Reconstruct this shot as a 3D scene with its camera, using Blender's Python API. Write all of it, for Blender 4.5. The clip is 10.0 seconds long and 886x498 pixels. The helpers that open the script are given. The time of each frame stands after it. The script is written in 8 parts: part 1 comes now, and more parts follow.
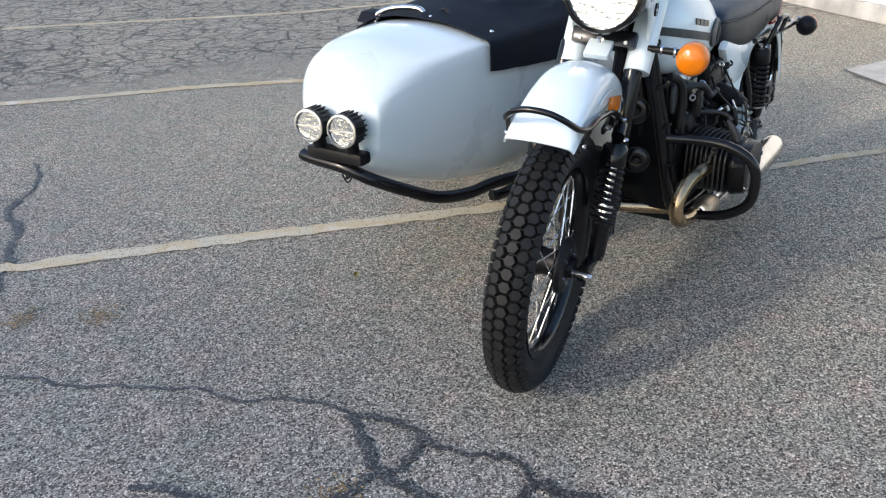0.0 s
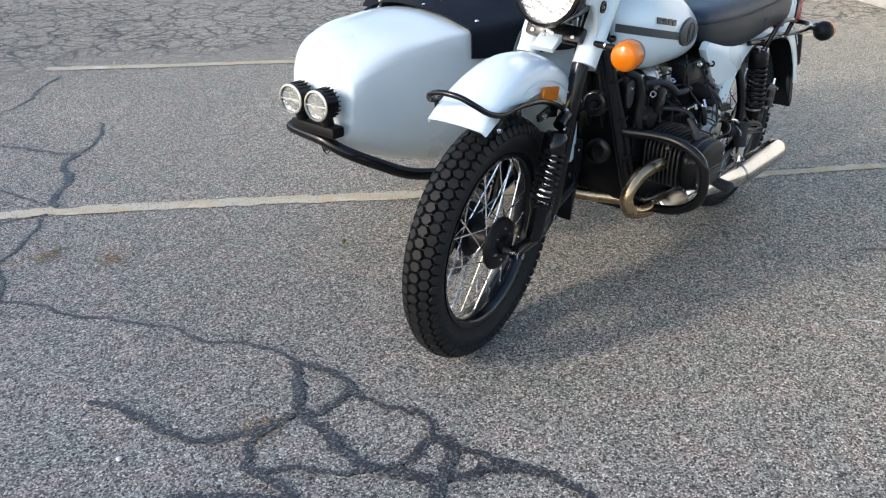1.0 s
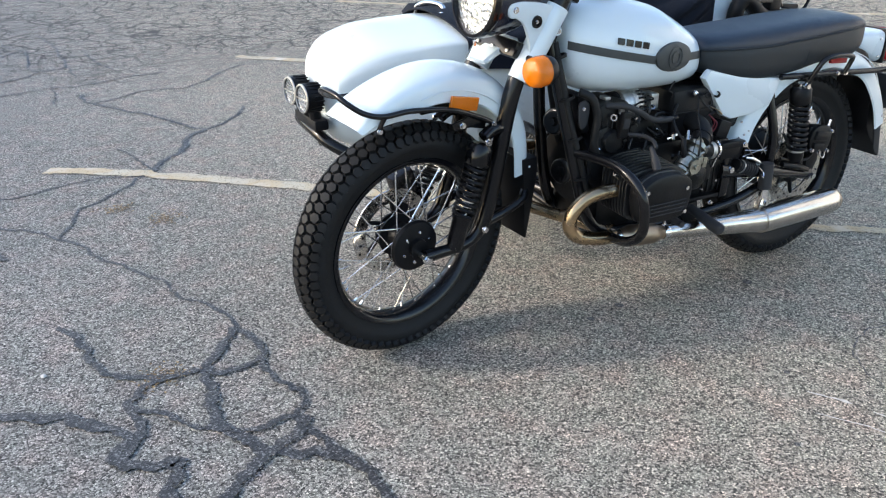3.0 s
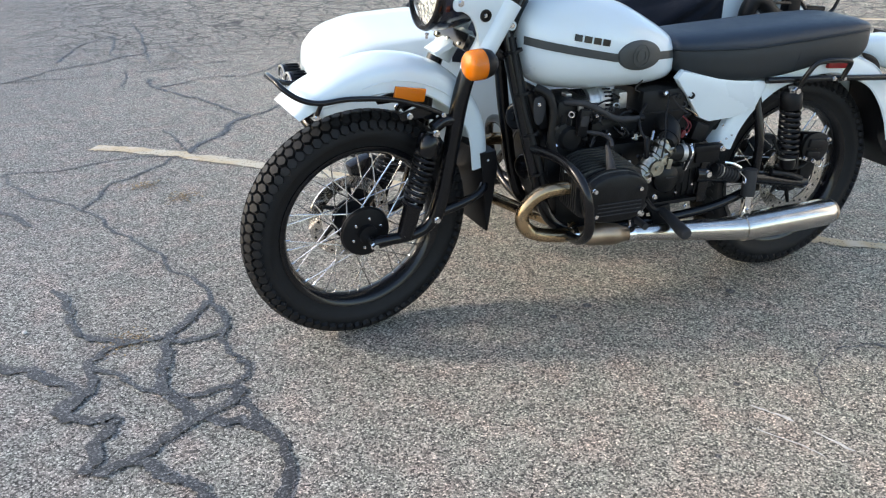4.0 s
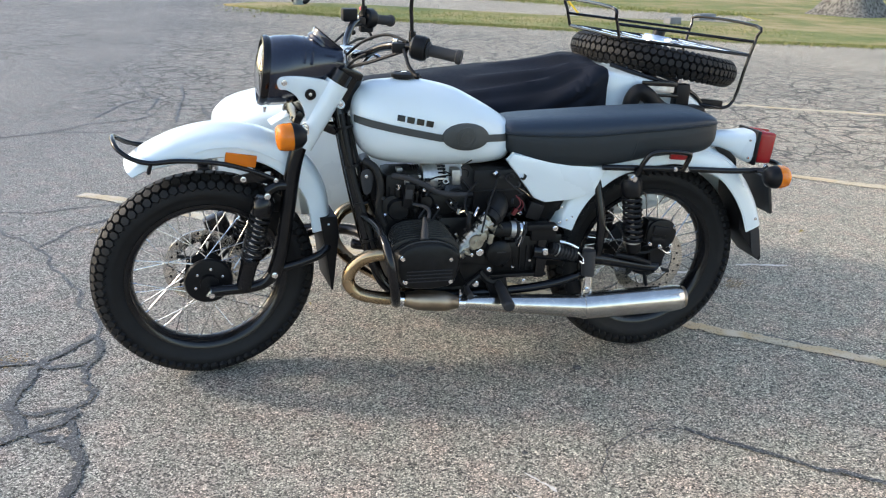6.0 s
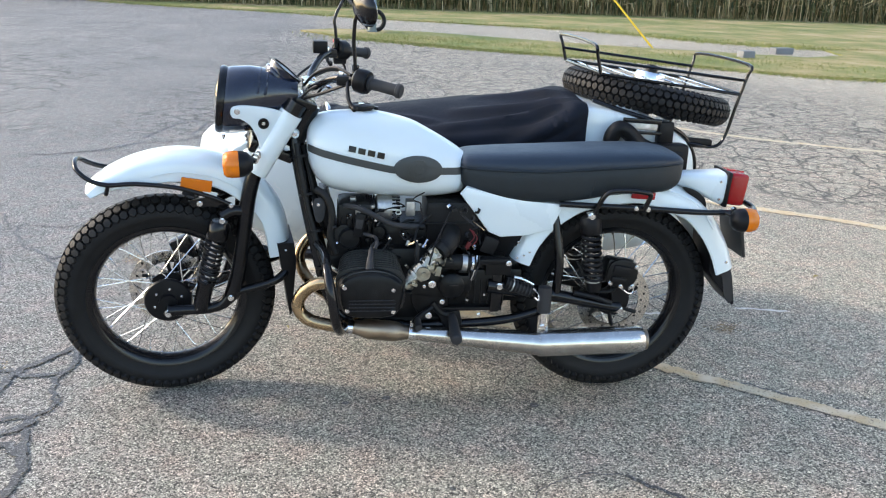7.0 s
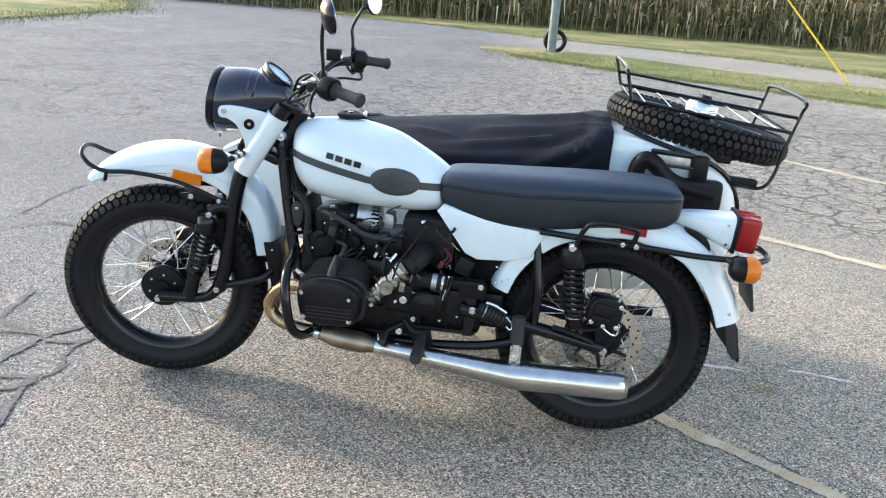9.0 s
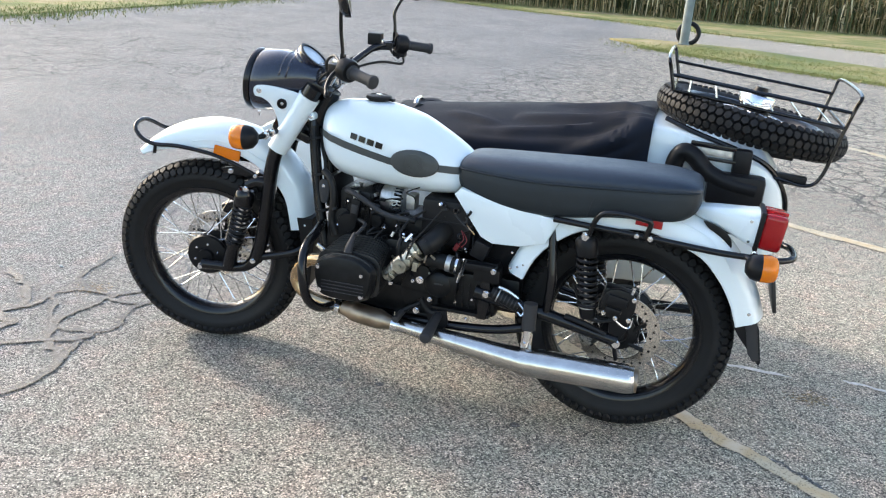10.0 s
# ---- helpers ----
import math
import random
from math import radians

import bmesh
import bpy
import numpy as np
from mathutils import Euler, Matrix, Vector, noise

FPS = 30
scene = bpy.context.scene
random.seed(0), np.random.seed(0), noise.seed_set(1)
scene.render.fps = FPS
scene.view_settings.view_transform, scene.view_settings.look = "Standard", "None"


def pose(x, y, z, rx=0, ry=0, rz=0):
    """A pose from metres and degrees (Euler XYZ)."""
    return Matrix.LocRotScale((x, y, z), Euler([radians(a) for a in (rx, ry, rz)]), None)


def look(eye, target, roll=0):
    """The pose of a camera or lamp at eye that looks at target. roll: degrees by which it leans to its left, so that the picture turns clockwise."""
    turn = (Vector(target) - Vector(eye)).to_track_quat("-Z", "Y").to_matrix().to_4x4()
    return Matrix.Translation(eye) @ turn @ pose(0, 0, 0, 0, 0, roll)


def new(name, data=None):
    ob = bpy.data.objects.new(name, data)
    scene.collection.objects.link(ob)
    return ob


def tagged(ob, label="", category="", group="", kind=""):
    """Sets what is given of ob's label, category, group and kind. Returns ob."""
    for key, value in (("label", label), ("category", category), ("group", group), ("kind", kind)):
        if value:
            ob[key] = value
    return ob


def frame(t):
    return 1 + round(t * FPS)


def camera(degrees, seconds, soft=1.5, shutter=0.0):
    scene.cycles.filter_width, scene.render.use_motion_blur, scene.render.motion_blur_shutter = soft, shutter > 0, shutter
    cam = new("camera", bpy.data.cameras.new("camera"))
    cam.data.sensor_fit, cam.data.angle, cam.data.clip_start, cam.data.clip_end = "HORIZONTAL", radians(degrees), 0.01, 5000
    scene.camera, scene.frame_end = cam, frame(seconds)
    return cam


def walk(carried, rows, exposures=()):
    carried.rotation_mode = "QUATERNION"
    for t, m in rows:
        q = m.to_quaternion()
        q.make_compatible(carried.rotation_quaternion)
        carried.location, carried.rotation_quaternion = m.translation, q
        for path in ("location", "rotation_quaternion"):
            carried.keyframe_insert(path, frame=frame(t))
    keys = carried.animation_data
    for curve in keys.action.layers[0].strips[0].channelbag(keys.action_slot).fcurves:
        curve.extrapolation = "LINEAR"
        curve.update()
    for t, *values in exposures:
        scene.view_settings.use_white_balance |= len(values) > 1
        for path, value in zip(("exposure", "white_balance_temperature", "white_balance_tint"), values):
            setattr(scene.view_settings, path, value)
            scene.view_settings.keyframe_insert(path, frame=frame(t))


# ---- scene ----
cam = camera(55.9, 10.0, soft=1.15)
PATH = [
    (0, (-1.777, -0.827, 1.291), (-0.272, 0.184, 0.447), -1.5),
    (0.5, (-1.723, -1.081, 1.308), (-0.31, 0.046, 0.451), -1.2),
    (1, (-1.649, -1.285, 1.317), (-0.31, -0.077, 0.452), -0.3),
    (1.5, (-1.466, -1.411, 1.283), (-0.228, -0.111, 0.403), 0.4),
    (2, (-1.298, -1.519, 1.299), (-0.169, -0.128, 0.411), 1.2),
    (2.5, (-1.147, -1.717, 1.303), (-0.131, -0.217, 0.455), 0.8),
    (2.7, (-1.075, -1.806, 1.305), (-0.109, -0.265, 0.474), 0.6),
    (3.8, (-0.635, -2.111, 1.283), (0.011, -0.419, 0.435), -0.4),
    (4, (-0.566, -2.148, 1.293), (0.066, -0.444, 0.46), 0.1),
    (4.5, (-0.413, -2.271, 1.301), (0.148, -0.522, 0.512), -0.5),
    (5, (-0.217, -2.429, 1.327), (0.323, -0.667, 0.549), 0.5),
    (5.5, (-0.077, -2.515, 1.349), (0.429, -0.728, 0.609), 1.5),
    (6, (0.156, -2.555, 1.354), (0.58, -0.723, 0.673), 1.6),
    (6.2, (0.252, -2.553, 1.365), (0.651, -0.705, 0.715), 1.9),
    (7.3, (0.644, -2.671, 1.388), (0.786, -0.778, 0.759), 2.2),
    (7.5, (0.703, -2.69, 1.389), (0.772, -0.794, 0.755), 2.4),
    (8, (0.873, -2.682, 1.376), (0.801, -0.792, 0.727), 2.7),
    (8.5, (1.06, -2.602, 1.387), (0.923, -0.714, 0.743), 3.8),
    (9, (1.213, -2.561, 1.397), (1.009, -0.667, 0.789), 4.2),
    (9.5, (1.414, -2.549, 1.401), (1.051, -0.686, 0.773), 4.5),
    (10, (1.575, -2.528, 1.406), (1.066, -0.706, 0.757), 4.2),
]
walk(cam, [(t, look(eye, target, roll)) for t, eye, target, roll in PATH],
     exposures=[(0, 1.22, 6550, 10), (2.5, 1.53, 6600, 10), (4.5, 1.62, 6950, 10), (6.0, 1.67, 6950, 10), (7.5, 1.91, 6850, 10), (10, 1.95, 6980, 10)])

# ---- light ----
SUN_AZ, SUN_EL = -70.0, 27.0          # degrees clockwise from +y, and above the horizon
world = bpy.data.worlds.new("sky")
scene.world = world
world.use_nodes = True
wn = world.node_tree.nodes
sky = wn.new("ShaderNodeTexSky")
sky.sky_type = "NISHITA"
sky.sun_disc = False
sky.sun_elevation, sky.sun_rotation = radians(SUN_EL), radians(SUN_AZ)
sky.air_density, sky.dust_density, sky.ozone_density = 1.0, 1.3, 1.1
wn["Background"].inputs["Strength"].default_value = 0.15
world.node_tree.links.new(sky.outputs[0], wn["Background"].inputs["Color"])
sun_data = bpy.data.lights.new("sun", "SUN")
sun_data.energy, sun_data.angle, sun_data.color = 0.92, radians(6), (1.0, 0.92, 0.82)
sun = new("sun", sun_data)
sx, sy = math.sin(radians(SUN_AZ)), math.cos(radians(SUN_AZ))
sun.matrix_world = look((sx * 20, sy * 20, 20 * math.tan(radians(SUN_EL))), (0, 0, 0))


# ---- materials ----
def nodes_of(name):
    m = bpy.data.materials.new(name)
    m.use_nodes = True
    return m, m.node_tree.nodes, m.node_tree.links, m.node_tree.nodes["Principled BSDF"]


def ramp(n, stops):
    r = n.new("ShaderNodeValToRGB")
    while len(r.color_ramp.elements) < len(stops):
        r.color_ramp.elements.new(0.5)
    for e, (p, c) in zip(r.color_ramp.elements, stops):
        e.position = p
        e.color = (*c, 1) if len(c) == 3 else c
    return r


def plain(name, color, rough, metal=0.0, coat=0.0, var=0.12, scale=18.0, bump=0.0, bscale=300.0, spec=0.5):
    """A surface with slight drifts of colour and gloss, and a fine relief."""
    m, n, l, b = nodes_of(name)
    tc = n.new("ShaderNodeTexCoord")
    no = n.new("ShaderNodeTexNoise")
    no.inputs["Scale"].default_value = scale
    no.inputs["Detail"].default_value = 6
    l.new(tc.outputs["Object"], no.inputs["Vector"])
    lo = tuple(c * (1 - var) for c in color)
    hi = tuple(min(1, c * (1 + var)) for c in color)
    r = ramp(n, [(0.3, lo), (0.7, hi)])
    l.new(no.outputs["Fac"], r.inputs["Fac"])
    l.new(r.outputs["Color"], b.inputs["Base Color"])
    mr = n.new("ShaderNodeMapRange")
    mr.inputs["To Min"].default_value = max(0.02, rough * 0.8)
    mr.inputs["To Max"].default_value = min(1, rough * 1.25)
    l.new(no.outputs["Fac"], mr.inputs["Value"])
    l.new(mr.outputs[0], b.inputs["Roughness"])
    b.inputs["Metallic"].default_value = metal
    b.inputs["Coat Weight"].default_value = coat
    b.inputs["Coat Roughness"].default_value = 0.06
    b.inputs["Specular IOR Level"].default_value = spec
    if bump:
        n2 = n.new("ShaderNodeTexNoise")
        n2.inputs["Scale"].default_value = bscale
        n2.inputs["Detail"].default_value = 4
        l.new(tc.outputs["Object"], n2.inputs["Vector"])
        bp = n.new("ShaderNodeBump")
        bp.inputs["Strength"].default_value = bump
        bp.inputs["Distance"].default_value = 0.002
        l.new(n2.outputs["Fac"], bp.inputs["Height"])
        l.new(bp.outputs[0], b.inputs["Normal"])
    return m


WHITE = plain("white_paint", (0.655, 0.735, 0.765), 0.28, coat=0.7, var=0.03, scale=4, bump=0.02, bscale=900)
BLACK = plain("black_paint", (0.005, 0.005, 0.006), 0.20, coat=0.05, var=0.3, spec=0.33)
RIM = plain("rim_black", (0.004, 0.0045, 0.006), 0.22, coat=0.15, var=0.3, spec=0.35)
FIN = plain("fin_black", (0.008, 0.0083, 0.009), 0.36, var=0.3, bump=0.2, spec=0.5)
SATIN = plain("satin_black", (0.007, 0.007, 0.008), 0.40, var=0.3, bump=0.15, spec=0.19)
ENGINE = plain("engine_black", (0.006, 0.0063, 0.007), 0.32, var=0.5, scale=30, bump=0.35, bscale=260, spec=0.22)
NAVY = plain("headlamp_shell", (0.006, 0.009, 0.022), 0.2, coat=0.5, var=0.2)
RUBBER = plain("tyre_rubber", (0.007, 0.007, 0.0075), 0.62, var=0.4, scale=30, bump=0.3, bscale=400, spec=0.3)
GRIP = plain("grip_rubber", (0.02, 0.02, 0.022), 0.7, var=0.2, bump=0.3)
VINYL = plain("seat_vinyl", (0.005, 0.014, 0.028), 0.42, var=0.15, bump=0.35, bscale=700)
VINYL_SIDE = plain("seat_side_vinyl", (0.009, 0.014, 0.018), 0.46, var=0.15, bump=0.3, bscale=600, spec=0.35)
CHROME = plain("chrome", (0.75, 0.75, 0.76), 0.14, metal=1.0, var=0.08)
DIRTY = plain("dull_aluminium", (0.36, 0.35, 0.30), 0.34, metal=1.0, var=0.3, scale=60, bump=0.3)
STEEL = plain("brushed_steel", (0.60, 0.57, 0.53), 0.21, metal=1.0, var=0.1, scale=25)
ALU = plain("cast_aluminium", (0.50, 0.50, 0.49), 0.42, metal=1.0, var=0.25, scale=40, bump=0.3)
BLUED = plain("heat_tinted_pipe", (0.42, 0.31, 0.19), 0.26, metal=1.0, var=0.25, scale=12)
CAT = plain("dull_tinted_steel", (0.34, 0.27, 0.2), 0.4, metal=1.0, var=0.3, scale=14)
SPOKE = plain("spoke_steel", (0.70, 0.70, 0.70), 0.25, metal=1.0, var=0.1)
BADGE = plain("badge_grey", (0.04, 0.045, 0.045), 0.5, var=0.15)
CLOTH = plain("cover_cloth", (0.005, 0.0075, 0.014), 0.72, var=0.3, scale=9, bump=0.4, bscale=600, spec=0.18)
CONCRETE = plain("concrete", (0.42, 0.40, 0.37), 0.9, var=0.25, scale=6, bump=0.5, bscale=120)
GALV = plain("galvanised_post", (0.17, 0.20, 0.20), 0.55, metal=0.3, var=0.2, scale=5)
YELLOW = plain("yellow_guard", (0.70, 0.48, 0.03), 0.45, var=0.1)
WIRE = plain("guy_wire", (0.3, 0.3, 0.3), 0.5, metal=1.0)
SIDING = plain("white_siding", (0.75, 0.76, 0.76), 0.5, var=0.06, scale=3)
GREYWALL = plain("grey_wall", (0.19, 0.19, 0.195), 0.8, var=0.15, scale=3)
PLATE = plain("black_plate", (0.012, 0.012, 0.013), 0.4)
CABLE = plain("cable_black", (0.009, 0.009, 0.009), 0.5, spec=0.25)
REDLEAD = plain("red_cable", (0.13, 0.004, 0.006), 0.5)
REDBTN = plain("red_switch", (0.5, 0.02, 0.02), 0.4)
DRY = plain("dry_leaf", (0.33, 0.27, 0.10), 0.8, var=0.4, scale=60)
PEBBLE = plain("pale_pebble", (0.6, 0.58, 0.55), 0.8, var=0.1)


def lens_mat(name, color, glow=0.35):
    m, n, l, b = nodes_of(name)
    b.inputs["Base Color"].default_value = (*color, 1)
    b.inputs["Roughness"].default_value = 0.12
    b.inputs["Transmission Weight"].default_value = glow
    b.inputs["IOR"].default_value = 1.49
    tc = n.new("ShaderNodeTexCoord")
    w = n.new("ShaderNodeTexWave")
    w.inputs["Scale"].default_value = 120
    l.new(tc.outputs["Object"], w.inputs["Vector"])
    bp = n.new("ShaderNodeBump")
    bp.inputs["Strength"].default_value = 0.25
    bp.inputs["Distance"].default_value = 0.002
    l.new(w.outputs["Fac"], bp.inputs["Height"])
    l.new(bp.outputs[0], b.inputs["Normal"])
    return m


AMBER = lens_mat("amber_lens", (0.84, 0.22, 0.004), 0.35)
RED = lens_mat("red_lens", (0.36, 0.005, 0.009), 0.25)


def glass_mat():
    m, n, l, b = nodes_of("clear_glass")
    b.inputs["Base Color"].default_value = (0.95, 0.97, 0.98, 1)
    b.inputs["Roughness"].default_value = 0.03
    b.inputs["Transmission Weight"].default_value = 1.0
    b.inputs["IOR"].default_value = 1.3
    return m


GLASS = glass_mat()


def reflector_mat():
    m, n, l, b = nodes_of("lamp_reflector")
    b.inputs["Base Color"].default_value = (0.66, 0.68, 0.70, 1)
    b.inputs["Metallic"].default_value = 1.0
    b.inputs["Roughness"].default_value = 0.25
    tc = n.new("ShaderNodeTexCoord")
    v = n.new("ShaderNodeTexVoronoi")
    v.inputs["Scale"].default_value = 85
    l.new(tc.outputs["Object"], v.inputs["Vector"])
    bp = n.new("ShaderNodeBump")
    bp.inputs["Strength"].default_value = 0.6
    bp.inputs["Distance"].default_value = 0.003
    l.new(v.outputs["Distance"], bp.inputs["Height"])
    l.new(bp.outputs[0], b.inputs["Normal"])
    return m


REFLECTOR = reflector_mat()


def asphalt_mat():
    """Worn asphalt: pale chippings in a dark binder, stains, and beyond the second bay line a net of old cracks."""
    m, n, l, b = nodes_of("asphalt")
    geo = n.new("ShaderNodeNewGeometry")
    pos = geo.outputs["Position"]

    def tex(kind, scale, detail=4, feature=None):
        t = n.new(kind)
        t.inputs["Scale"].default_value = scale
        if kind == "ShaderNodeTexNoise":
            t.inputs["Detail"].default_value = detail
        if feature:
            t.feature = feature
        l.new(pos, t.inputs["Vector"])
        return t

    def math_node(op, a, c):
        t = n.new("ShaderNodeMath")
        t.operation = op
        for k, v in enumerate((a, c)):
            if isinstance(v, (int, float)):
                t.inputs[k].default_value = v
            else:
                l.new(v, t.inputs[k])
        return t.outputs[0]

    def mix(fac, a, c, mode="MIX"):
        t = n.new("ShaderNodeMix")
        t.data_type, t.blend_type = "RGBA", mode
        if isinstance(fac, (int, float)):
            t.inputs[0].default_value = fac
        else:
            l.new(fac, t.inputs[0])
        for k, v in ((6, a), (7, c)):
            if isinstance(v, tuple):
                t.inputs[k].default_value = (*v, 1)
            else:
                l.new(v, t.inputs[k])
        return t.outputs[2]

    stones = tex("ShaderNodeTexVoronoi", 212)
    sep = n.new("ShaderNodeSeparateColor")
    l.new(stones.outputs["Color"], sep.inputs[0])
    tint = ramp(n, [(0.0, (0.022, 0.021, 0.021)), (0.2, (0.12, 0.117, 0.111)), (0.5, (0.30, 0.289, 0.272)), (0.85, (0.50, 0.48, 0.45)), (1.0, (0.78, 0.75, 0.70))])
    l.new(sep.outputs[0], tint.inputs["Fac"])
    edge = tex("ShaderNodeTexVoronoi", 212, feature="DISTANCE_TO_EDGE")
    gap = ramp(n, [(0.02, (0.15, 0.15, 0.15)), (0.16, (1, 1, 1))])
    l.new(edge.outputs["Distance"], gap.inputs["Fac"])
    col = mix(0.70, tint.outputs["Color"], gap.outputs["Color"], "MULTIPLY")
    # stains at two sizes
    big = tex("ShaderNodeTexNoise", 0.45, 5)
    stain = ramp(n, [(0.3, (0.84, 0.85, 0.86)), (0.7, (1.14, 1.12, 1.09))])
    l.new(big.outputs["Fac"], stain.inputs["Fac"])
    col = mix(1.0, col, stain.outputs["Color"], "MULTIPLY")
    mid = tex("ShaderNodeTexNoise", 9, 4)
    stain2 = ramp(n, [(0.3, (0.86, 0.92, 0.89)), (0.5, (1.0, 1.0, 0.98)), (0.68, (1.14, 1.03, 1.0))])
    l.new(mid.outputs["Fac"], stain2.inputs["Fac"])
    col = mix(1.0, col, stain2.outputs["Color"], "MULTIPLY")
    coarse = tex("ShaderNodeTexNoise", 46, 3)
    clump = ramp(n, [(0.32, (0.85, 0.85, 0.85)), (0.5, (1, 1, 1)), (0.68, (1.15, 1.14, 1.13))])
    l.new(coarse.outputs["Fac"], clump.inputs["Fac"])
    col = mix(1.0, col, clump.outputs["Color"], "MULTIPLY")
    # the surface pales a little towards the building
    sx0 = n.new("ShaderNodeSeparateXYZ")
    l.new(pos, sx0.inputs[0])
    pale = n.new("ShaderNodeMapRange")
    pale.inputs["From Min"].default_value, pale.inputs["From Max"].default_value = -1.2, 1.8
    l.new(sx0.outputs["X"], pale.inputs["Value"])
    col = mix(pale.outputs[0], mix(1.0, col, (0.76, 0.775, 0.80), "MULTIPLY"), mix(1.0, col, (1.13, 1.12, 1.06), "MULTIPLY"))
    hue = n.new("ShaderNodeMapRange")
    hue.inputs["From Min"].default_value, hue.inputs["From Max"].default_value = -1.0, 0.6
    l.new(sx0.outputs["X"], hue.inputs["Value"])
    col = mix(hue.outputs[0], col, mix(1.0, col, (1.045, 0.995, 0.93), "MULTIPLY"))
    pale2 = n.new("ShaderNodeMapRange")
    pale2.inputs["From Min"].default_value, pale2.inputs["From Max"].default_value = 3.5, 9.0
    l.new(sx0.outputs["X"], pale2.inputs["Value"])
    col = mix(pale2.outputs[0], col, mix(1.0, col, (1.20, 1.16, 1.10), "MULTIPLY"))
    # the old cracked part of the lot
    sx = n.new("ShaderNodeSeparateXYZ")
    l.new(pos, sx.inputs[0])
    past = math_node("SUBTRACT", math_node("ADD", sx.outputs["Y"], math_node("MULTIPLY", sx.outputs["X"], 0.73)), 5.0)
    past = math_node("MAXIMUM", past, math_node("SUBTRACT", sx.outputs["Y"], 4.3))
    past = math_node("ADD", past, math_node("MULTIPLY", math_node("SUBTRACT", big.outputs["Fac"], 0.5), 3.0))
    m1 = n.new("ShaderNodeMapRange")
    m1.inputs["From Min"].default_value, m1.inputs["From Max"].default_value = -0.4, 0.5
    l.new(past, m1.inputs["Value"])
    m2 = n.new("ShaderNodeMapRange")
    m2.inputs["From Min"].default_value, m2.inputs["From Max"].default_value = -1.6, -0.4
    l.new(math_node("ADD", sx.outputs["X"], math_node("MULTIPLY", mid.outputs["Fac"], 1.0)), m2.inputs["Value"])
    m3 = n.new("ShaderNodeMapRange")
    m3.inputs["From Min"].default_value, m3.inputs["From Max"].default_value = 14.0, 10.0
    l.new(math_node("ADD", sx.outputs["X"], math_node("MULTIPLY", sx.outputs["Y"], 0.6)), m3.inputs["Value"])
    region = math_node("MULTIPLY", math_node("MULTIPLY", m1.outputs[0], m2.outputs[0]), m3.outputs[0])
    warp = tex("ShaderNodeTexNoise", 2.5, 5)
    wv = n.new("ShaderNodeVectorMath")
    wv.operation = "SCALE"
    wv.inputs["Scale"].default_value = 0.28
    l.new(warp.outputs["Color"], wv.inputs[0])
    wp = n.new("ShaderNodeVectorMath")
    wp.operation = "ADD"
    l.new(pos, wp.inputs[0])
    l.new(wv.outputs[0], wp.inputs[1])

    def cracks(scale, width):
        v = n.new("ShaderNodeTexVoronoi")
        v.feature = "DISTANCE_TO_EDGE"
        v.inputs["Scale"].default_value = scale
        l.new(wp.outputs[0], v.inputs["Vector"])
        r = ramp(n, [(0.0, (1, 1, 1)), (width, (0, 0, 0))])
        l.new(v.outputs["Distance"], r.inputs["Fac"])
        return r.outputs["Color"]

    net = math_node("MULTIPLY", math_node("MAXIMUM", cracks(2.6, 0.044), math_node("MULTIPLY", cracks(6.0, 0.06), 0.95)), region)
    far = n.new("ShaderNodeMapRange")
    far.inputs["From Min"].default_value, far.inputs["From Max"].default_value = 2.5, 4.5
    l.new(sx.outputs["Y"], far.inputs["Value"])
    patch = ramp(n, [(0.5, (0, 0, 0)), (0.62, (1, 1, 1))])
    l.new(tex("ShaderNodeTexNoise", 0.3, 3).outputs["Fac"], patch.inputs["Fac"])
    loose = math_node("MULTIPLY", math_node("MULTIPLY", cracks(0.9, 0.02), patch.outputs["Color"]), far.outputs[0])
    net = math_node("MAXIMUM", net, math_node("MULTIPLY", loose, 0.8))
    # thin old cracks towards the open side of the lot
    open_side = n.new("ShaderNodeMapRange")
    open_side.inputs["From Min"].default_value, open_side.inputs["From Max"].default_value = -0.7, -2.2
    l.new(math_node("ADD", sx.outputs["X"], math_node("MULTIPLY", big.outputs["Fac"], 0.8)), open_side.inputs["Value"])
    thin = math_node("MULTIPLY", math_node("MAXIMUM", cracks(1.7, 0.030), math_node("MULTIPLY", cracks(3.9, 0.05), 0.9)), open_side.outputs[0])
    spread = ramp(n, [(0.38, (0.25, 0.25, 0.25)), (0.54, (1, 1, 1))])
    l.new(tex("ShaderNodeTexNoise", 0.8, 4).outputs["Fac"], spread.inputs["Fac"])
    beyond = n.new("ShaderNodeMapRange")
    beyond.inputs["From Min"].default_value, beyond.inputs["From Max"].default_value = 3.9, 4.8
    l.new(sx.outputs["Y"], beyond.inputs["Value"])
    thin = math_node("MULTIPLY", math_node("MULTIPLY", thin, spread.outputs["Color"]), beyond.outputs[0])
    net = math_node("MAXIMUM", net, math_node("MULTIPLY", thin, 0.9))
    col = mix(math_node("MULTIPLY", net, 0.97), col, (0.022, 0.022, 0.022))
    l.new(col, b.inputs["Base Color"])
    b.inputs["Roughness"].default_value = 0.85
    b.inputs["Specular IOR Level"].default_value = 0.5
    hgt = math_node("SUBTRACT", math_node("MULTIPLY", edge.outputs["Distance"], 1.0), math_node("MULTIPLY", net, 1.2))
    bp = n.new("ShaderNodeBump")
    bp.inputs["Strength"].default_value = 0.55
    bp.inputs["Distance"].default_value = 0.004
    l.new(hgt, bp.inputs["Height"])
    l.new(bp.outputs[0], b.inputs["Normal"])
    return m


ASPHALT = asphalt_mat()


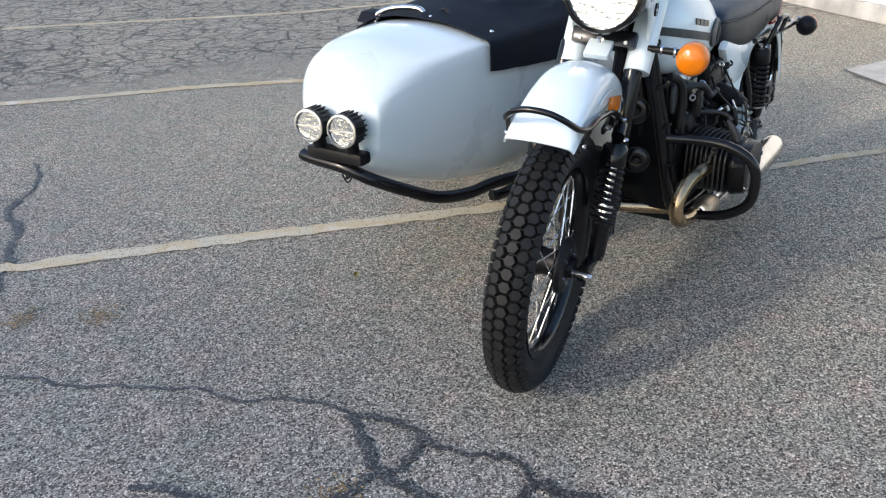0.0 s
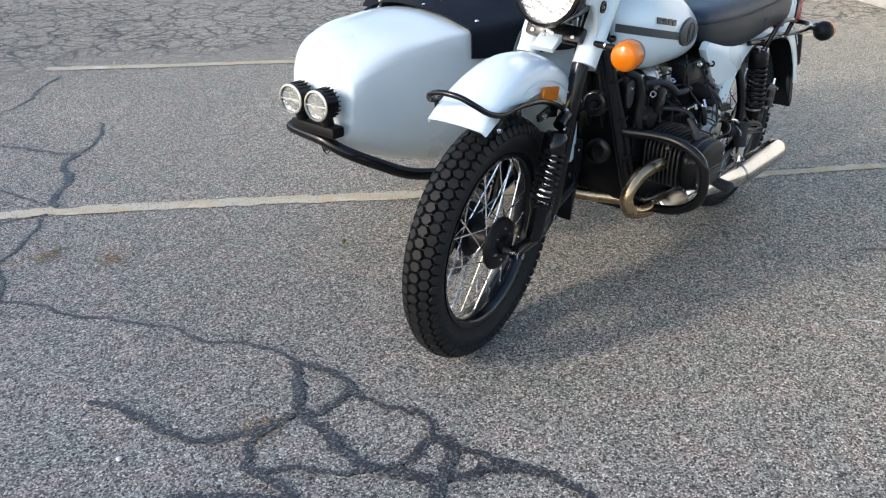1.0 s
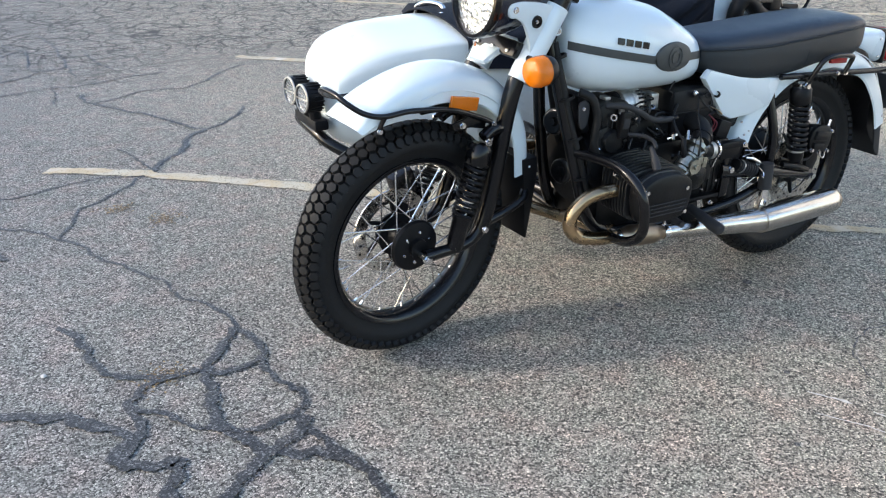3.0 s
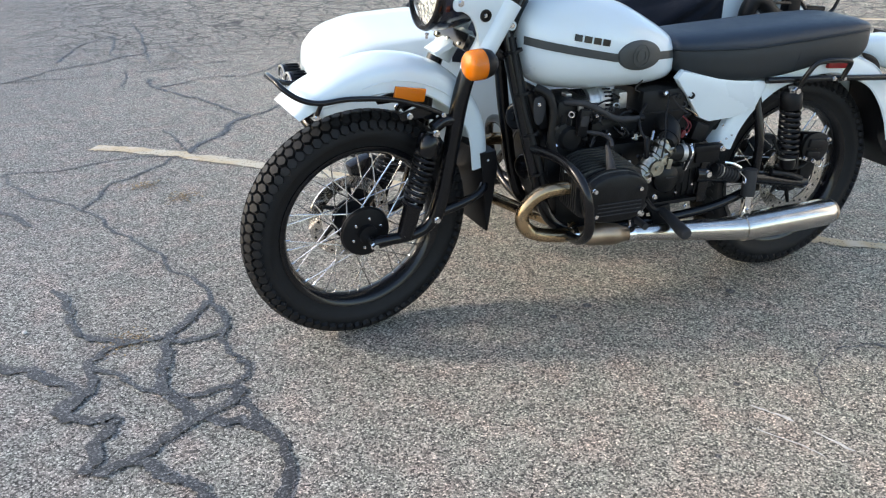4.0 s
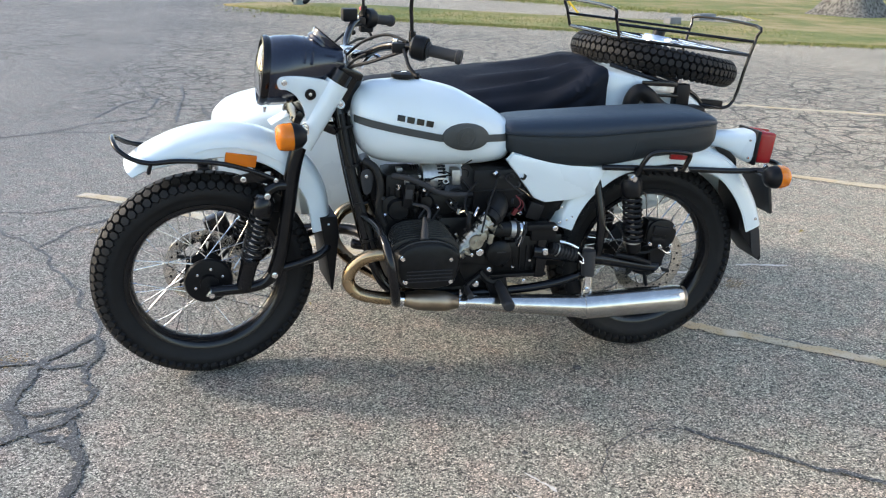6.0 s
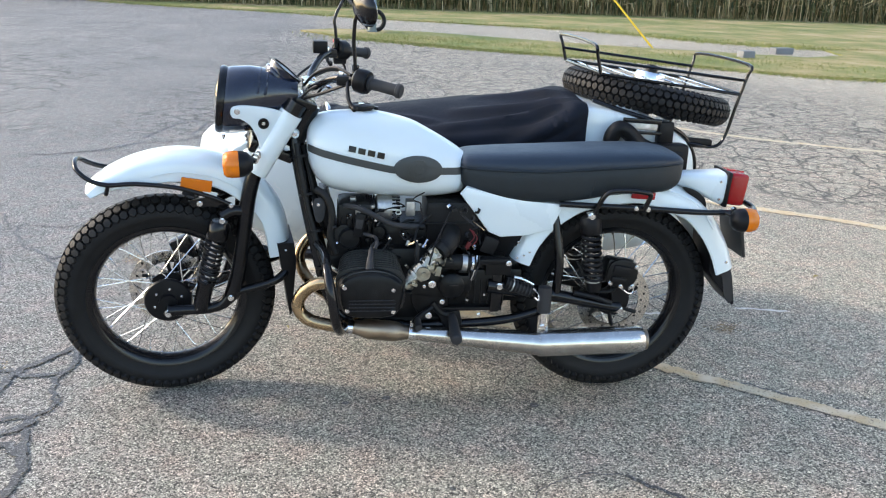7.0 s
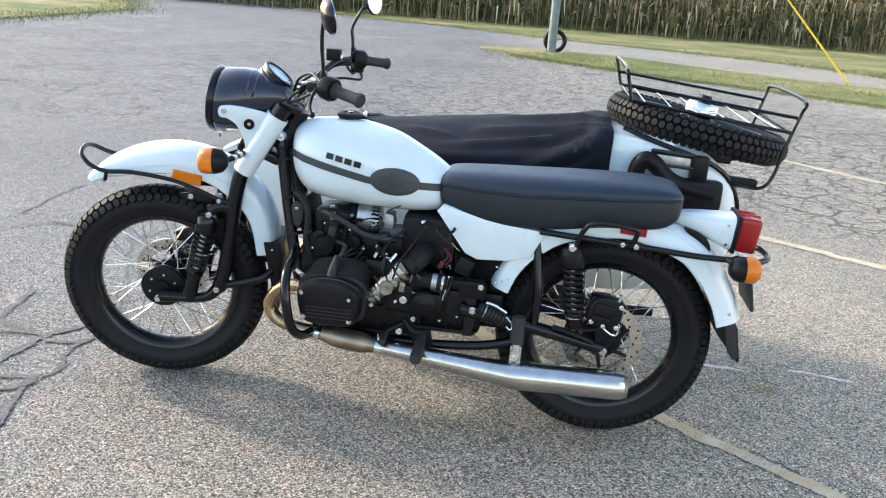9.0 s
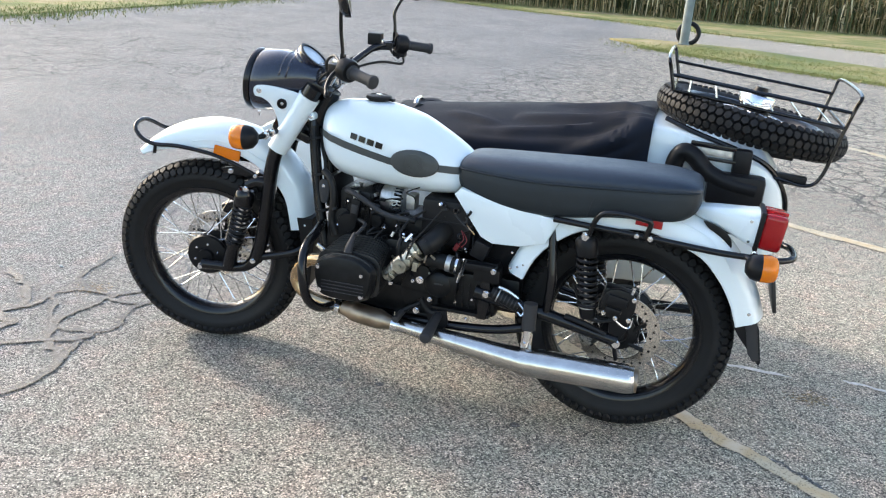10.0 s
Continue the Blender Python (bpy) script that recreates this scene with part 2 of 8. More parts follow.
def tar_mat():
    """Old crack sealant, with stones showing through."""
    m, n, l, b = nodes_of("tar_sealant")
    geo = n.new("ShaderNodeNewGeometry")
    v = n.new("ShaderNodeTexVoronoi")
    v.inputs["Scale"].default_value = 230
    l.new(geo.outputs["Position"], v.inputs["Vector"])
    s = n.new("ShaderNodeSeparateColor")
    l.new(v.outputs["Color"], s.inputs[0])
    r = ramp(n, [(0.0, (0.013, 0.013, 0.015)), (0.62, (0.031, 0.031, 0.034)), (0.84, (0.10, 0.10, 0.10)), (1.0, (0.24, 0.235, 0.23))])
    l.new(s.outputs[0], r.inputs["Fac"])
    l.new(r.outputs["Color"], b.inputs["Base Color"])
    b.inputs["Roughness"].default_value = 0.52
    b.inputs["Specular IOR Level"].default_value = 0.5
    bp = n.new("ShaderNodeBump")
    bp.inputs["Strength"].default_value = 0.5
    bp.inputs["Distance"].default_value = 0.003
    l.new(v.outputs["Distance"], bp.inputs["Height"])
    l.new(bp.outputs[0], b.inputs["Normal"])
    f = n.new("ShaderNodeTexNoise")
    f.inputs["Scale"].default_value = 70
    f.inputs["Detail"].default_value = 4
    l.new(geo.outputs["Position"], f.inputs["Vector"])
    al = ramp(n, [(0.29, (0, 0, 0)), (0.37, (1, 1, 1))])
    l.new(f.outputs["Fac"], al.inputs["Fac"])
    l.new(al.outputs["Color"], b.inputs["Alpha"])
    return m


TAR = tar_mat()


def line_paint():
    """Old road paint, yellowed and worn through to the stones."""
    m, n, l, b = nodes_of("line_paint")
    geo = n.new("ShaderNodeNewGeometry")
    v = n.new("ShaderNodeTexVoronoi")
    v.inputs["Scale"].default_value = 120
    l.new(geo.outputs["Position"], v.inputs["Vector"])
    no = n.new("ShaderNodeTexNoise")
    no.inputs["Scale"].default_value = 3.0
    no.inputs["Detail"].default_value = 6
    l.new(geo.outputs["Position"], no.inputs["Vector"])
    hue = ramp(n, [(0.32, (0.44, 0.38, 0.27)), (0.47, (0.47, 0.43, 0.34)), (0.55, (0.45, 0.36, 0.23)), (0.66, (0.56, 0.53, 0.47))])
    l.new(no.outputs["Fac"], hue.inputs["Fac"])
    # more yellow left in the paint towards the building
    xs = n.new("ShaderNodeSeparateXYZ")
    l.new(geo.outputs["Position"], xs.inputs[0])
    east = n.new("ShaderNodeMapRange")
    east.inputs["From Min"].default_value, east.inputs["From Max"].default_value = 0.2, 2.0
    east.inputs["To Max"].default_value = 0.5
    l.new(xs.outputs["X"], east.inputs["Value"])
    warm = n.new("ShaderNodeMix")
    warm.data_type, warm.blend_type = "RGBA", "MULTIPLY"
    l.new(east.outputs[0], warm.inputs[0])
    l.new(hue.outputs["Color"], warm.inputs[6])
    warm.inputs[7].default_value = (1.05, 0.93, 0.74, 1)
    l.new(warm.outputs[2], b.inputs["Base Color"])
    b.inputs["Roughness"].default_value = 0.7
    fine = n.new("ShaderNodeTexNoise")
    fine.inputs["Scale"].default_value = 150
    fine.inputs["Detail"].default_value = 5
    l.new(geo.outputs["Position"], fine.inputs["Vector"])
    add = n.new("ShaderNodeMath")
    add.operation = "ADD"
    l.new(fine.outputs["Fac"], add.inputs[0])
    mul = n.new("ShaderNodeMath")
    mul.operation = "MULTIPLY"
    mul.inputs[1].default_value = 0.35
    l.new(no.outputs["Fac"], mul.inputs[0])
    l.new(mul.outputs[0], add.inputs[1])
    al = ramp(n, [(0.46, (0, 0, 0)), (0.60, (1, 1, 1))])
    l.new(add.outputs[0], al.inputs["Fac"])
    l.new(al.outputs["Color"], b.inputs["Alpha"])
    return m


PAINT = line_paint()


def turf_mat():
    m, n, l, b = nodes_of("turf")
    geo = n.new("ShaderNodeNewGeometry")
    a = n.new("ShaderNodeTexNoise")
    a.inputs["Scale"].default_value = 0.45
    a.inputs["Detail"].default_value = 9
    a.inputs["Roughness"].default_value = 0.7
    l.new(geo.outputs["Position"], a.inputs["Vector"])
    r = ramp(n, [(0.34, (0.09, 0.125, 0.025)), (0.47, (0.17, 0.18, 0.05)), (0.55, (0.27, 0.22, 0.09)), (0.66, (0.36, 0.29, 0.15))])
    l.new(a.outputs["Fac"], r.inputs["Fac"])
    l.new(r.outputs["Color"], b.inputs["Base Color"])
    b.inputs["Roughness"].default_value = 0.95
    f = n.new("ShaderNodeTexNoise")
    f.inputs["Scale"].default_value = 40
    l.new(geo.outputs["Position"], f.inputs["Vector"])
    bp = n.new("ShaderNodeBump")
    bp.inputs["Strength"].default_value = 0.8
    bp.inputs["Distance"].default_value = 0.03
    l.new(f.outputs["Fac"], bp.inputs["Height"])
    l.new(bp.outputs[0], b.inputs["Normal"])
    return m


TURF = turf_mat()


def island_mat(name, stops, rough=0.8):
    """Colour by random per island, for blades and leaves joined in one mesh."""
    m, n, l, b = nodes_of(name)
    geo = n.new("ShaderNodeNewGeometry")
    r = ramp(n, stops)
    l.new(geo.outputs["Random Per Island"], r.inputs["Fac"])
    l.new(r.outputs["Color"], b.inputs["Base Color"])
    b.inputs["Roughness"].default_value = rough
    return m


BLADE = island_mat("grass_blade", [(0.0, (0.11, 0.15, 0.03)), (0.5, (0.17, 0.20, 0.05)), (0.8, (0.27, 0.25, 0.09)), (1.0, (0.42, 0.35, 0.18))])
CORN = island_mat("dry_corn", [(0.0, (0.025, 0.04, 0.012)), (0.35, (0.07, 0.08, 0.025)), (0.6, (0.19, 0.14, 0.06)), (0.85, (0.40, 0.31, 0.17)), (1.0, (0.60, 0.50, 0.32))])
LITTER = island_mat("leaf_litter", [(0.0, (0.20, 0.12, 0.05)), (0.5, (0.36, 0.28, 0.14)), (1.0, (0.55, 0.47, 0.32))])


def bark_mat():
    m, n, l, b = nodes_of("bark")
    tc = n.new("ShaderNodeTexCoord")
    mp = n.new("ShaderNodeMapping")
    mp.inputs["Scale"].default_value = (9, 9, 2)
    l.new(tc.outputs["Object"], mp.inputs[0])
    a = n.new("ShaderNodeTexNoise")
    a.inputs["Scale"].default_value = 2.0
    a.inputs["Detail"].default_value = 8
    l.new(mp.outputs[0], a.inputs["Vector"])
    r = ramp(n, [(0.35, (0.05, 0.045, 0.038)), (0.6, (0.19, 0.18, 0.16))])
    l.new(a.outputs["Fac"], r.inputs["Fac"])
    l.new(r.outputs["Color"], b.inputs["Base Color"])
    b.inputs["Roughness"].default_value = 0.9
    bp = n.new("ShaderNodeBump")
    bp.inputs["Strength"].default_value = 1.0
    bp.inputs["Distance"].default_value = 0.05
    l.new(a.outputs["Fac"], bp.inputs["Height"])
    l.new(bp.outputs[0], b.inputs["Normal"])
    return m


BARK = bark_mat()
LEAF = island_mat("tree_leaf", [(0.0, (0.04, 0.07, 0.015)), (0.6, (0.09, 0.12, 0.03)), (1.0, (0.22, 0.18, 0.05))])


# ---- shape helpers ----
def curve_points(pts, step=6, closed=False):
    """Catmull-Rom through the points."""
    p = [Vector(q) for q in pts]
    n = len(p)
    out = []
    for i in range(n if closed else n - 1):
        if closed:
            a, b, c, d = p[i - 1], p[i], p[(i + 1) % n], p[(i + 2) % n]
        else:
            a, b, c, d = p[max(i - 1, 0)], p[i], p[i + 1], p[min(i + 2, n - 1)]
        for k in range(step):
            t = k / step
            out.append(0.5 * (2 * b + (c - a) * t + (2 * a - 5 * b + 4 * c - d) * t * t + (3 * b - a - 3 * c + d) * t ** 3))
    if not closed:
        out.append(p[-1])
    return out


def loft(rings, bm=None, caps=True, closed=False):
    """Skin over rings of equal length."""
    bm = bm or bmesh.new()
    vs = [[bm.verts.new(q) for q in r] for r in rings]
    n = len(vs[0])
    pairs = list(zip(vs, vs[1:])) + ([(vs[-1], vs[0])] if closed else [])
    for a, b in pairs:
        for k in range(n):
            bm.faces.new((a[k], a[(k + 1) % n], b[(k + 1) % n], b[k]))
    if caps and not closed:
        bm.faces.new(list(reversed(vs[0])))
        bm.faces.new(vs[-1])
    return bm


def tube(pts, r, seg=10, step=6, bm=None, closed=False, radii=None):
    """A bent tube through the points; radii: one for each point."""
    c = curve_points(pts, step, closed) if step > 1 else [Vector(q) for q in pts]
    n = len(c)
    rings = []
    prev = None
    for i, q in enumerate(c):
        if closed:
            d = c[(i + 1) % n] - c[i - 1]
        else:
            d = c[min(i + 1, n - 1)] - c[max(i - 1, 0)]
        d.normalize()
        if prev is None:
            u = d.orthogonal().normalized()
        else:
            u = (prev - d * prev.dot(d)).normalized()
        prev = u
        w = d.cross(u)
        rr = r
        if radii:
            f = i / max(step, 1)
            k = min(int(f), len(radii) - 2)
            rr = radii[k] + (radii[k + 1] - radii[k]) * (f - k)
        rings.append([q + rr * (math.cos(2 * math.pi * k / seg) * u + math.sin(2 * math.pi * k / seg) * w) for k in range(seg)])
    return loft(rings, bm, True, closed)


def rod(p, q, r, seg=12, bm=None, r2=None):
    return tube([p, q], r, seg, 1, bm, radii=[r, r if r2 is None else r2])


def lathe(profile, seg=32, m=None, bm=None, closed=False):
    """Turns a profile of (radius, height) about the y axis; m places it."""
    m = m or Matrix()
    rings = []
    for r, h in profile:
        rings.append([m @ Vector((r * math.cos(2 * math.pi * k / seg), h, r * math.sin(2 * math.pi * k / seg))) for k in range(seg)])
    return loft(rings, bm, True, closed)


def block(centre, size, bevel=0.004, m=None, bm=None, seg=2):
    b2 = bmesh.new()
    bmesh.ops.create_cube(b2, size=1.0)
    bmesh.ops.scale(b2, vec=size, verts=b2.verts)
    if bevel:
        bmesh.ops.bevel(b2, geom=b2.edges[:], offset=bevel, segments=seg, affect="EDGES", profile=0.6)
    bmesh.ops.transform(b2, matrix=Matrix.Translation(centre) @ (m or Matrix()), verts=b2.verts)
    return merge(bm, b2)


def merge(bm, b2):
    if bm is None:
        return b2
    vs = {v: bm.verts.new(v.co) for v in b2.verts}
    for f in b2.faces:
        bm.faces.new([vs[v] for v in f.verts])
    b2.free()
    return bm


def slab(poly, y0, y1, bevel=0.003, bm=None):
    """An outline in x and z, drawn out from y0 to y1."""
    b2 = bmesh.new()
    a = [b2.verts.new((x, y0, z)) for x, z in poly]
    c = [b2.verts.new((x, y1, z)) for x, z in poly]
    n = len(poly)
    fa, fc = b2.faces.new(a), b2.faces.new(list(reversed(c)))
    for k in range(n):
        b2.faces.new((a[k], c[k], c[(k + 1) % n], a[(k + 1) % n]))
    bmesh.ops.recalc_face_normals(b2, faces=b2.faces[:])
    if bevel:
        es = list({e for f in (fa, fc) for e in f.edges})
        bmesh.ops.bevel(b2, geom=es, offset=bevel, segments=2, affect="EDGES", profile=0.6)
    return merge(bm, b2)


def smooth_poly(poly, step=4):
    return [(q.x, q.y) for q in curve_points([(x, z, 0) for x, z in poly], step, True)]


def part(name, bm, material, parent=None, label="", m=None, smooth=40):
    """Links a bmesh as one mesh object under a thing or a part."""
    bmesh.ops.recalc_face_normals(bm, faces=bm.faces[:])
    me = bpy.data.meshes.new(name)
    bm.to_mesh(me)
    bm.free()
    me.materials.append(material)
    if smooth:
        me.shade_smooth()
        me.set_sharp_from_angle(angle=radians(smooth))
    ob = new(name, me)
    if parent:
        ob.parent = parent
    if m is not None:
        ob.matrix_basis = m
    if label:
        ob["label"] = label
    return ob


def share(ob, name, parent, m):
    """One more object on the same mesh."""
    o = new(name, ob.data)
    o.parent = parent
    o.matrix_basis = m
    return o


def bolt(name, p, r, parent, m=None, h=0.008, axis=(0, -1, 0), mat=None):
    a = Vector(axis).normalized()
    r = r * 0.72
    bm = rod(Vector(p) - a * h * 0.3, Vector(p) + a * h, r, 6)
    rod(Vector(p) - a * h * 0.3, Vector(p) + a * h * 0.2, r * 1.25, 12, bm)
    return part(name, bm, mat or CHROME, parent, m=m)


# ---- ground and surroundings ----
def sheet(name, outline, z, mat, label, category="ground", thick=0.0, kind="structure"):
    bm = bmesh.new()
    top = [bm.verts.new((x, y, z)) for x, y in outline]
    bm.faces.new(top)
    if thick:
        low = [bm.verts.new((x, y, z - thick)) for x, y in outline]
        for k in range(len(top)):
            bm.faces.new((top[k], low[k], low[(k + 1) % len(low)], top[(k + 1) % len(top)]))
    ob = part(name, bm, mat, smooth=0)
    return tagged(ob, label, category, kind=kind)


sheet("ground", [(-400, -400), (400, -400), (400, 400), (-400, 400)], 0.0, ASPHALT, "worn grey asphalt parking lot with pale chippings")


def strip(name, pts, width, z, mat, label, category, rough=0.0, step=5, ends=True, wander=0.0):
    """A flat ribbon along a line, of uneven width."""
    c = curve_points([(x, y, 0) for x, y in pts], step)
    bm = bmesh.new()
    rows = []
    n = len(c)
    for i, q in enumerate(c):
        d = c[min(i + 1, n - 1)] - c[max(i - 1, 0)]
        d.normalize()
        s = Vector((-d.y, d.x, 0))
        wd = width if isinstance(width, float) else width[i // step] + (width[min(i // step + 1, len(width) - 1)] - width[i // step]) * (i % step) / step
        w = wd * max(0.25, 1 + rough * noise.noise(q * 9.0) + rough * 0.9 * noise.noise(q * 31.0) + rough * 0.7 * noise.noise(q * 90.0))
        if ends:
            w *= min(1.0, 0.25 + 0.4 * min(i, n - 1 - i))
        o = s * wd * rough * (0.9 * noise.noise(q * 17.0 + Vector((7, 3, 0))) + 0.6 * noise.noise(q * 60.0)) + s * wander * (noise.noise(q * 7.0 + Vector((1, 5, 2))) + 0.6 * noise.noise(q * 21.0) + 0.35 * noise.noise(q * 55.0))
        rows.append((bm.verts.new(q + o + s * w / 2 + Vector((0, 0, z))), bm.verts.new(q + o - s * w / 2 + Vector((0, 0, z)))))
    for a, b in zip(rows, rows[1:]):
        bm.faces.new((a[0], a[1], b[1], b[0]))
    return tagged(part(name, bm, mat, smooth=0), label, category, kind="structure")


LINE_LABEL = "worn yellowed bay line painted on the asphalt"
strip("bay_line", [(-0.81, 2.25), (-0.37, 1.94), (0.34, 1.325), (0.97, 0.75), (1.74, 0.115), (1.93, -0.03), (2.19, -0.225), (2.49, -0.47), (3.59, -1.365)], [0.085, 0.085, 0.085, 0.085, 0.066, 0.054, 0.056, 0.06, 0.07], 0.004, PAINT, LINE_LABEL, "road marking", 0.22, 26, False)
strip("bay_line", [(0.70, 4.40), (1.19, 3.95), (1.57, 3.62), (1.87, 3.36), (2.28, 2.92), (2.80, 2.62), (3.08, 2.42), (3.54, 2.14), (4.0, 1.78), (5.3, 0.85)], 0.09, 0.004, PAINT, LINE_LABEL, "road marking", 0.2, 12, False)
strip("bay_line", [(2.45, 6.75), (3.0, 6.2), (4.19, 4.98), (4.86, 4.51), (5.95, 3.95), (7.4, 3.1)], 0.10, 0.004, PAINT, LINE_LABEL, "road marking", 0.3, 12, False)

CRACK_LABEL = "tar-sealed crack in the asphalt"
CRACKS = [
    (0.004, [(1.70, 0.22), (1.74, 0.18), (1.79, 0.10), (1.89, 0.01), (1.97, -0.015)]),
    (0.015, [(1.97, -0.015), (2.06, -0.07), (2.15, -0.16), (2.40, -0.36)]),
    (0.017, [(-1.21, 1.94), (-1.07, 1.63), (-0.95, 1.50), (-0.86, 1.38), (-0.79, 1.25), (-0.73, 1.09), (-0.67, 0.98), (-0.58, 0.80), (-0.55, 0.67), (-0.48, 0.58), (-0.44, 0.47), (-0.435, 0.365)]),
    (0.012, [(-1.65, 1.60), (-1.51, 1.63), (-1.31, 1.68), (-1.20, 1.93), (-0.96, 1.94), (-0.74, 2.0), (-0.62, 2.02), (-0.46, 1.97)]),
    (0.018, [(-0.86, 1.38), (-0.79, 1.49), (-0.76, 1.64), (-0.63, 1.73), (-0.53, 1.83), (-0.44, 1.95), (-0.35, 2.0)]),
    (0.036, [(-0.35, 2.0), (-0.33, 2.11), (-0.22, 2.21), (-0.13, 2.40), (-0.08, 2.49), (0.02, 2.58)]),
    (0.014, [(0.02, 2.58), (0.12, 2.65), (0.25, 2.80), (0.34, 2.98)]),
    (0.020, [(0.02, 2.58), (-0.04, 2.67), (-0.14, 2.89), (-0.20, 3.03), (-0.31, 3.17), (-0.44, 3.42), (-0.49, 3.60), (-0.48, 3.72)]),
    (0.012, [(-0.45, 3.44), (-0.28, 3.52), (-0.13, 3.63), (0.01, 3.62), (0.15, 3.60), (0.29, 3.72), (0.47, 3.95), (0.67, 4.12)]),
    (0.016, [(-1.75, 3.75), (-1.53, 3.83), (-1.37, 3.91), (-1.23, 4.04), (-1.11, 4.21), (-0.95, 4.29), (-0.76, 4.38), (-0.67, 4.50), (-0.46, 4.61)]),
    (0.016, [(-1.10, 4.44), (-1.0, 4.87), (-0.90, 5.18), (-0.68, 5.40)]),
    (0.014, [(-0.68, 5.40), (-0.70, 4.91), (-0.72, 4.65), (-0.67, 4.50)]),
    (0.013, [(-1.37, 3.91), (-1.15, 3.92), (-0.89, 3.92), (-0.64, 3.98), (-0.41, 3.96), (-0.14, 4.09), (0.13, 4.11)]),
    (0.010, [(-0.66, 3.54), (-0.63, 3.73), (-0.62, 4.02)]),
    (0.014, [(-0.55, 6.10), (-0.47, 5.41), (-0.47, 4.75), (-0.45, 4.18)]),
    (0.012, [(-0.99, 6.65), (-0.95, 6.15), (-0.78, 5.52), (-0.68, 5.40)]),
    (0.012, [(-0.30, 5.04), (-0.25, 4.60), (-0.17, 4.32)]),
    (0.010, [(-0.37, 2.03), (-0.42, 2.25), (-0.47, 2.45)]),
    (0.030, [(-1.42, 1.55), (-1.29, 1.51), (-1.19, 1.47), (-1.12, 1.39), (-1.04, 1.24)]),
    (0.010, [(-1.36, 2.19), (-1.29, 2.02), (-1.24, 1.94)]),
    (0.012, [(-1.66, 2.33), (-1.66, 2.05), (-1.62, 1.62)]),
    (0.030, [(-0.93, 0.63), (-0.89, 0.56), (-0.875, 0.46), (-0.845, 0.32), (-0.815, 0.25), (-0.735, 0.205), (-0.655, 0.18), (-0.60, 0.17)]),
    (0.024, [(-0.435, 0.365), (-0.41, 0.27), (-0.405, 0.21), (-0.435, 0.13), (-0.415, 0.01), (-0.375, -0.05), (-0.40, -0.10), (-0.425, -0.16), (-0.415, -0.22), (-0.395, -0.31), (-0.38, -0.37)]),
    (0.036, [(-0.435, 0.365), (-0.49, 0.31), (-0.535, 0.24), (-0.585, 0.17), (-0.605, 0.06)]),
    (0.042, [(-0.605, 0.06), (-0.615, -0.06), (-0.61, -0.14), (-0.56, -0.23), (-0.495, -0.30), (-0.42, -0.345), (-0.38, -0.37)]),
    (0.036, [(-0.38, -0.37), (-0.355, -0.53), (-0.405, -0.67), (-0.455, -0.81), (-0.505, -0.99)]),
    (0.024, [(-0.595, 0.16), (-0.515, 0.145), (-0.43, 0.15)]),
    (0.030, [(-0.655, 0.18), (-0.73, 0.17), (-0.785, 0.10), (-0.805, -0.03), (-0.835, -0.10), (-0.865, -0.13)]),
    (0.022, [(-0.785, 0.09), (-0.735, 0.0), (-0.665, -0.10), (-0.61, -0.12)]),
    (0.040, [(-1.165, 0.25), (-1.035, 0.155), (-0.955, 0.10), (-0.885, 0.03), (-0.835, -0.03), (-0.865, -0.09), (-0.865, -0.14), (-0.805, -0.185), (-0.74, -0.20), (-0.78, -0.29), (-0.795, -0.37), (-0.795, -0.41)]),
    (0.036, [(-0.795, -0.41), (-0.715, -0.38), (-0.645, -0.34), (-0.605, -0.31), (-0.545, -0.27), (-0.505, -0.26), (-0.45, -0.225), (-0.425, -0.16)]),
    (0.026, [(-0.61, -0.14), (-0.535, -0.166), (-0.45, -0.157), (-0.425, -0.16)]),
    (0.040, [(-0.715, -0.38), (-0.675, -0.42), (-0.635, -0.47), (-0.585, -0.53), (-0.555, -0.57), (-0.525, -0.69)]),
    (0.006, [(1.03, -0.79), (1.09, -0.68), (1.17, -0.60), (1.27, -0.575), (1.37, -0.595)]),
    (0.020, [(1.37, -0.595), (1.43, -0.645), (1.54, -0.76), (1.73, -0.90), (1.95, -1.06)]),
    (0.012, [(-1.91, 0.97), (-1.68, 1.11), (-1.55, 1.34), (-1.42, 1.46), (-1.30, 1.52)]),
]
for k, (width, pts) in enumerate(CRACKS):
    strip("tar_crack", pts, max(0.010 if pts[0][1] > 0.5 else 0.005, width * (1.15 if pts[0][1] > 2.3 else 0.82)), 0.0022 + 0.00015 * k, TAR, CRACK_LABEL, "crack", 0.45, 14, True, 0.022)

CHALK = plain("chalk_scuff", (0.55, 0.53, 0.5), 0.9, var=0.3, scale=80)
for width, pts in ((0.008, [(0.83, -0.71), (0.87, -0.77), (0.89, -0.81)]), (0.010, [(0.91, -0.86), (0.93, -0.92), (0.94, -0.96)]), (0.006, [(0.77, -0.79), (0.83, -0.88), (0.86, -0.95)]),
                   (0.020, [(1.86, 0.63), (1.95, 0.62), (2.11, 0.62)]), (0.018, [(2.30, 0.68), (2.38, 0.66), (2.55, 0.63)])):
    strip("scuff_mark", pts, width, 0.003, CHALK, "pale scuff mark on the asphalt", "scuff", 0.8)


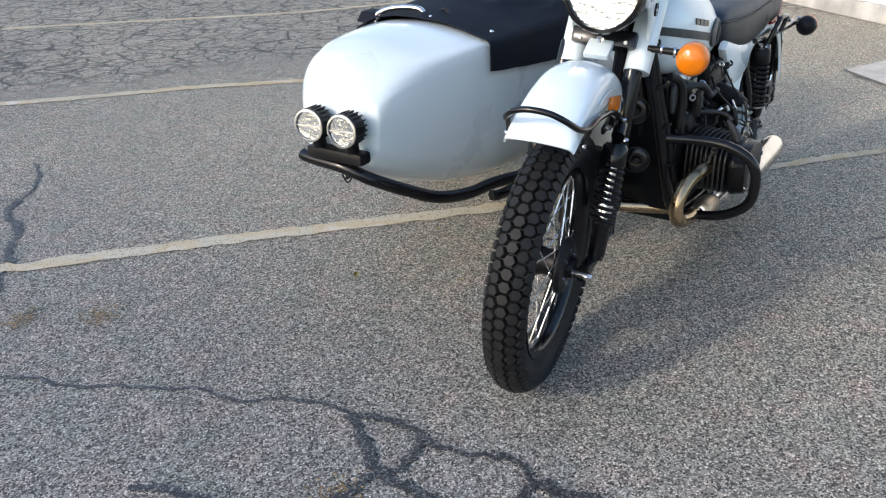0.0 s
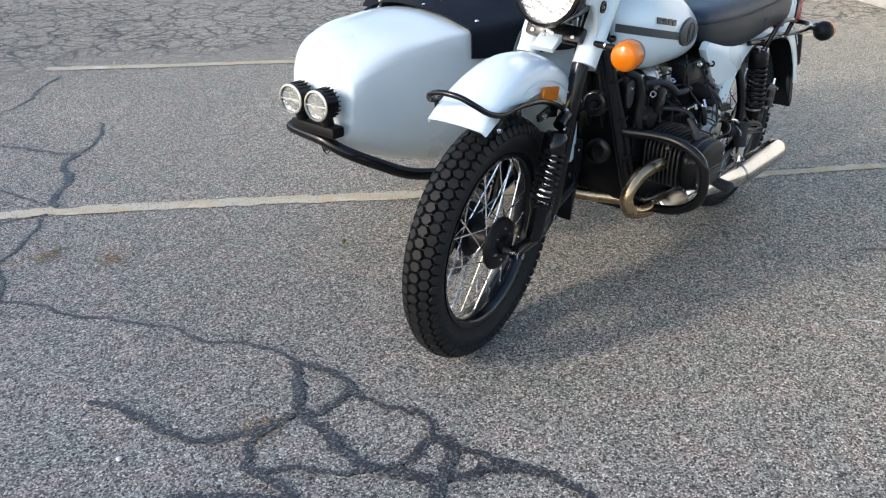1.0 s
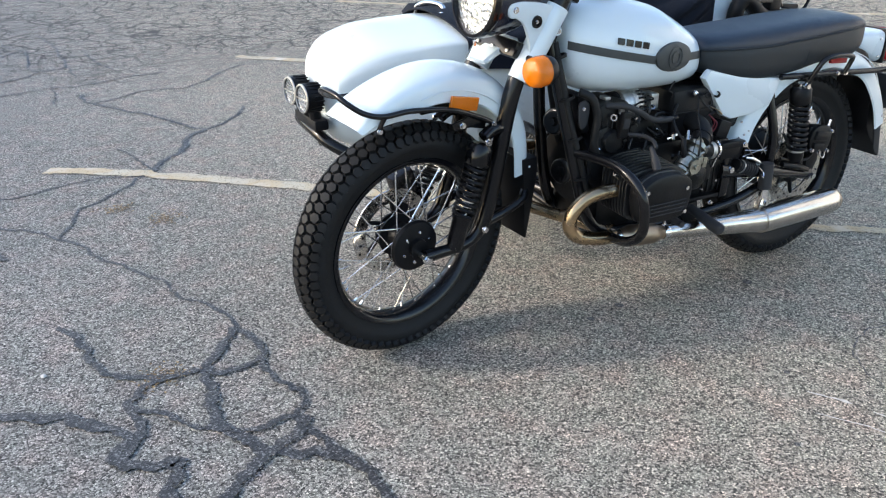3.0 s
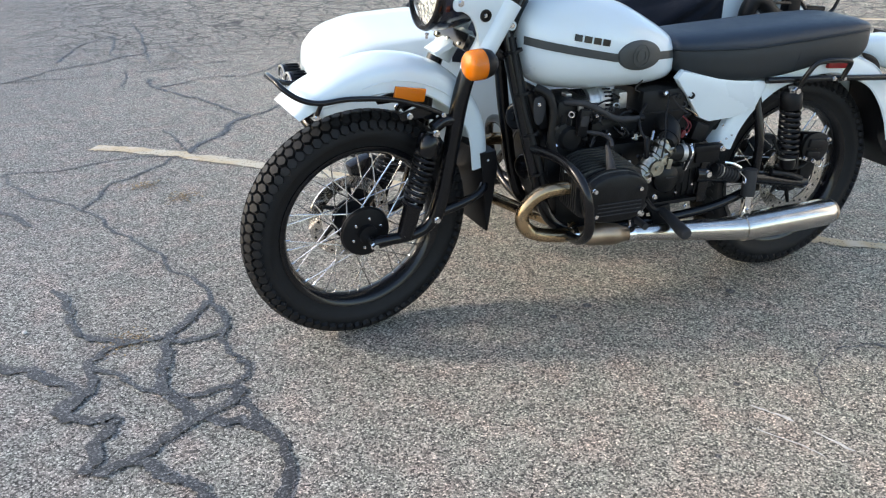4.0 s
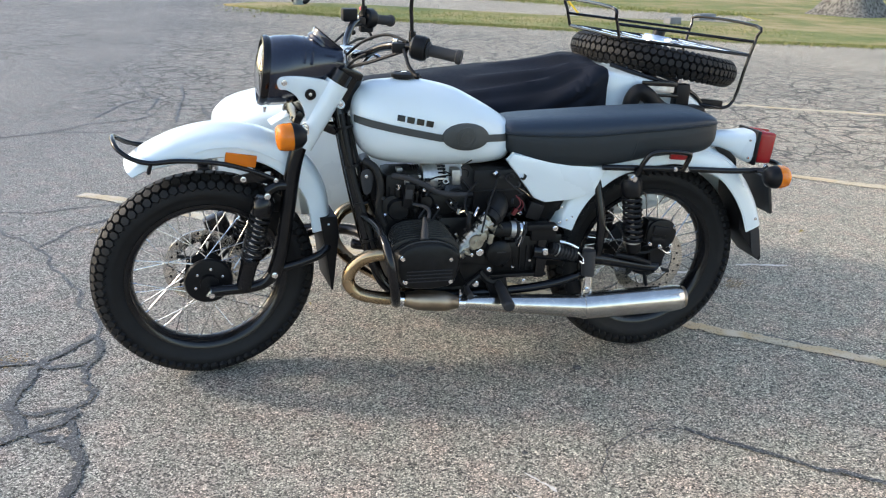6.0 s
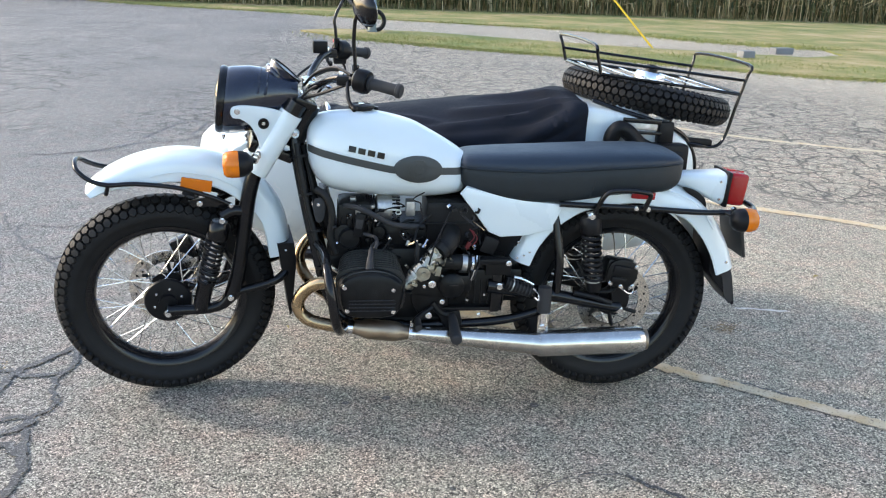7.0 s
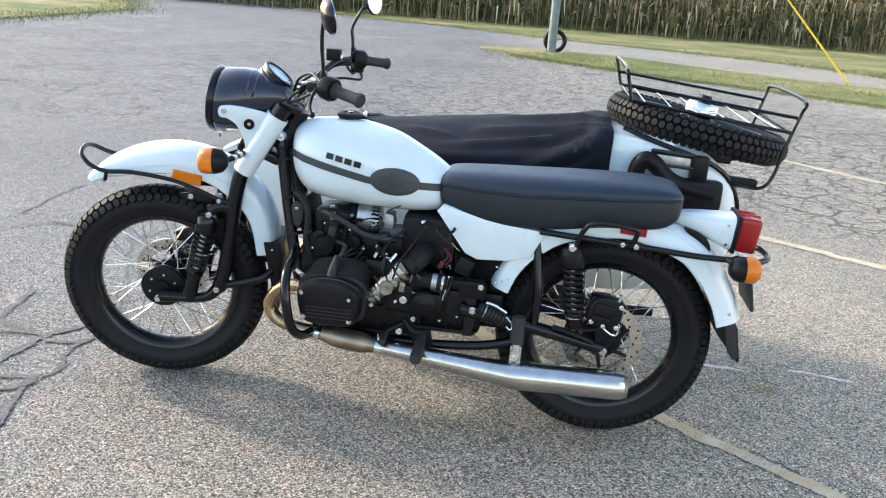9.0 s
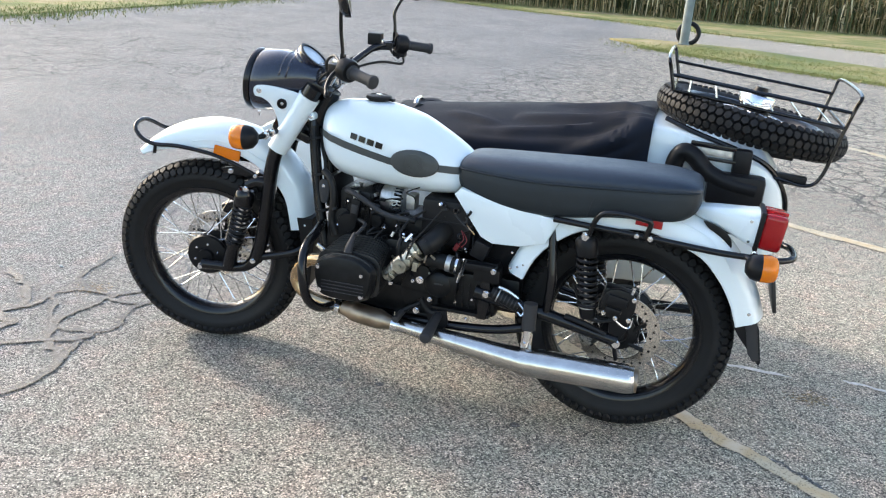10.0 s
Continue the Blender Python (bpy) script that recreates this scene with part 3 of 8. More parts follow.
def blot(name, x, y, r, mat, label, category):
    """A flat spot with an uneven edge."""
    bm = bmesh.new()
    vs = []
    for k in range(20):
        a = 2 * math.pi * k / 20
        q = r * (1 + 0.35 * noise.noise(Vector((x * 5 + math.cos(a), y * 5 + math.sin(a), 0))))
        vs.append(bm.verts.new((x + q * math.cos(a), y + q * math.sin(a), 0.0035)))
    bm.faces.new(vs)
    return tagged(part(name, bm, mat, smooth=0), label, category, kind="structure")


blot("oil_spot", 1.198, -0.158, 0.017, TAR, "small dark oil spot on the asphalt", "stain")
blot("oil_spot", 0.70, -0.08, 0.016, TAR, "small dark oil spot on the asphalt", "stain")
blot("oil_spot", 0.56, -0.11, 0.012, TAR, "small dark oil spot on the asphalt", "stain")
blot("oil_spot", 0.86, -0.62, 0.009, TAR, "small dark oil spot on the asphalt", "stain")
blot("oil_spot", 0.62, -0.86, 0.008, TAR, "small dark oil spot on the asphalt", "stain")


def pebble(x, y, r):
    bm = bmesh.new()
    bmesh.ops.create_icosphere(bm, subdivisions=2, radius=r)
    for v in bm.verts:
        v.co *= 1 + 0.25 * noise.noise(v.co * 60)
        v.co.z *= 0.7
        v.co += Vector((x, y, r * 0.6))
    return tagged(part("pebble", bm, PEBBLE), "small pale stone lying on the asphalt", "stone")


pebble(-0.994, 0.354, 0.008)


def fallen_leaf(x, y, turn, size):
    bm = bmesh.new()
    m = pose(x, y, 0.006, 12, -8, turn)
    rows = []
    for k in range(7):
        t = k / 6
        w = size * 0.28 * math.sin(math.pi * min(1, t * 0.95 + 0.05))
        lift = 0.25 * size * math.sin(math.pi * t)
        rows.append([bm.verts.new(m @ Vector((size * (t - 0.5), s * w, lift + abs(s) * 0.15 * size))) for s in (-1, 0, 1)])
    for a, b in zip(rows, rows[1:]):
        for k in range(2):
            bm.faces.new((a[k], a[k + 1], b[k + 1], b[k]))
    bmesh.ops.solidify(bm, geom=bm.faces[:], thickness=0.0008)
    return tagged(part("fallen_leaf", bm, DRY), "small dry yellow leaf on the asphalt", "leaf", "fallen leaves")


fallen_leaf(0.18, 0.85, 30, 0.035)
fallen_leaf(0.66, 0.83, 80, 0.02)
fallen_leaf(0.33, 0.52, 120, 0.02)
fallen_leaf(2.9, 1.05, 10, 0.03)


def debris(n, seed):
    """Crumbs of leaf lying in patches on the asphalt."""
    rs = np.random.RandomState(seed)
    spots = ((-0.60, 1.58), (-0.45, 1.38), (-0.70, 0.19), (2.16, 0.46))
    verts, faces = [], []
    for _ in range(n):
        cx, cy = spots[rs.randint(len(spots))]
        x, y = cx + rs.normal(0, 0.035), cy + rs.normal(0, 0.03)
        t, s = rs.uniform(0, 6.28), rs.uniform(0.003, 0.008)
        k = len(verts)
        for i in range(4):
            verts.append((x + s * math.cos(t + 1.57 * i) * (1 if i % 2 else 0.5), y + s * math.sin(t + 1.57 * i) * (1 if i % 2 else 0.5), 0.004 + 0.002 * rs.uniform()))
        faces.append((k, k + 1, k + 2, k + 3))
    me = bpy.data.meshes.new("leaf_crumbs")
    me.from_pydata(verts, [], faces)
    me.materials.append(CRUMB)
    return tagged(new("leaf_crumbs", me), "brown crumbs of dry leaf on the asphalt", "leaves", kind="stuff")


CRUMB = island_mat("leaf_crumb", [(0.0, (0.07, 0.05, 0.03)), (0.6, (0.20, 0.13, 0.06)), (1.0, (0.38, 0.28, 0.14))])
debris(520, 31)


def tufts(name, n, place, height, width, mat, label, seed, kind="stuff", category="grass"):
    """Many single blades in one mesh."""
    rnd = np.random.RandomState(seed)
    verts, faces = [], []
    for _ in range(n):
        x, y, z = place(rnd)
        a = rnd.uniform(0, 6.28)
        h = height * rnd.uniform(0.4, 1.2)
        lx, ly = rnd.uniform(-0.6, 0.6, 2) * h
        dx, dy = math.cos(a) * width / 2, math.sin(a) * width / 2
        k = len(verts)
        verts += [(x - dx, y - dy, z), (x + dx, y + dy, z), (x + lx * 0.4 + dx * 0.7, y + ly * 0.4 + dy * 0.7, z + h * 0.6), (x + lx * 0.4 - dx * 0.7, y + ly * 0.4 - dy * 0.7, z + h * 0.6), (x + lx, y + ly, z + h)]
        faces += [(k, k + 1, k + 2, k + 3), (k + 3, k + 2, k + 4)]
    me = bpy.data.meshes.new(name)
    me.from_pydata(verts, [], faces)
    me.materials.append(mat)
    return tagged(new(name, me), label, category, kind=kind)


# the tongue of grass between the lot and the road
island = [(-0.4, 17.3), (0.6, 15.8), (1.85, 14.7), (3.1, 13.6), (4.7, 12.7), (6.4, 11.5), (8.0, 10.2), (10.1, 9.4), (16, 6.3), (24, 2.5), (40, -4), (40, 14.5), (24, 15.9), (15, 16.2), (11.4, 15.6),
          (11.0, 14.2), (9.8, 13.5), (7.9, 14.4), (6.4, 15.1), (4.6, 16.3), (2.4, 17.9), (0.3, 18.1)]
sheet("grass_island", island, 0.035, TURF, "ragged strip of grass between parking lot and road", "grass", 0.05)
verge = [(-40, 52), (-12, 33.5), (-8.0, 29.4), (-4.8, 27.0), (-1.2, 25.3), (1.5, 23.2), (5.5, 21.4), (7.6, 20.2), (8.6, 18.6), (9.6, 17.2), (10.8, 16.3), (11.8, 16.0), (20, 15.8), (40, 14.2), (300, 10), (300, 380), (-300, 380), (-300, 120)]
sheet("grass_verge", verge, 0.03, TURF, "mown grass verge along the road before the corn", "grass", 0.05)
left = [(-10.0, 6.0), (-9.9, 9.2), (-10.1, 11.2), (-10.5, 16.6), (-10.9, 21.0), (-14, 27), (-45, 50), (-300, 110), (-300, -300), (-12, -300), (-11.0, -10)]
sheet("grass_field", left, 0.03, TURF, "grass field beside the lot", "grass", 0.05)


def along(poly, spread):
    """A place near a run of points."""
    def place(rnd):
        k = rnd.randint(0, len(poly) - 1)
        t = rnd.uniform()
        (x0, y0), (x1, y1) = poly[k], poly[k + 1]
        return x0 + (x1 - x0) * t + rnd.normal(0, spread), y0 + (y1 - y0) * t + rnd.normal(0, spread), 0.01
    return place


tufts("grass_tufts", 16000, along(island[1:8], 0.18), 0.035, 0.014, BLADE, "tufts of grass along the edge of the strip", 3)
tufts("grass_tufts", 12000, along([(0.9, 16.2), (2.3, 15.6), (4.6, 14.2), (7.0, 12.8), (9.5, 11.4)], 0.6), 0.05, 0.016, BLADE, "tufts of grass on the strip", 4)
tufts("grass_tufts", 7000, along(verge[2:12], 0.4), 0.06, 0.018, BLADE, "tufts of grass along the verge", 5)
tufts("grass_tufts", 5000, along(left[0:6], 0.5), 0.08, 0.016, BLADE, "tufts of dry grass at the edge of the field", 6)
tufts("dry_leaves", 1500, along(island[1:8], 0.16), 0.012, 0.05, LITTER, "dry leaves blown against the edge of the grass", 7, category="leaves")
tufts("dry_leaves", 900, along(left[0:6], 0.35), 0.012, 0.06, LITTER, "dry leaves blown against the edge of the grass", 8, category="leaves")


def corn_field():
    """Ripe corn, half dried, standing in rows."""
    rnd = np.random.RandomState(11)
    verts, faces = [], []

    def ribbon(p, q, r, w):
        k = len(verts)
        d = np.array([-(r[1] - p[1]), r[0] - p[0], 0.0])
        d = d / (np.linalg.norm(d) + 1e-6) * w / 2
        for c, s in ((p, 0.6), (q, 1.0), (r, 0.15)):
            verts.append(tuple(np.array(c) - d * s))
            verts.append(tuple(np.array(c) + d * s + np.array([0, 0, w * 0.3])))
        faces.append((k, k + 1, k + 3, k + 2))
        faces.append((k + 2, k + 3, k + 5, k + 4))

    for row in range(7):
        y0 = 30.3 + row * 0.75
        x = -16.0
        while x < 26:
            x += rnd.uniform(0.10, 0.24)
            y = y0 + rnd.normal(0, 0.08)
            h = rnd.uniform(1.9, 2.5)
            bx, by = rnd.normal(0, 0.10, 2)
            k = len(verts)
            for z, f in ((0, 0), (h * 0.5, 0.4), (h, 1.0)):
                r = 0.02 * (1 - 0.5 * f)
                for s in range(3):
                    verts.append((x + bx * f + r * math.cos(s * 2.09), y + by * f + r * math.sin(s * 2.09), z))
            for lv in range(2):
                for s in range(3):
                    faces.append((k + lv * 3 + s, k + lv * 3 + (s + 1) % 3, k + lv * 3 + 3 + (s + 1) % 3, k + lv * 3 + 3 + s))
            for _ in range(9 if row < 3 else 5):
                z = rnd.uniform(0.15, 0.95) * h
                f = z / h
                a = rnd.uniform(0, 6.28)
                ln = rnd.uniform(0.3, 0.65)
                p = (x + bx * f, y + by * f, z)
                q = (p[0] + math.cos(a) * ln * 0.5, p[1] + math.sin(a) * ln * 0.5, z + rnd.uniform(-0.05, 0.22))
                e = (p[0] + math.cos(a) * ln * 0.75, p[1] + math.sin(a) * ln * 0.75, z - rnd.uniform(0.15, 0.75))
                ribbon(p, q, e, rnd.uniform(0.04, 0.085))
    me = bpy.data.meshes.new("corn_field")
    me.from_pydata(verts, [], faces)
    me.materials.append(CORN)
    return tagged(new("corn_field", me), "field of ripe, half-dried corn behind the grass", "corn", kind="stuff")


corn_field()
# an added dark block imitates the shade between the farther stalks
SHADE = plain("corn_depth_shade", (0.03, 0.035, 0.015), 0.95, var=0.5, scale=3)
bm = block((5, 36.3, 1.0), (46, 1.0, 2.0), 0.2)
tagged(part("corn_shade_block", bm, SHADE, smooth=0), "dark block standing in for the shade deep in the corn", "corn", kind="stuff")


def light_pole():
    e = tagged(new("utility_pole"), "grey galvanised steel pole standing in the grass", "pole")
    e.location = (1.235, 17.3, 0)
    rings = []
    for z, r in ((0.0, 0.10), (2.0, 0.098), (5.0, 0.092), (7.5, 0.085)):
        rings.append([(r * math.cos(math.pi * k / 6), r * math.sin(math.pi * k / 6), z) for k in range(12)])
    part("shaft", loft(rings), GALV, e)
    part("base_plate", block((0, 0, 0.05), (0.24, 0.24, 0.02), 0.004), GALV, e)
    part("cap", lathe([(0.0, 0.0), (0.105, 0.0), (0.10, 0.03), (0.03, 0.05), (0.0, 0.05)], 16, pose(0, 0, 7.5, 90)), GALV, e)
    return e


light_pole()


def guy():
    e = tagged(new("guy_wire"), "guy wire with a yellow plastic guard, anchored in the grass", "guy wire")
    foot, top = Vector((7.05, 14.7, 0.0)), Vector((1.25, 17.9, 6.9))
    d = (top - foot).normalized()
    part("wire", rod(foot, top - d * 0.1, 0.006, 6), WIRE, e)
    part("guard", rod(foot + d * 0.02, foot + d * 2.6, 0.020, 10), YELLOW, e, "yellow plastic guard sleeve")
    part("anchor", rod(foot + Vector((0, 0, -0.1)), foot + d * 0.12, 0.02, 8), GALV, e)
    return e


guy()


def stop_block(x, y, turn, size):
    bm = block((0, 0, 0.065), (size, 0.20, 0.13), 0.015)
    o = tagged(part("concrete_block", bm, GREYWALL, m=pose(x, y, 0.035, 0, 0, turn)), "loose grey concrete block lying on the paving", "block", "concrete blocks")
    return o


stop_block(8.3, 13.1, 14, 0.28)
stop_block(9.55, 14.1, 14, 0.46)


def tree(x, y):
    e = tagged(new("tree"), "old tree with a thick grey furrowed trunk", "tree")
    e.location = (x, y, 0.03)
    rings = []
    for z, r in ((0.0, 1.00), (0.12, 0.84), (0.35, 0.66), (0.9, 0.50), (1.8, 0.46), (2.8, 0.45), (3.4, 0.5)):
        ring = []
        for k in range(28):
            a = 2 * math.pi * k / 28
            q = r * (1 + 0.10 * noise.noise(Vector((math.cos(a) * 2, math.sin(a) * 2, z * 0.4))) + (0.16 * math.sin(5 * a) * max(0, 0.5 - z)))
            ring.append((q * math.cos(a), q * math.sin(a), z))
        rings.append(ring)
    part("trunk", loft(rings), BARK, e)
    rnd = random.Random(5)
    tips = []
    for k in range(6):
        a = k * 1.05 + rnd.uniform(-0.2, 0.2)
        p = [(0.1 * math.cos(a), 0.1 * math.sin(a), 3.1), (0.9 * math.cos(a), 0.9 * math.sin(a), 4.3), (2.0 * math.cos(a), 2.0 * math.sin(a), 5.6), (2.9 * math.cos(a + 0.2), 2.9 * math.sin(a + 0.2), 7.2)]
        part("limb", tube(p, 0.2, 9, 5, radii=[0.27, 0.2, 0.12, 0.05]), BARK, e)
        tips += p[1:]
    rs = np.random.RandomState(9)
    verts, faces = [], []
    for _ in range(5000):
        c = np.array(tips[rs.randint(len(tips))]) + rs.normal(0, 0.75, 3) + np.array([0, 0, 0.5])
        u = rs.normal(0, 1, 3)
        u /= np.linalg.norm(u)
        w = np.cross(u, rs.normal(0, 1, 3))
        w /= np.linalg.norm(w)
        s = rs.uniform(0.06, 0.12)
        k = len(verts)
        verts += [tuple(c - u * s), tuple(c + w * s * 0.5), tuple(c + u * s), tuple(c - w * s * 0.5)]
        faces.append((k, k + 1, k + 2, k + 3))
    me = bpy.data.meshes.new("crown")
    me.from_pydata(verts, [], faces)
    me.materials.append(LEAF)
    o = new("crown", me)
    o.parent = e
    return e


tree(14.6, 16.1)


def low_building():
    """The white clad building by the lot, on its concrete footing."""
    e = tagged(new("building"), "low white metal-clad building on a concrete footing", "building")
    a, b = Vector((4.05, -2.2, 0)), Vector((7.85, 2.15, 0))
    d = (b - a).normalized()
    back = Vector((d.y, -d.x, 0))
    turn = math.degrees(math.atan2(d.y, d.x))
    ln = (b - a).length
    m = pose(a.x, a.y, 0, 0, 0, turn)
    # footing, wall with shallow ribs, roof
    part("footing", block((ln / 2, -2.46, 0.07), (ln + 0.1, 5.0, 0.14), 0.015), CONCRETE, e, m=m)
    bm = bmesh.new()
    k = 0.0
    pts = []
    while k < ln - 0.3:
        pts += [(k, -0.03), (k + 0.24, -0.03), (k + 0.255, -0.012), (k + 0.285, -0.012)]
        k += 0.30
    pts += [(ln, -0.03), (ln, -4.9), (0, -4.9)]
    low = [bm.verts.new((x, y, 0.14)) for x, y in pts]
    high = [bm.verts.new((x, y, 3.0)) for x, y in pts]
    for i in range(len(pts)):
        j = (i + 1) % len(pts)
        bm.faces.new((low[i], low[j], high[j], high[i]))
    bm.faces.new(high)
    part("wall", bm, SIDING, e, m=m, smooth=0)
    part("roof", block((ln / 2, -2.45, 3.06), (ln + 0.5, 5.4, 0.12), 0.02), GREYWALL, e, m=m)
    return e


low_building()
sheet("concrete_pad", [(4.12, -0.04), (3.84, -0.30), (3.10, -1.10), (3.62, -1.62), (4.55, -0.62), (5.1, -0.66), (4.49, -0.21)], 0.012, CONCRETE, "pale concrete pad let into the asphalt", "pad", 0.02)
strip("tar_crack", [(4.16, -0.02), (4.04, -0.09), (3.86, -0.28), (3.4, -0.78)], 0.05, 0.004, TAR, CRACK_LABEL, "crack", 0.5)


def old_tyre():
    e = tagged(new("old_tyre"), "worn black tyre leaning at the foot of the pole", "tyre")
    prof = [(0.175 + 0.045 + 0.05 * math.cos(a), 0.06 * math.sin(a)) for a in [2 * math.pi * k / 12 for k in range(12)]]
    part("tyre_body", lathe(prof, 32, closed=True), RUBBER, e)
    e.matrix_basis = pose(1.30, 17.50, 0.275, -8, 0, 4)
    return e


old_tyre()

# ---- the motorcycle with its sidecar ----
bike = tagged(new("sidecar_motorcycle"), "white motorcycle with a covered sidecar, parked across a bay line", "motorcycle")
STEER = 10.0                                    # degrees to its left
HEAD, RAKE = Vector((0.44, 0, 0.95)), Vector((0.42, 0, 0.90)).normalized()
ST = Matrix.Translation((-0.021, 0.054, -0.004)) @ Matrix.Translation(HEAD) @ Matrix.Rotation(radians(STEER), 4, RAKE) @ Matrix.Translation(-HEAD)
# the headlamp and the bar sit a few degrees straighter in the clamps than the wheel
ST_BAR = Matrix.Translation((-0.010, 0.060, -0.004)) @ Matrix.Translation(HEAD) @ Matrix.Rotation(radians(STEER - 4.0), 4, RAKE) @ Matrix.Translation(-HEAD)
ST_LAMP = Matrix.Translation((-0.021, 0.054, -0.004)) @ Matrix.Translation(HEAD) @ Matrix.Rotation(radians(STEER - 5.5), 4, RAKE) @ Matrix.Translation(-HEAD)
AX_F, AX_R = Vector((0.0, 0.004, 0.351)), Vector((1.475, 0.022, 0.340))


def tyre_mesh(R, half):
    """Carcass with sidewalls."""
    rc, h = R - 0.055, 0.0435
    prof = []
    for k in range(17):
        a = radians(-128 + 256 * k / 16)
        prof.append((rc + h * math.cos(a) * (1.0 if abs(a) < 1.6 else 0.75), half * 0.96 * math.sin(a)))
    prof += [(0.253, half * 0.68), (0.245, half * 0.45), (0.245, -half * 0.45), (0.253, -half * 0.68)]
    return lathe(prof, 72, closed=True)


def tread_mesh(R, half):
    """Staggered six-sided tread blocks."""
    rc = R - 0.055
    bm = bmesh.new()
    N = 72
    w = 2 * math.pi * (R - 0.004) / N
    for row, deg in enumerate((-58, -29, 0, 29, 58)):
        p = radians(deg)
        nr, ny = math.cos(p), math.sin(p)
        u0 = w / 2 * (1 - 0.055 * (1 - nr) / 0.35)
        sd = 0.0172
        for k in range(N):
            t = 2 * math.pi * (k + 0.5 * (row % 2)) / N
            ct, s_t = math.cos(t), math.sin(t)
            nrm = Vector((nr * ct, ny, nr * s_t))
            tan = Vector((-s_t, 0, ct))
            sec = nrm.cross(tan)
            c = Vector(((rc + 0.046 * nr) * ct, half * 0.97 * ny, (rc + 0.046 * nr) * s_t))
            hexa = [(0, -sd), (u0, -sd / 2), (u0, sd / 2), (0, sd), (-u0, sd / 2), (-u0, -sd / 2)]
            lo = [bm.verts.new(c + tan * u * 0.90 + sec * v * 0.92 - nrm * 0.005) for u, v in hexa]
            hi = [bm.verts.new(c + tan * u * 0.78 + sec * v * 0.80 + nrm * (0.0095 - 3.0 * v * v)) for u, v in hexa]
            top = bm.verts.new(c + nrm * 0.0100)
            for i in range(6):
                bm.faces.new((lo[i], lo[(i + 1) % 6], hi[(i + 1) % 6], hi[i]))
                bm.faces.new((hi[i], hi[(i + 1) % 6], top))
    return bm


TYRE, TREAD = None, None


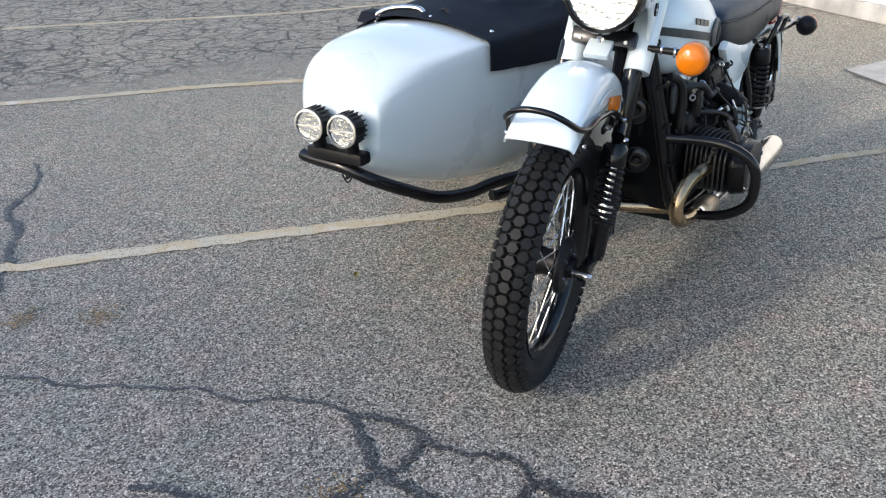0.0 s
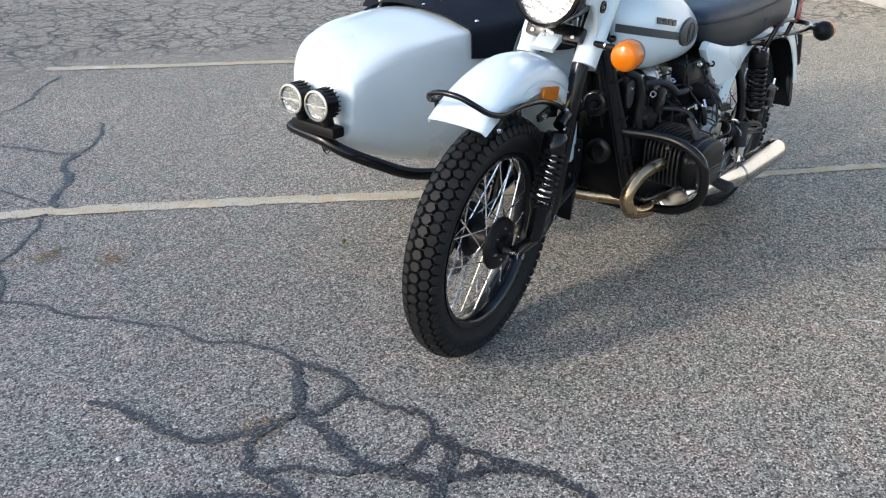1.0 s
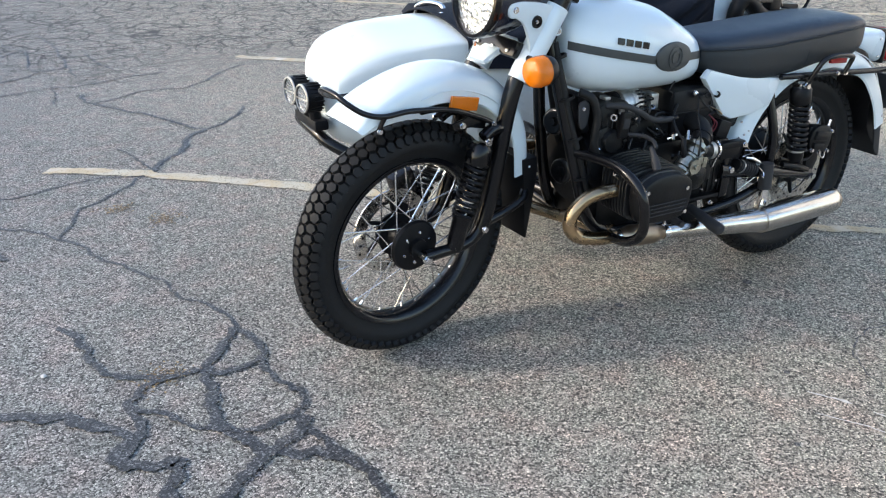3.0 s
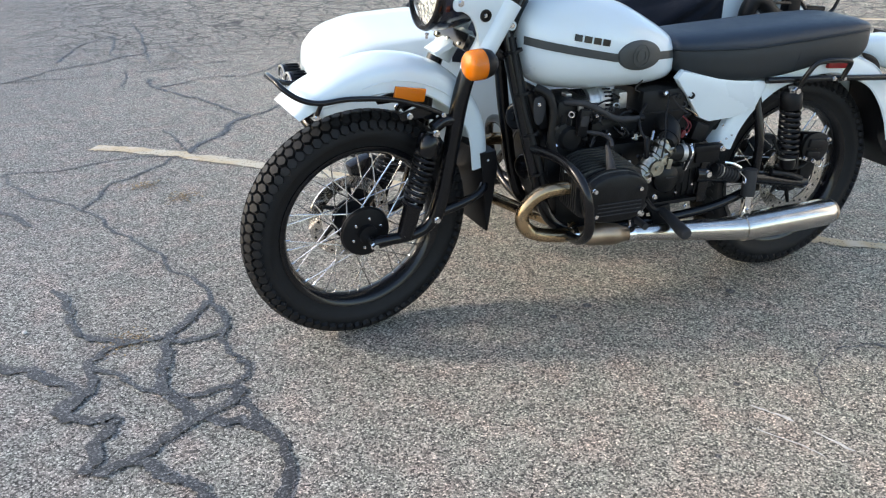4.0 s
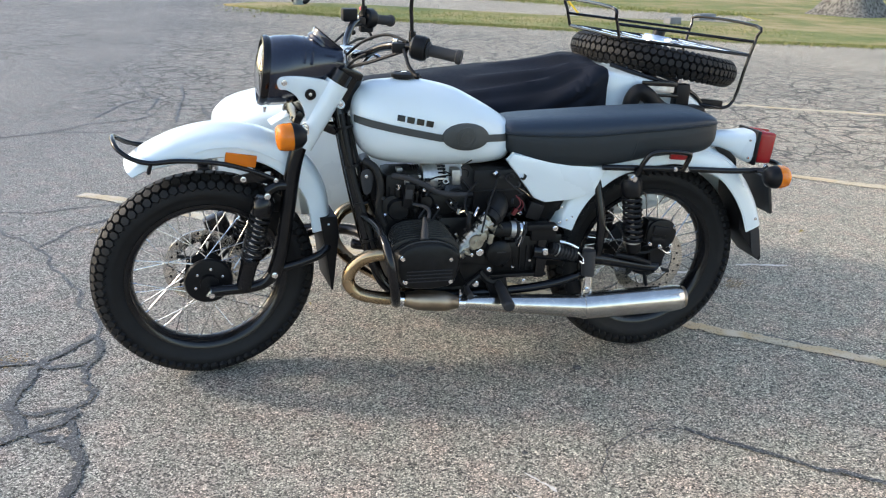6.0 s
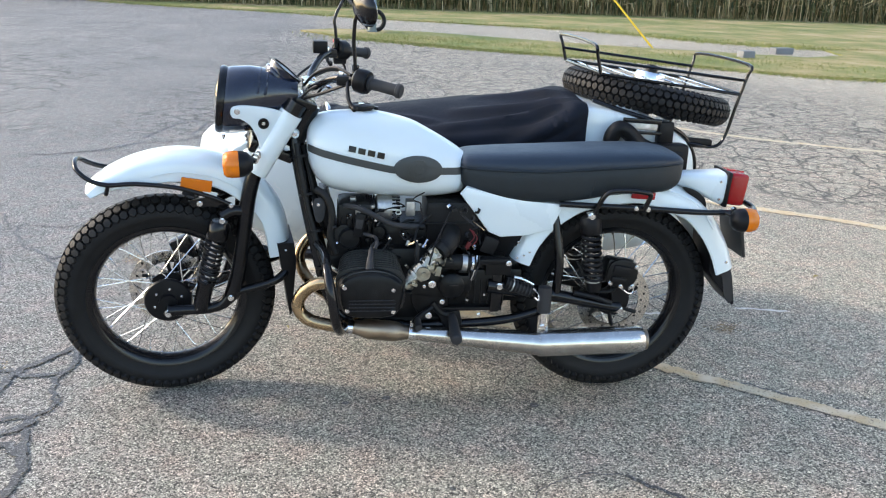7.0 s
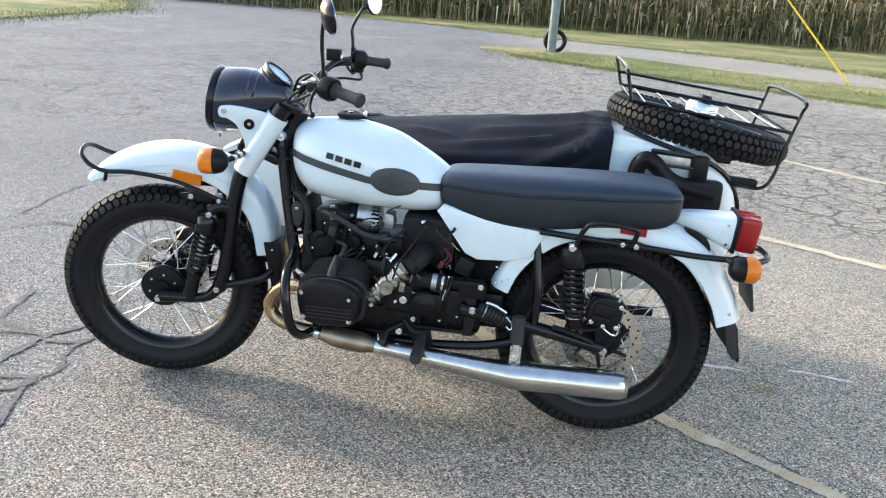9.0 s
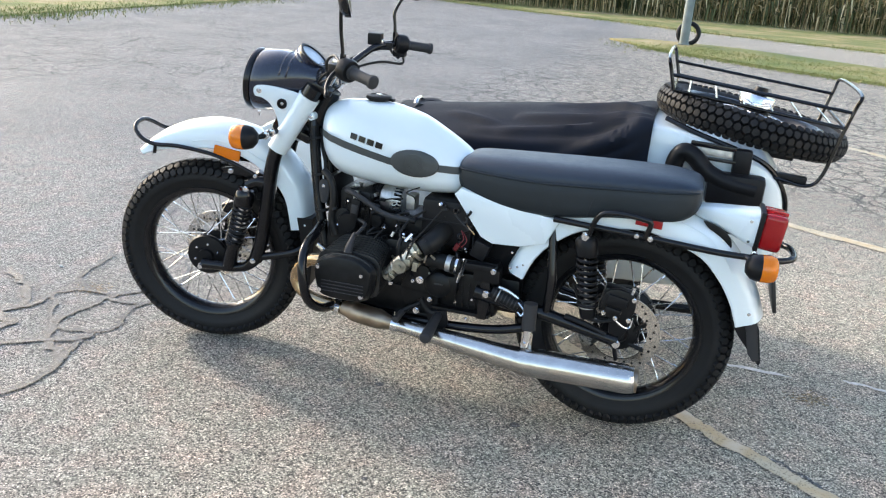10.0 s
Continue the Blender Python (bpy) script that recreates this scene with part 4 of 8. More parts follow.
def wheel(name, m, hub_label, disc_side, parent, plate_side=0):
    """Rim with tyre, hub and single spokes, axle along y."""
    global TYRE, TREAD
    prof = [(0.2395, -0.034), (0.252, -0.037), (0.252, -0.031), (0.241, -0.027), (0.232, -0.014), (0.230, 0.0), (0.232, 0.014), (0.241, 0.027), (0.252, 0.031), (0.252, 0.037), (0.2395, 0.034),
            (0.233, 0.028), (0.224, 0.012), (0.222, 0.0), (0.224, -0.012), (0.233, -0.028)]
    rim = part(name, lathe(prof, 64, closed=True), RIM, parent, "black spoked rim with a block-tread tyre", m)
    if TYRE is None:
        t = part("tyre", tyre_mesh(0.346, 0.050), RUBBER, rim, smooth=30)
        TYRE = t
        TREAD = tagged(part("tread", tread_mesh(0.346, 0.050), RUBBER, rim, smooth=30), kind="stuff")
    else:
        share(TYRE, "tyre", rim, Matrix())
        tagged(share(TREAD, "tread", rim, Matrix()), kind="stuff")
    hub = lathe([(0.0, -0.075), (0.028, -0.075), (0.030, -0.045), (0.062, -0.040), (0.064, -0.033), (0.040, -0.028), (0.034, 0.0), (0.040, 0.028), (0.064, 0.033), (0.062, 0.040), (0.030, 0.045), (0.028, 0.075), (0.0, 0.075)], 32)
    part("hub", hub, SATIN, rim, "black wheel hub")
    if plate_side:
        s = plate_side
        pl = lathe([(0.0, s * 0.040), (0.074, s * 0.040), (0.076, s * 0.046), (0.072, s * 0.055), (0.050, s * 0.060), (0.0, s * 0.062)], 40)
        part("hub_plate", pl, SATIN, rim, "round black hub plate")
        for k in range(6):
            a = radians(60 * k + 20)
            bolt("hub_bolt", (0.045 * math.cos(a), s * 0.060, 0.045 * math.sin(a)), 0.0045, rim, axis=(0, s, 0), h=0.005)
    if disc_side:
        s = disc_side
        bm = bmesh.new()
        ring = lambda r, y: [bm.verts.new((r * math.cos(2 * math.pi * k / 48), y, r * math.sin(2 * math.pi * k / 48))) for k in range(48)]
        y0, y1 = s * 0.064, s * 0.069
        loops = [ring(0.088, y0), ring(0.128, y0), ring(0.128, y1), ring(0.088, y1)]
        for i in range(4):
            a, b = loops[i], loops[(i + 1) % 4]
            for k in range(48):
                bm.faces.new((a[k], a[(k + 1) % 48], b[(k + 1) % 48], b[k]))
        disc = part("brake_disc", bm, STEEL, rim, "drilled steel brake disc")
        bm = bmesh.new()
        for k in range(30):
            a = 2 * math.pi * k / 30
            r = (0.098, 0.108, 0.118)[k % 3]
            rod((r * math.cos(a), s * 0.0635, r * math.sin(a)), (r * math.cos(a), s * 0.0697, r * math.sin(a)), 0.0042, 8, bm)
        tagged(part("drilling", bm, BLACK, rim), kind="stuff")
        carrier = lathe([(0.0, s * 0.055), (0.056, s * 0.060), (0.056, s * 0.066), (0.03, s * 0.075), (0.0, s * 0.075)], 32)
        carrier = part("disc_carrier", carrier, SATIN, rim)
        for k in range(6):
            t = 2 * math.pi * k / 6 + 0.3
            part("carrier_arm", rod((0.045 * math.cos(t), s * 0.064, 0.045 * math.sin(t)), (0.094 * math.cos(t + 0.25), s * 0.067, 0.094 * math.sin(t + 0.25)), 0.007, 8), SATIN, rim)
    first = None
    for k in range(36):
        side = 1 if k % 2 else -1
        turn = (1 if (k // 2) % 2 else -1) * 0.85
        a = 2 * math.pi * k / 36
        p = Vector((0.058 * math.cos(a + turn), side * 0.036, 0.058 * math.sin(a + turn)))
        q = Vector((0.226 * math.cos(a), side * 0.006, 0.226 * math.sin(a)))
        d = q - p
        mm = Matrix.Translation(p) @ d.to_track_quat("Z", "Y").to_matrix().to_4x4() @ Matrix.Diagonal((1, 1, d.length, 1))
        if first is None:
            first = part("spoke", rod((0, 0, 0), (0, 0, 1), 0.0022, 6), SPOKE, rim, m=mm)
        else:
            share(first, "spoke", rim, mm)
    bm = bmesh.new()
    for k in range(36):
        a = 2 * math.pi * k / 36
        side = 1 if k % 2 else -1
        rod((0.212 * math.cos(a), side * 0.008, 0.212 * math.sin(a)), (0.226 * math.cos(a), side * 0.006, 0.226 * math.sin(a)), 0.0034, 6, bm)
    tagged(part("spoke_end", bm, SPOKE, rim), kind="stuff")
    return rim


front_wheel = wheel("front_wheel", ST @ Matrix.Translation(AX_F), "", 1, bike, -1)
rear_wheel = wheel("rear_wheel", Matrix.Translation(AX_R), "", -1, bike)


def P(name, bm, mat, label="", parent=None, smooth=40):
    return part(name, bm, mat, parent or bike, label, smooth=smooth)


def S(name, bm, mat, label="", parent=None, smooth=40):
    """A part that turns with the fork."""
    if parent:
        return part(name, bm, mat, parent, label, smooth=smooth)
    return part(name, bm, mat, bike, label, ST, smooth)


# --- fork ---
for s in (-1, 1):
    y = 0.092 * s
    S("fork_leg", tube([(0.318, y, 0.84), (0.292, y, 0.80), (0.268, y, 0.72), (0.245, y, 0.58), (0.222, y, 0.45), (0.198, y, 0.372)], 0.024, 14), BLACK, "black tubular fork leg")
    arm = S("leading_link", tube([(0.198, y, 0.376), (0.165, y, 0.345), (0.115, y, 0.334), (0.06, y, 0.335), (0.0, y, 0.336)], 0.018, 12, radii=[0.022, 0.018, 0.017, 0.017, 0.02]), BLACK, "black leading link of the fork")
    bolt("link_bolt", (0.196, y + 0.022 * s, 0.377), 0.011, arm, axis=(0, s, 0))
    bolt("axle_nut", (0.0, y + 0.012 * s, 0.334), 0.013, arm, axis=(0, s, 0), h=0.016)
    bolt("shock_bolt", (0.095, y + 0.018 * s, 0.347), 0.009, arm, axis=(0, s, 0))
    # shock absorber
    lo, hi = Vector((0.102, 0.098 * s, 0.348)), Vector((0.182, 0.098 * s, 0.655))
    d = (hi - lo).normalized()
    shock = S("front_shock", rod(lo + d * 0.02, hi - d * 0.02, 0.013, 14), CHROME, "black front shock absorber with a coil spring")
    part("shock_cover", lathe([(0.0, 0.238), (0.031, 0.238), (0.034, 0.246), (0.034, 0.288), (0.026, 0.298), (0.0, 0.30)], 24, Matrix.Translation(lo) @ d.to_track_quat("Y", "Z").to_matrix().to_4x4()), BLACK, shock)
    part("shock_base", lathe([(0.0, -0.01), (0.022, -0.01), (0.025, 0.01), (0.026, 0.075), (0.030, 0.082), (0.030, 0.094), (0.0, 0.095)], 24, Matrix.Translation(lo) @ d.to_track_quat("Y", "Z").to_matrix().to_4x4()), BLACK, shock)
    q = d.to_track_quat("Y", "Z").to_matrix().to_4x4()
    coil = [Matrix.Translation(lo) @ q @ Vector((0.0305 * math.cos(a), 0.092 + 0.150 * a / (2 * math.pi * 9), 0.0285 * math.sin(a))) for a in [2 * math.pi * 9 * k / 144 for k in range(145)]]
    part("spring", tube(coil, 0.0050, 6, 1), SATIN, shock)
    part("preload_ring", lathe([(0.012, 0.118), (0.023, 0.118), (0.023, 0.138), (0.012, 0.138)], 24, Matrix.Translation(lo) @ q, closed=True), CHROME, shock, "bright preload ring")
    bolt("shock_top_bolt", hi + Vector((0, 0.02 * s, -0.01)), 0.011, shock, axis=(0, s, 0))
    S("shock_bracket", tube([(0.25, 0.092 * s, 0.665), (0.215, 0.095 * s, 0.668), (0.182, 0.098 * s, 0.652)], 0.018, 10), BLACK)
    # white upper cover and ear that carries the headlamp
    off = -0.024 if s > 0 else 0.0
    cover = S("fork_cover", rod((0.292, 0.1 * s + off, 0.793), (0.404, 0.1 * s + off, 0.978), 0.034, 24, r2=0.036), WHITE, "white fork shroud with headlamp ear")
    ear = smooth_poly([(0.222, 0.985), (0.232, 1.003), (0.270, 1.006), (0.330, 0.998), (0.370, 0.988), (0.408, 0.972), (0.375, 0.90), (0.325, 0.825), (0.300, 0.815), (0.304, 0.865), (0.298, 0.905), (0.278, 0.945), (0.250, 0.965), (0.230, 0.968)], 3)
    part("headlamp_ear", slab(ear, s * 0.108 + off, s * 0.120 + off, 0.004), WHITE, cover)
    bolt("ear_bolt", (0.242, s * 0.120 + off, 0.988), 0.010, cover, axis=(0, s, 0), h=0.006)
    part("ear_grommet", lathe([(0.0, 0.0), (0.017, 0.0), (0.016, 0.006), (0.010, 0.006), (0.009, 0.002), (0.0, 0.002)], 24, Matrix.Translation((0.318, s * 0.119 + off, 0.951)) @ Matrix.Rotation(0 if s > 0 else math.pi, 4, "Z")), BLACK, cover)
    bolt("grommet_bolt", (0.318, s * 0.121, 0.951), 0.006, cover, axis=(0, s, 0), h=0.004)
    S("stanchion_cap", rod((0.404, 0.1 * s, 0.978), (0.424, 0.1 * s, 1.010), 0.031, 20), BLACK)
S("fork_loop", tube([(0.205, -0.092, 0.385), (0.30, -0.092, 0.405), (0.355, -0.088, 0.425), (0.385, -0.06, 0.45), (0.392, 0.0, 0.46), (0.385, 0.06, 0.45), (0.355, 0.088, 0.425), (0.30, 0.092, 0.405), (0.205, 0.092, 0.385)], 0.014, 12), BLACK, "black loop joining the fork links behind the wheel")
S("axle", rod((0.0, -0.10, 0.336), (0.0, 0.10, 0.336), 0.010, 12), STEEL)
S("lower_yoke", block((0.365, 0, 0.845), (0.09, 0.20, 0.03), 0.01, Matrix.Rotation(radians(25), 4, "Y")), BLACK)
S("upper_yoke", block((0.447, 0, 1.005), (0.07, 0.23, 0.025), 0.008, Matrix.Rotation(radians(25), 4, "Y")), BLACK)
S("fender_stay_plate", slab([(0.215, 0.842), (0.262, 0.866), (0.335, 0.888), (0.342, 0.874), (0.272, 0.850), (0.225, 0.830)], -0.036, 0.028, 0.004), WHITE, "white bracket between fender and fork")
S("brake_caliper", block((0.055, 0.098, 0.475), (0.075, 0.045, 0.085), 0.012, Matrix.Rotation(radians(-20), 4, "Y")), BLACK, "black front brake caliper")
S("caliper_bracket", slab([(0.0, 0.36), (0.03, 0.36), (0.09, 0.43), (0.06, 0.50), (0.03, 0.46)], 0.075, 0.085, 0.003), SATIN)


# --- front fender ---
def arch(crest, half, drop, thick=0.004, samples=5, shift=0.0):
    """A fender: an arched section swept along its crest line in x and z; drop: its depth, one or one for each point."""
    c = curve_points([(x, 0, z) for x, z in crest], samples)
    rings = []
    n = len(c)
    for i, q in enumerate(c):
        d = c[min(i + 1, n - 1)] - c[max(i - 1, 0)]
        d.normalize()
        nr = Vector((-d.z, 0, d.x))
        if isinstance(drop, float):
            dp = drop
        else:
            k0 = min(i // samples, len(drop) - 2)
            dp = drop[k0] + (drop[k0 + 1] - drop[k0]) * (i / samples - k0)
        outer, inner = [], []
        for k in range(17):
            t = -1 + 2 * k / 16
            a = abs(t)
            if a < 0.72:
                u = a / 0.72
                y, h = half * (0.93 * math.sin(u * 1.35) / math.sin(1.35)), -dp * 0.40 * (1 - math.cos(u * 1.45)) / (1 - math.cos(1.45))
            else:
                u = (a - 0.72) / 0.28
                y, h = half * (0.93 + 0.07 * u), -dp * (0.40 + 0.60 * u)
            y = math.copysign(y, t)
            outer.append(q + nr * h + Vector((0, shift + y, 0)))
            inner.append(q + nr * (h - thick) + Vector((0, shift + y * (1 - thick / half), 0)))
        rings.append(outer + inner[::-1])
    return loft(rings)


CREST = [(-0.212, 0.742), (-0.175, 0.775), (-0.125, 0.806), (-0.05, 0.836), (0.045, 0.852), (0.14, 0.843), (0.225, 0.813), (0.30, 0.760), (0.356, 0.692), (0.388, 0.612), (0.400, 0.502)]
fender = S("front_fender", arch(CREST, 0.082, [0.024, 0.040, 0.060, 0.079, 0.085, 0.085, 0.085, 0.085, 0.080, 0.075, 0.070], shift=-0.002), WHITE, "white front fender with a black guard rail")
part("fender_bead", tube([(-0.02, -0.0845, 0.784), (0.05, -0.0845, 0.796), (0.13, -0.0845, 0.786), (0.21, -0.0845, 0.753), (0.28, -0.0845, 0.701)], 0.0018, 6), WHITE, fender)
for s in (-1, 1):
    part("fender_reflector", block((0.112, -0.002 + s * 0.090, 0.757), (0.092, 0.010, 0.036), 0.003, Matrix.Rotation(radians(11), 4, "Y")), AMBER, fender, "amber side reflector")
GUARD = [(0.212, 0.092, 0.688), (0.155, 0.094, 0.716), (0.06, 0.095, 0.750), (-0.06, 0.094, 0.767), (-0.14, 0.092, 0.766), (-0.19, 0.082, 0.779), (-0.224, 0.060, 0.803), (-0.234, 0.025, 0.817)]
guard = S("fender_guard", tube([(x, -0.002 - y, z) for x, y, z in GUARD] + [(x, -0.002 + y, z) for x, y, z in reversed(GUARD)], 0.0072, 10), BLACK, "black tubular guard round the fender")
for s in (-1, 1):
    part("guard_stay", tube([(-0.140, -0.002 + s * 0.096, 0.764), (-0.145, -0.002 + s * 0.090, 0.748), (-0.150, -0.002 + s * 0.086, 0.730)], 0.006, 8), BLACK, guard)
    bolt("stay_bolt", (-0.150, -0.002 + s * 0.090, 0.729), 0.008, guard, axis=(0, s, 0), h=0.006)
    bolt("guard_bolt", (0.212, -0.002 + s * 0.100, 0.688), 0.008, guard, axis=(0, s, 0), h=0.006)
    bracket = part("fender_bracket", slab([(0.085, 0.700), (0.155, 0.712), (0.205, 0.690), (0.200, 0.668), (0.150, 0.680), (0.095, 0.680)], -0.002 + s * 0.070, -0.002 + s * 0.078, 0.002), BLACK, guard)
    bolt("bracket_bolt", (0.118, -0.002 + s * 0.080, 0.692), 0.010, guard, axis=(0, s, 0), h=0.008)
for s in (-1, 1):
    part("fender_rivet", lathe([(0.0, 0.0), (0.0045, 0.0), (0.003, 0.0025), (0.0, 0.003)], 10, Matrix.Translation((0.378, -0.002 + s * 0.082, 0.520)) @ Matrix.Rotation(0 if s > 0 else math.pi, 4, "Z")), WHITE, fender)
flap = S("front_mudflap", slab([(0.350, 0.545), (0.405, 0.545), (0.412, 0.48), (0.400, 0.36), (0.392, 0.285), (0.386, 0.285), (0.372, 0.40)], -0.085, 0.085, 0.002), SATIN, "black rubber front mudflap")


# --- headlamp and instruments ---
def ring_xz(cx, cz, ry, rz, n=28, tilt=0.0, power=2.0):
    out = []
    for k in range(n):
        a = 2 * math.pi * k / n
        c, s = math.cos(a), math.sin(a)
        y = ry * math.copysign(abs(c) ** (2 / power), c)
        h = rz * math.copysign(abs(s) ** (2 / power), s)
        out.append((cx + h * tilt, y, cz + h))
    return out


LAMP = Matrix.Translation((0.004, -0.032, 0))
shell = part("headlamp_shell", loft([ring_xz(0.210, 1.000, 0.098, 0.098, tilt=0.12), ring_xz(0.222, 1.000, 0.102, 0.102, tilt=0.12), ring_xz(0.252, 1.001, 0.102, 0.102, tilt=0.10), ring_xz(0.29, 1.006, 0.098, 0.098, power=2.2),
                                  ring_xz(0.33, 1.012, 0.090, 0.086, power=2.3), ring_xz(0.385, 1.022, 0.080, 0.066, power=2.3), ring_xz(0.43, 1.022, 0.070, 0.045, power=2.3)]), NAVY, bike, "dark headlamp nacelle with a round instrument", ST_LAMP @ LAMP)
tilt = Matrix.Translation((0.210, 0, 1.000)) @ Matrix.Rotation(radians(7), 4, "Y") @ Matrix.Rotation(radians(90), 4, "Z")
part("headlamp_rim", lathe([(0.090, -0.004), (0.101, 0.0), (0.104, 0.010), (0.100, 0.020), (0.092, 0.022), (0.088, 0.012)], 48, tilt, closed=True), BLACK, shell)
part("headlamp_reflector", lathe([(0.0, -0.05), (0.03, -0.048), (0.06, -0.034), (0.08, -0.012), (0.089, 0.004)], 40, tilt), REFLECTOR, shell, "bright faceted headlamp reflector")
part("headlamp_lens", lathe([(0.0, 0.036), (0.04, 0.032), (0.07, 0.022), (0.088, 0.010), (0.088, 0.006), (0.068, 0.018), (0.039, 0.028), (0.0, 0.032)], 40, tilt), GLASS, shell, "clear glass headlamp lens").visible_shadow = False
part("headlamp_bulb", lathe([(0.0, -0.05), (0.012, -0.05), (0.012, -0.02), (0.009, -0.012), (0.0, -0.01)], 16, tilt), CHROME, shell)
gm = Matrix.Translation((0.375, 0, 1.066)) @ Matrix.Rotation(radians(40), 4, "Y") @ Matrix.Rotation(radians(-90), 4, "X")
gauge = part("instrument", lathe([(0.0, 0.03), (0.052, 0.03), (0.054, 0.012), (0.052, 0.008), (0.052, 0.0), (0.056, -0.004), (0.056, -0.012), (0.052, -0.015), (0.052, -0.022), (0.055, -0.026), (0.055, -0.034), (0.047, -0.036), (0.046, -0.030), (0.0, -0.030)], 36, gm), NAVY, shell, "round speedometer")
DIAL = plain("dial_face", (0.35, 0.42, 0.48), 0.2, var=0.15)
part("dial", lathe([(0.0, -0.0305), (0.0455, -0.0305), (0.0455, -0.0325), (0.0, -0.0325)], 36, gm), DIAL, gauge, "pale blue dial behind glass")
part("dial_rim", lathe([(0.046, -0.034), (0.055, -0.033), (0.055, -0.037), (0.047, -0.0375)], 36, gm, closed=True), SATIN, gauge)
for k, (dx, dz) in enumerate(((0.0, 0.0), (0.022, -0.004))):
    part("shell_rib", tube([(0.31 + dx, -0.092, 1.035 + dz), (0.318 + dx, -0.06, 1.080 + dz), (0.322 + dx, 0.0, 1.098 + dz), (0.318 + dx, 0.06, 1.080 + dz), (0.31 + dx, 0.092, 1.035 + dz)], 0.004, 6), NAVY, shell)
S("headlamp_bracket", block((0.300, -0.006, 0.868), (0.05, 0.17, 0.045), 0.010, Matrix.Rotation(radians(25), 4, "Y")), BLACK, "black bracket under the headlamp")
for y in (-0.066, -0.006, 0.054):
    bolt("bracket_screw", (0.276, y, 0.868), 0.007, bike, ST, 0.008, (-1, 0, 0.3), ALU)
bolt("lamp_screw", (0.20, 0.0, 0.888), 0.006, shell, axis=(0, 0, -1), h=0.012)


# --- turn signals ---
def signal(p, d, stalk, parent, m=None):
    """Round amber lamp: black bowl and domed lens along d."""
    d = Vector(d).normalized()
    q = Matrix.Translation(p) @ d.to_track_quat("Y", "Z").to_matrix().to_4x4()
    body = part("turn_signal", lathe([(0.0, -0.042), (0.018, -0.040), (0.033, -0.026), (0.038, -0.010), (0.039, 0.0), (0.0, 0.0)], 28, q), SATIN, parent, "round amber turn signal on a stalk", m)
    part("signal_lens", lathe([(0.039, 0.0), (0.039, 0.022), (0.036, 0.036), (0.028, 0.043), (0.0, 0.046), (0.0, 0.0)], 28, q), AMBER, body, "amber lens")
    part("signal_stalk", tube([Vector(p) - d * 0.02, *stalk], 0.008, 10, 3), BLACK, body)
    return body


for s in (-1,):
    signal((0.235, s * 0.243, 0.864), (-1, 0.0, -0.03), [(0.268, s * 0.228, 0.863), (0.285, s * 0.19, 0.861), (0.300, s * 0.12, 0.858)], bike, ST)
    S("signal_rod", rod((0.276, s * 0.212, 0.862), (0.296, s * 0.130, 0.858), 0.0090, 10), SATIN, "black threaded signal rod")
    for k in range(2):
        bolt("rod_nut", (0.283 + 0.008 * k, s * (0.19 - 0.035 * k), 0.860), 0.015, bike, ST, 0.010, (0.1, s, 0))

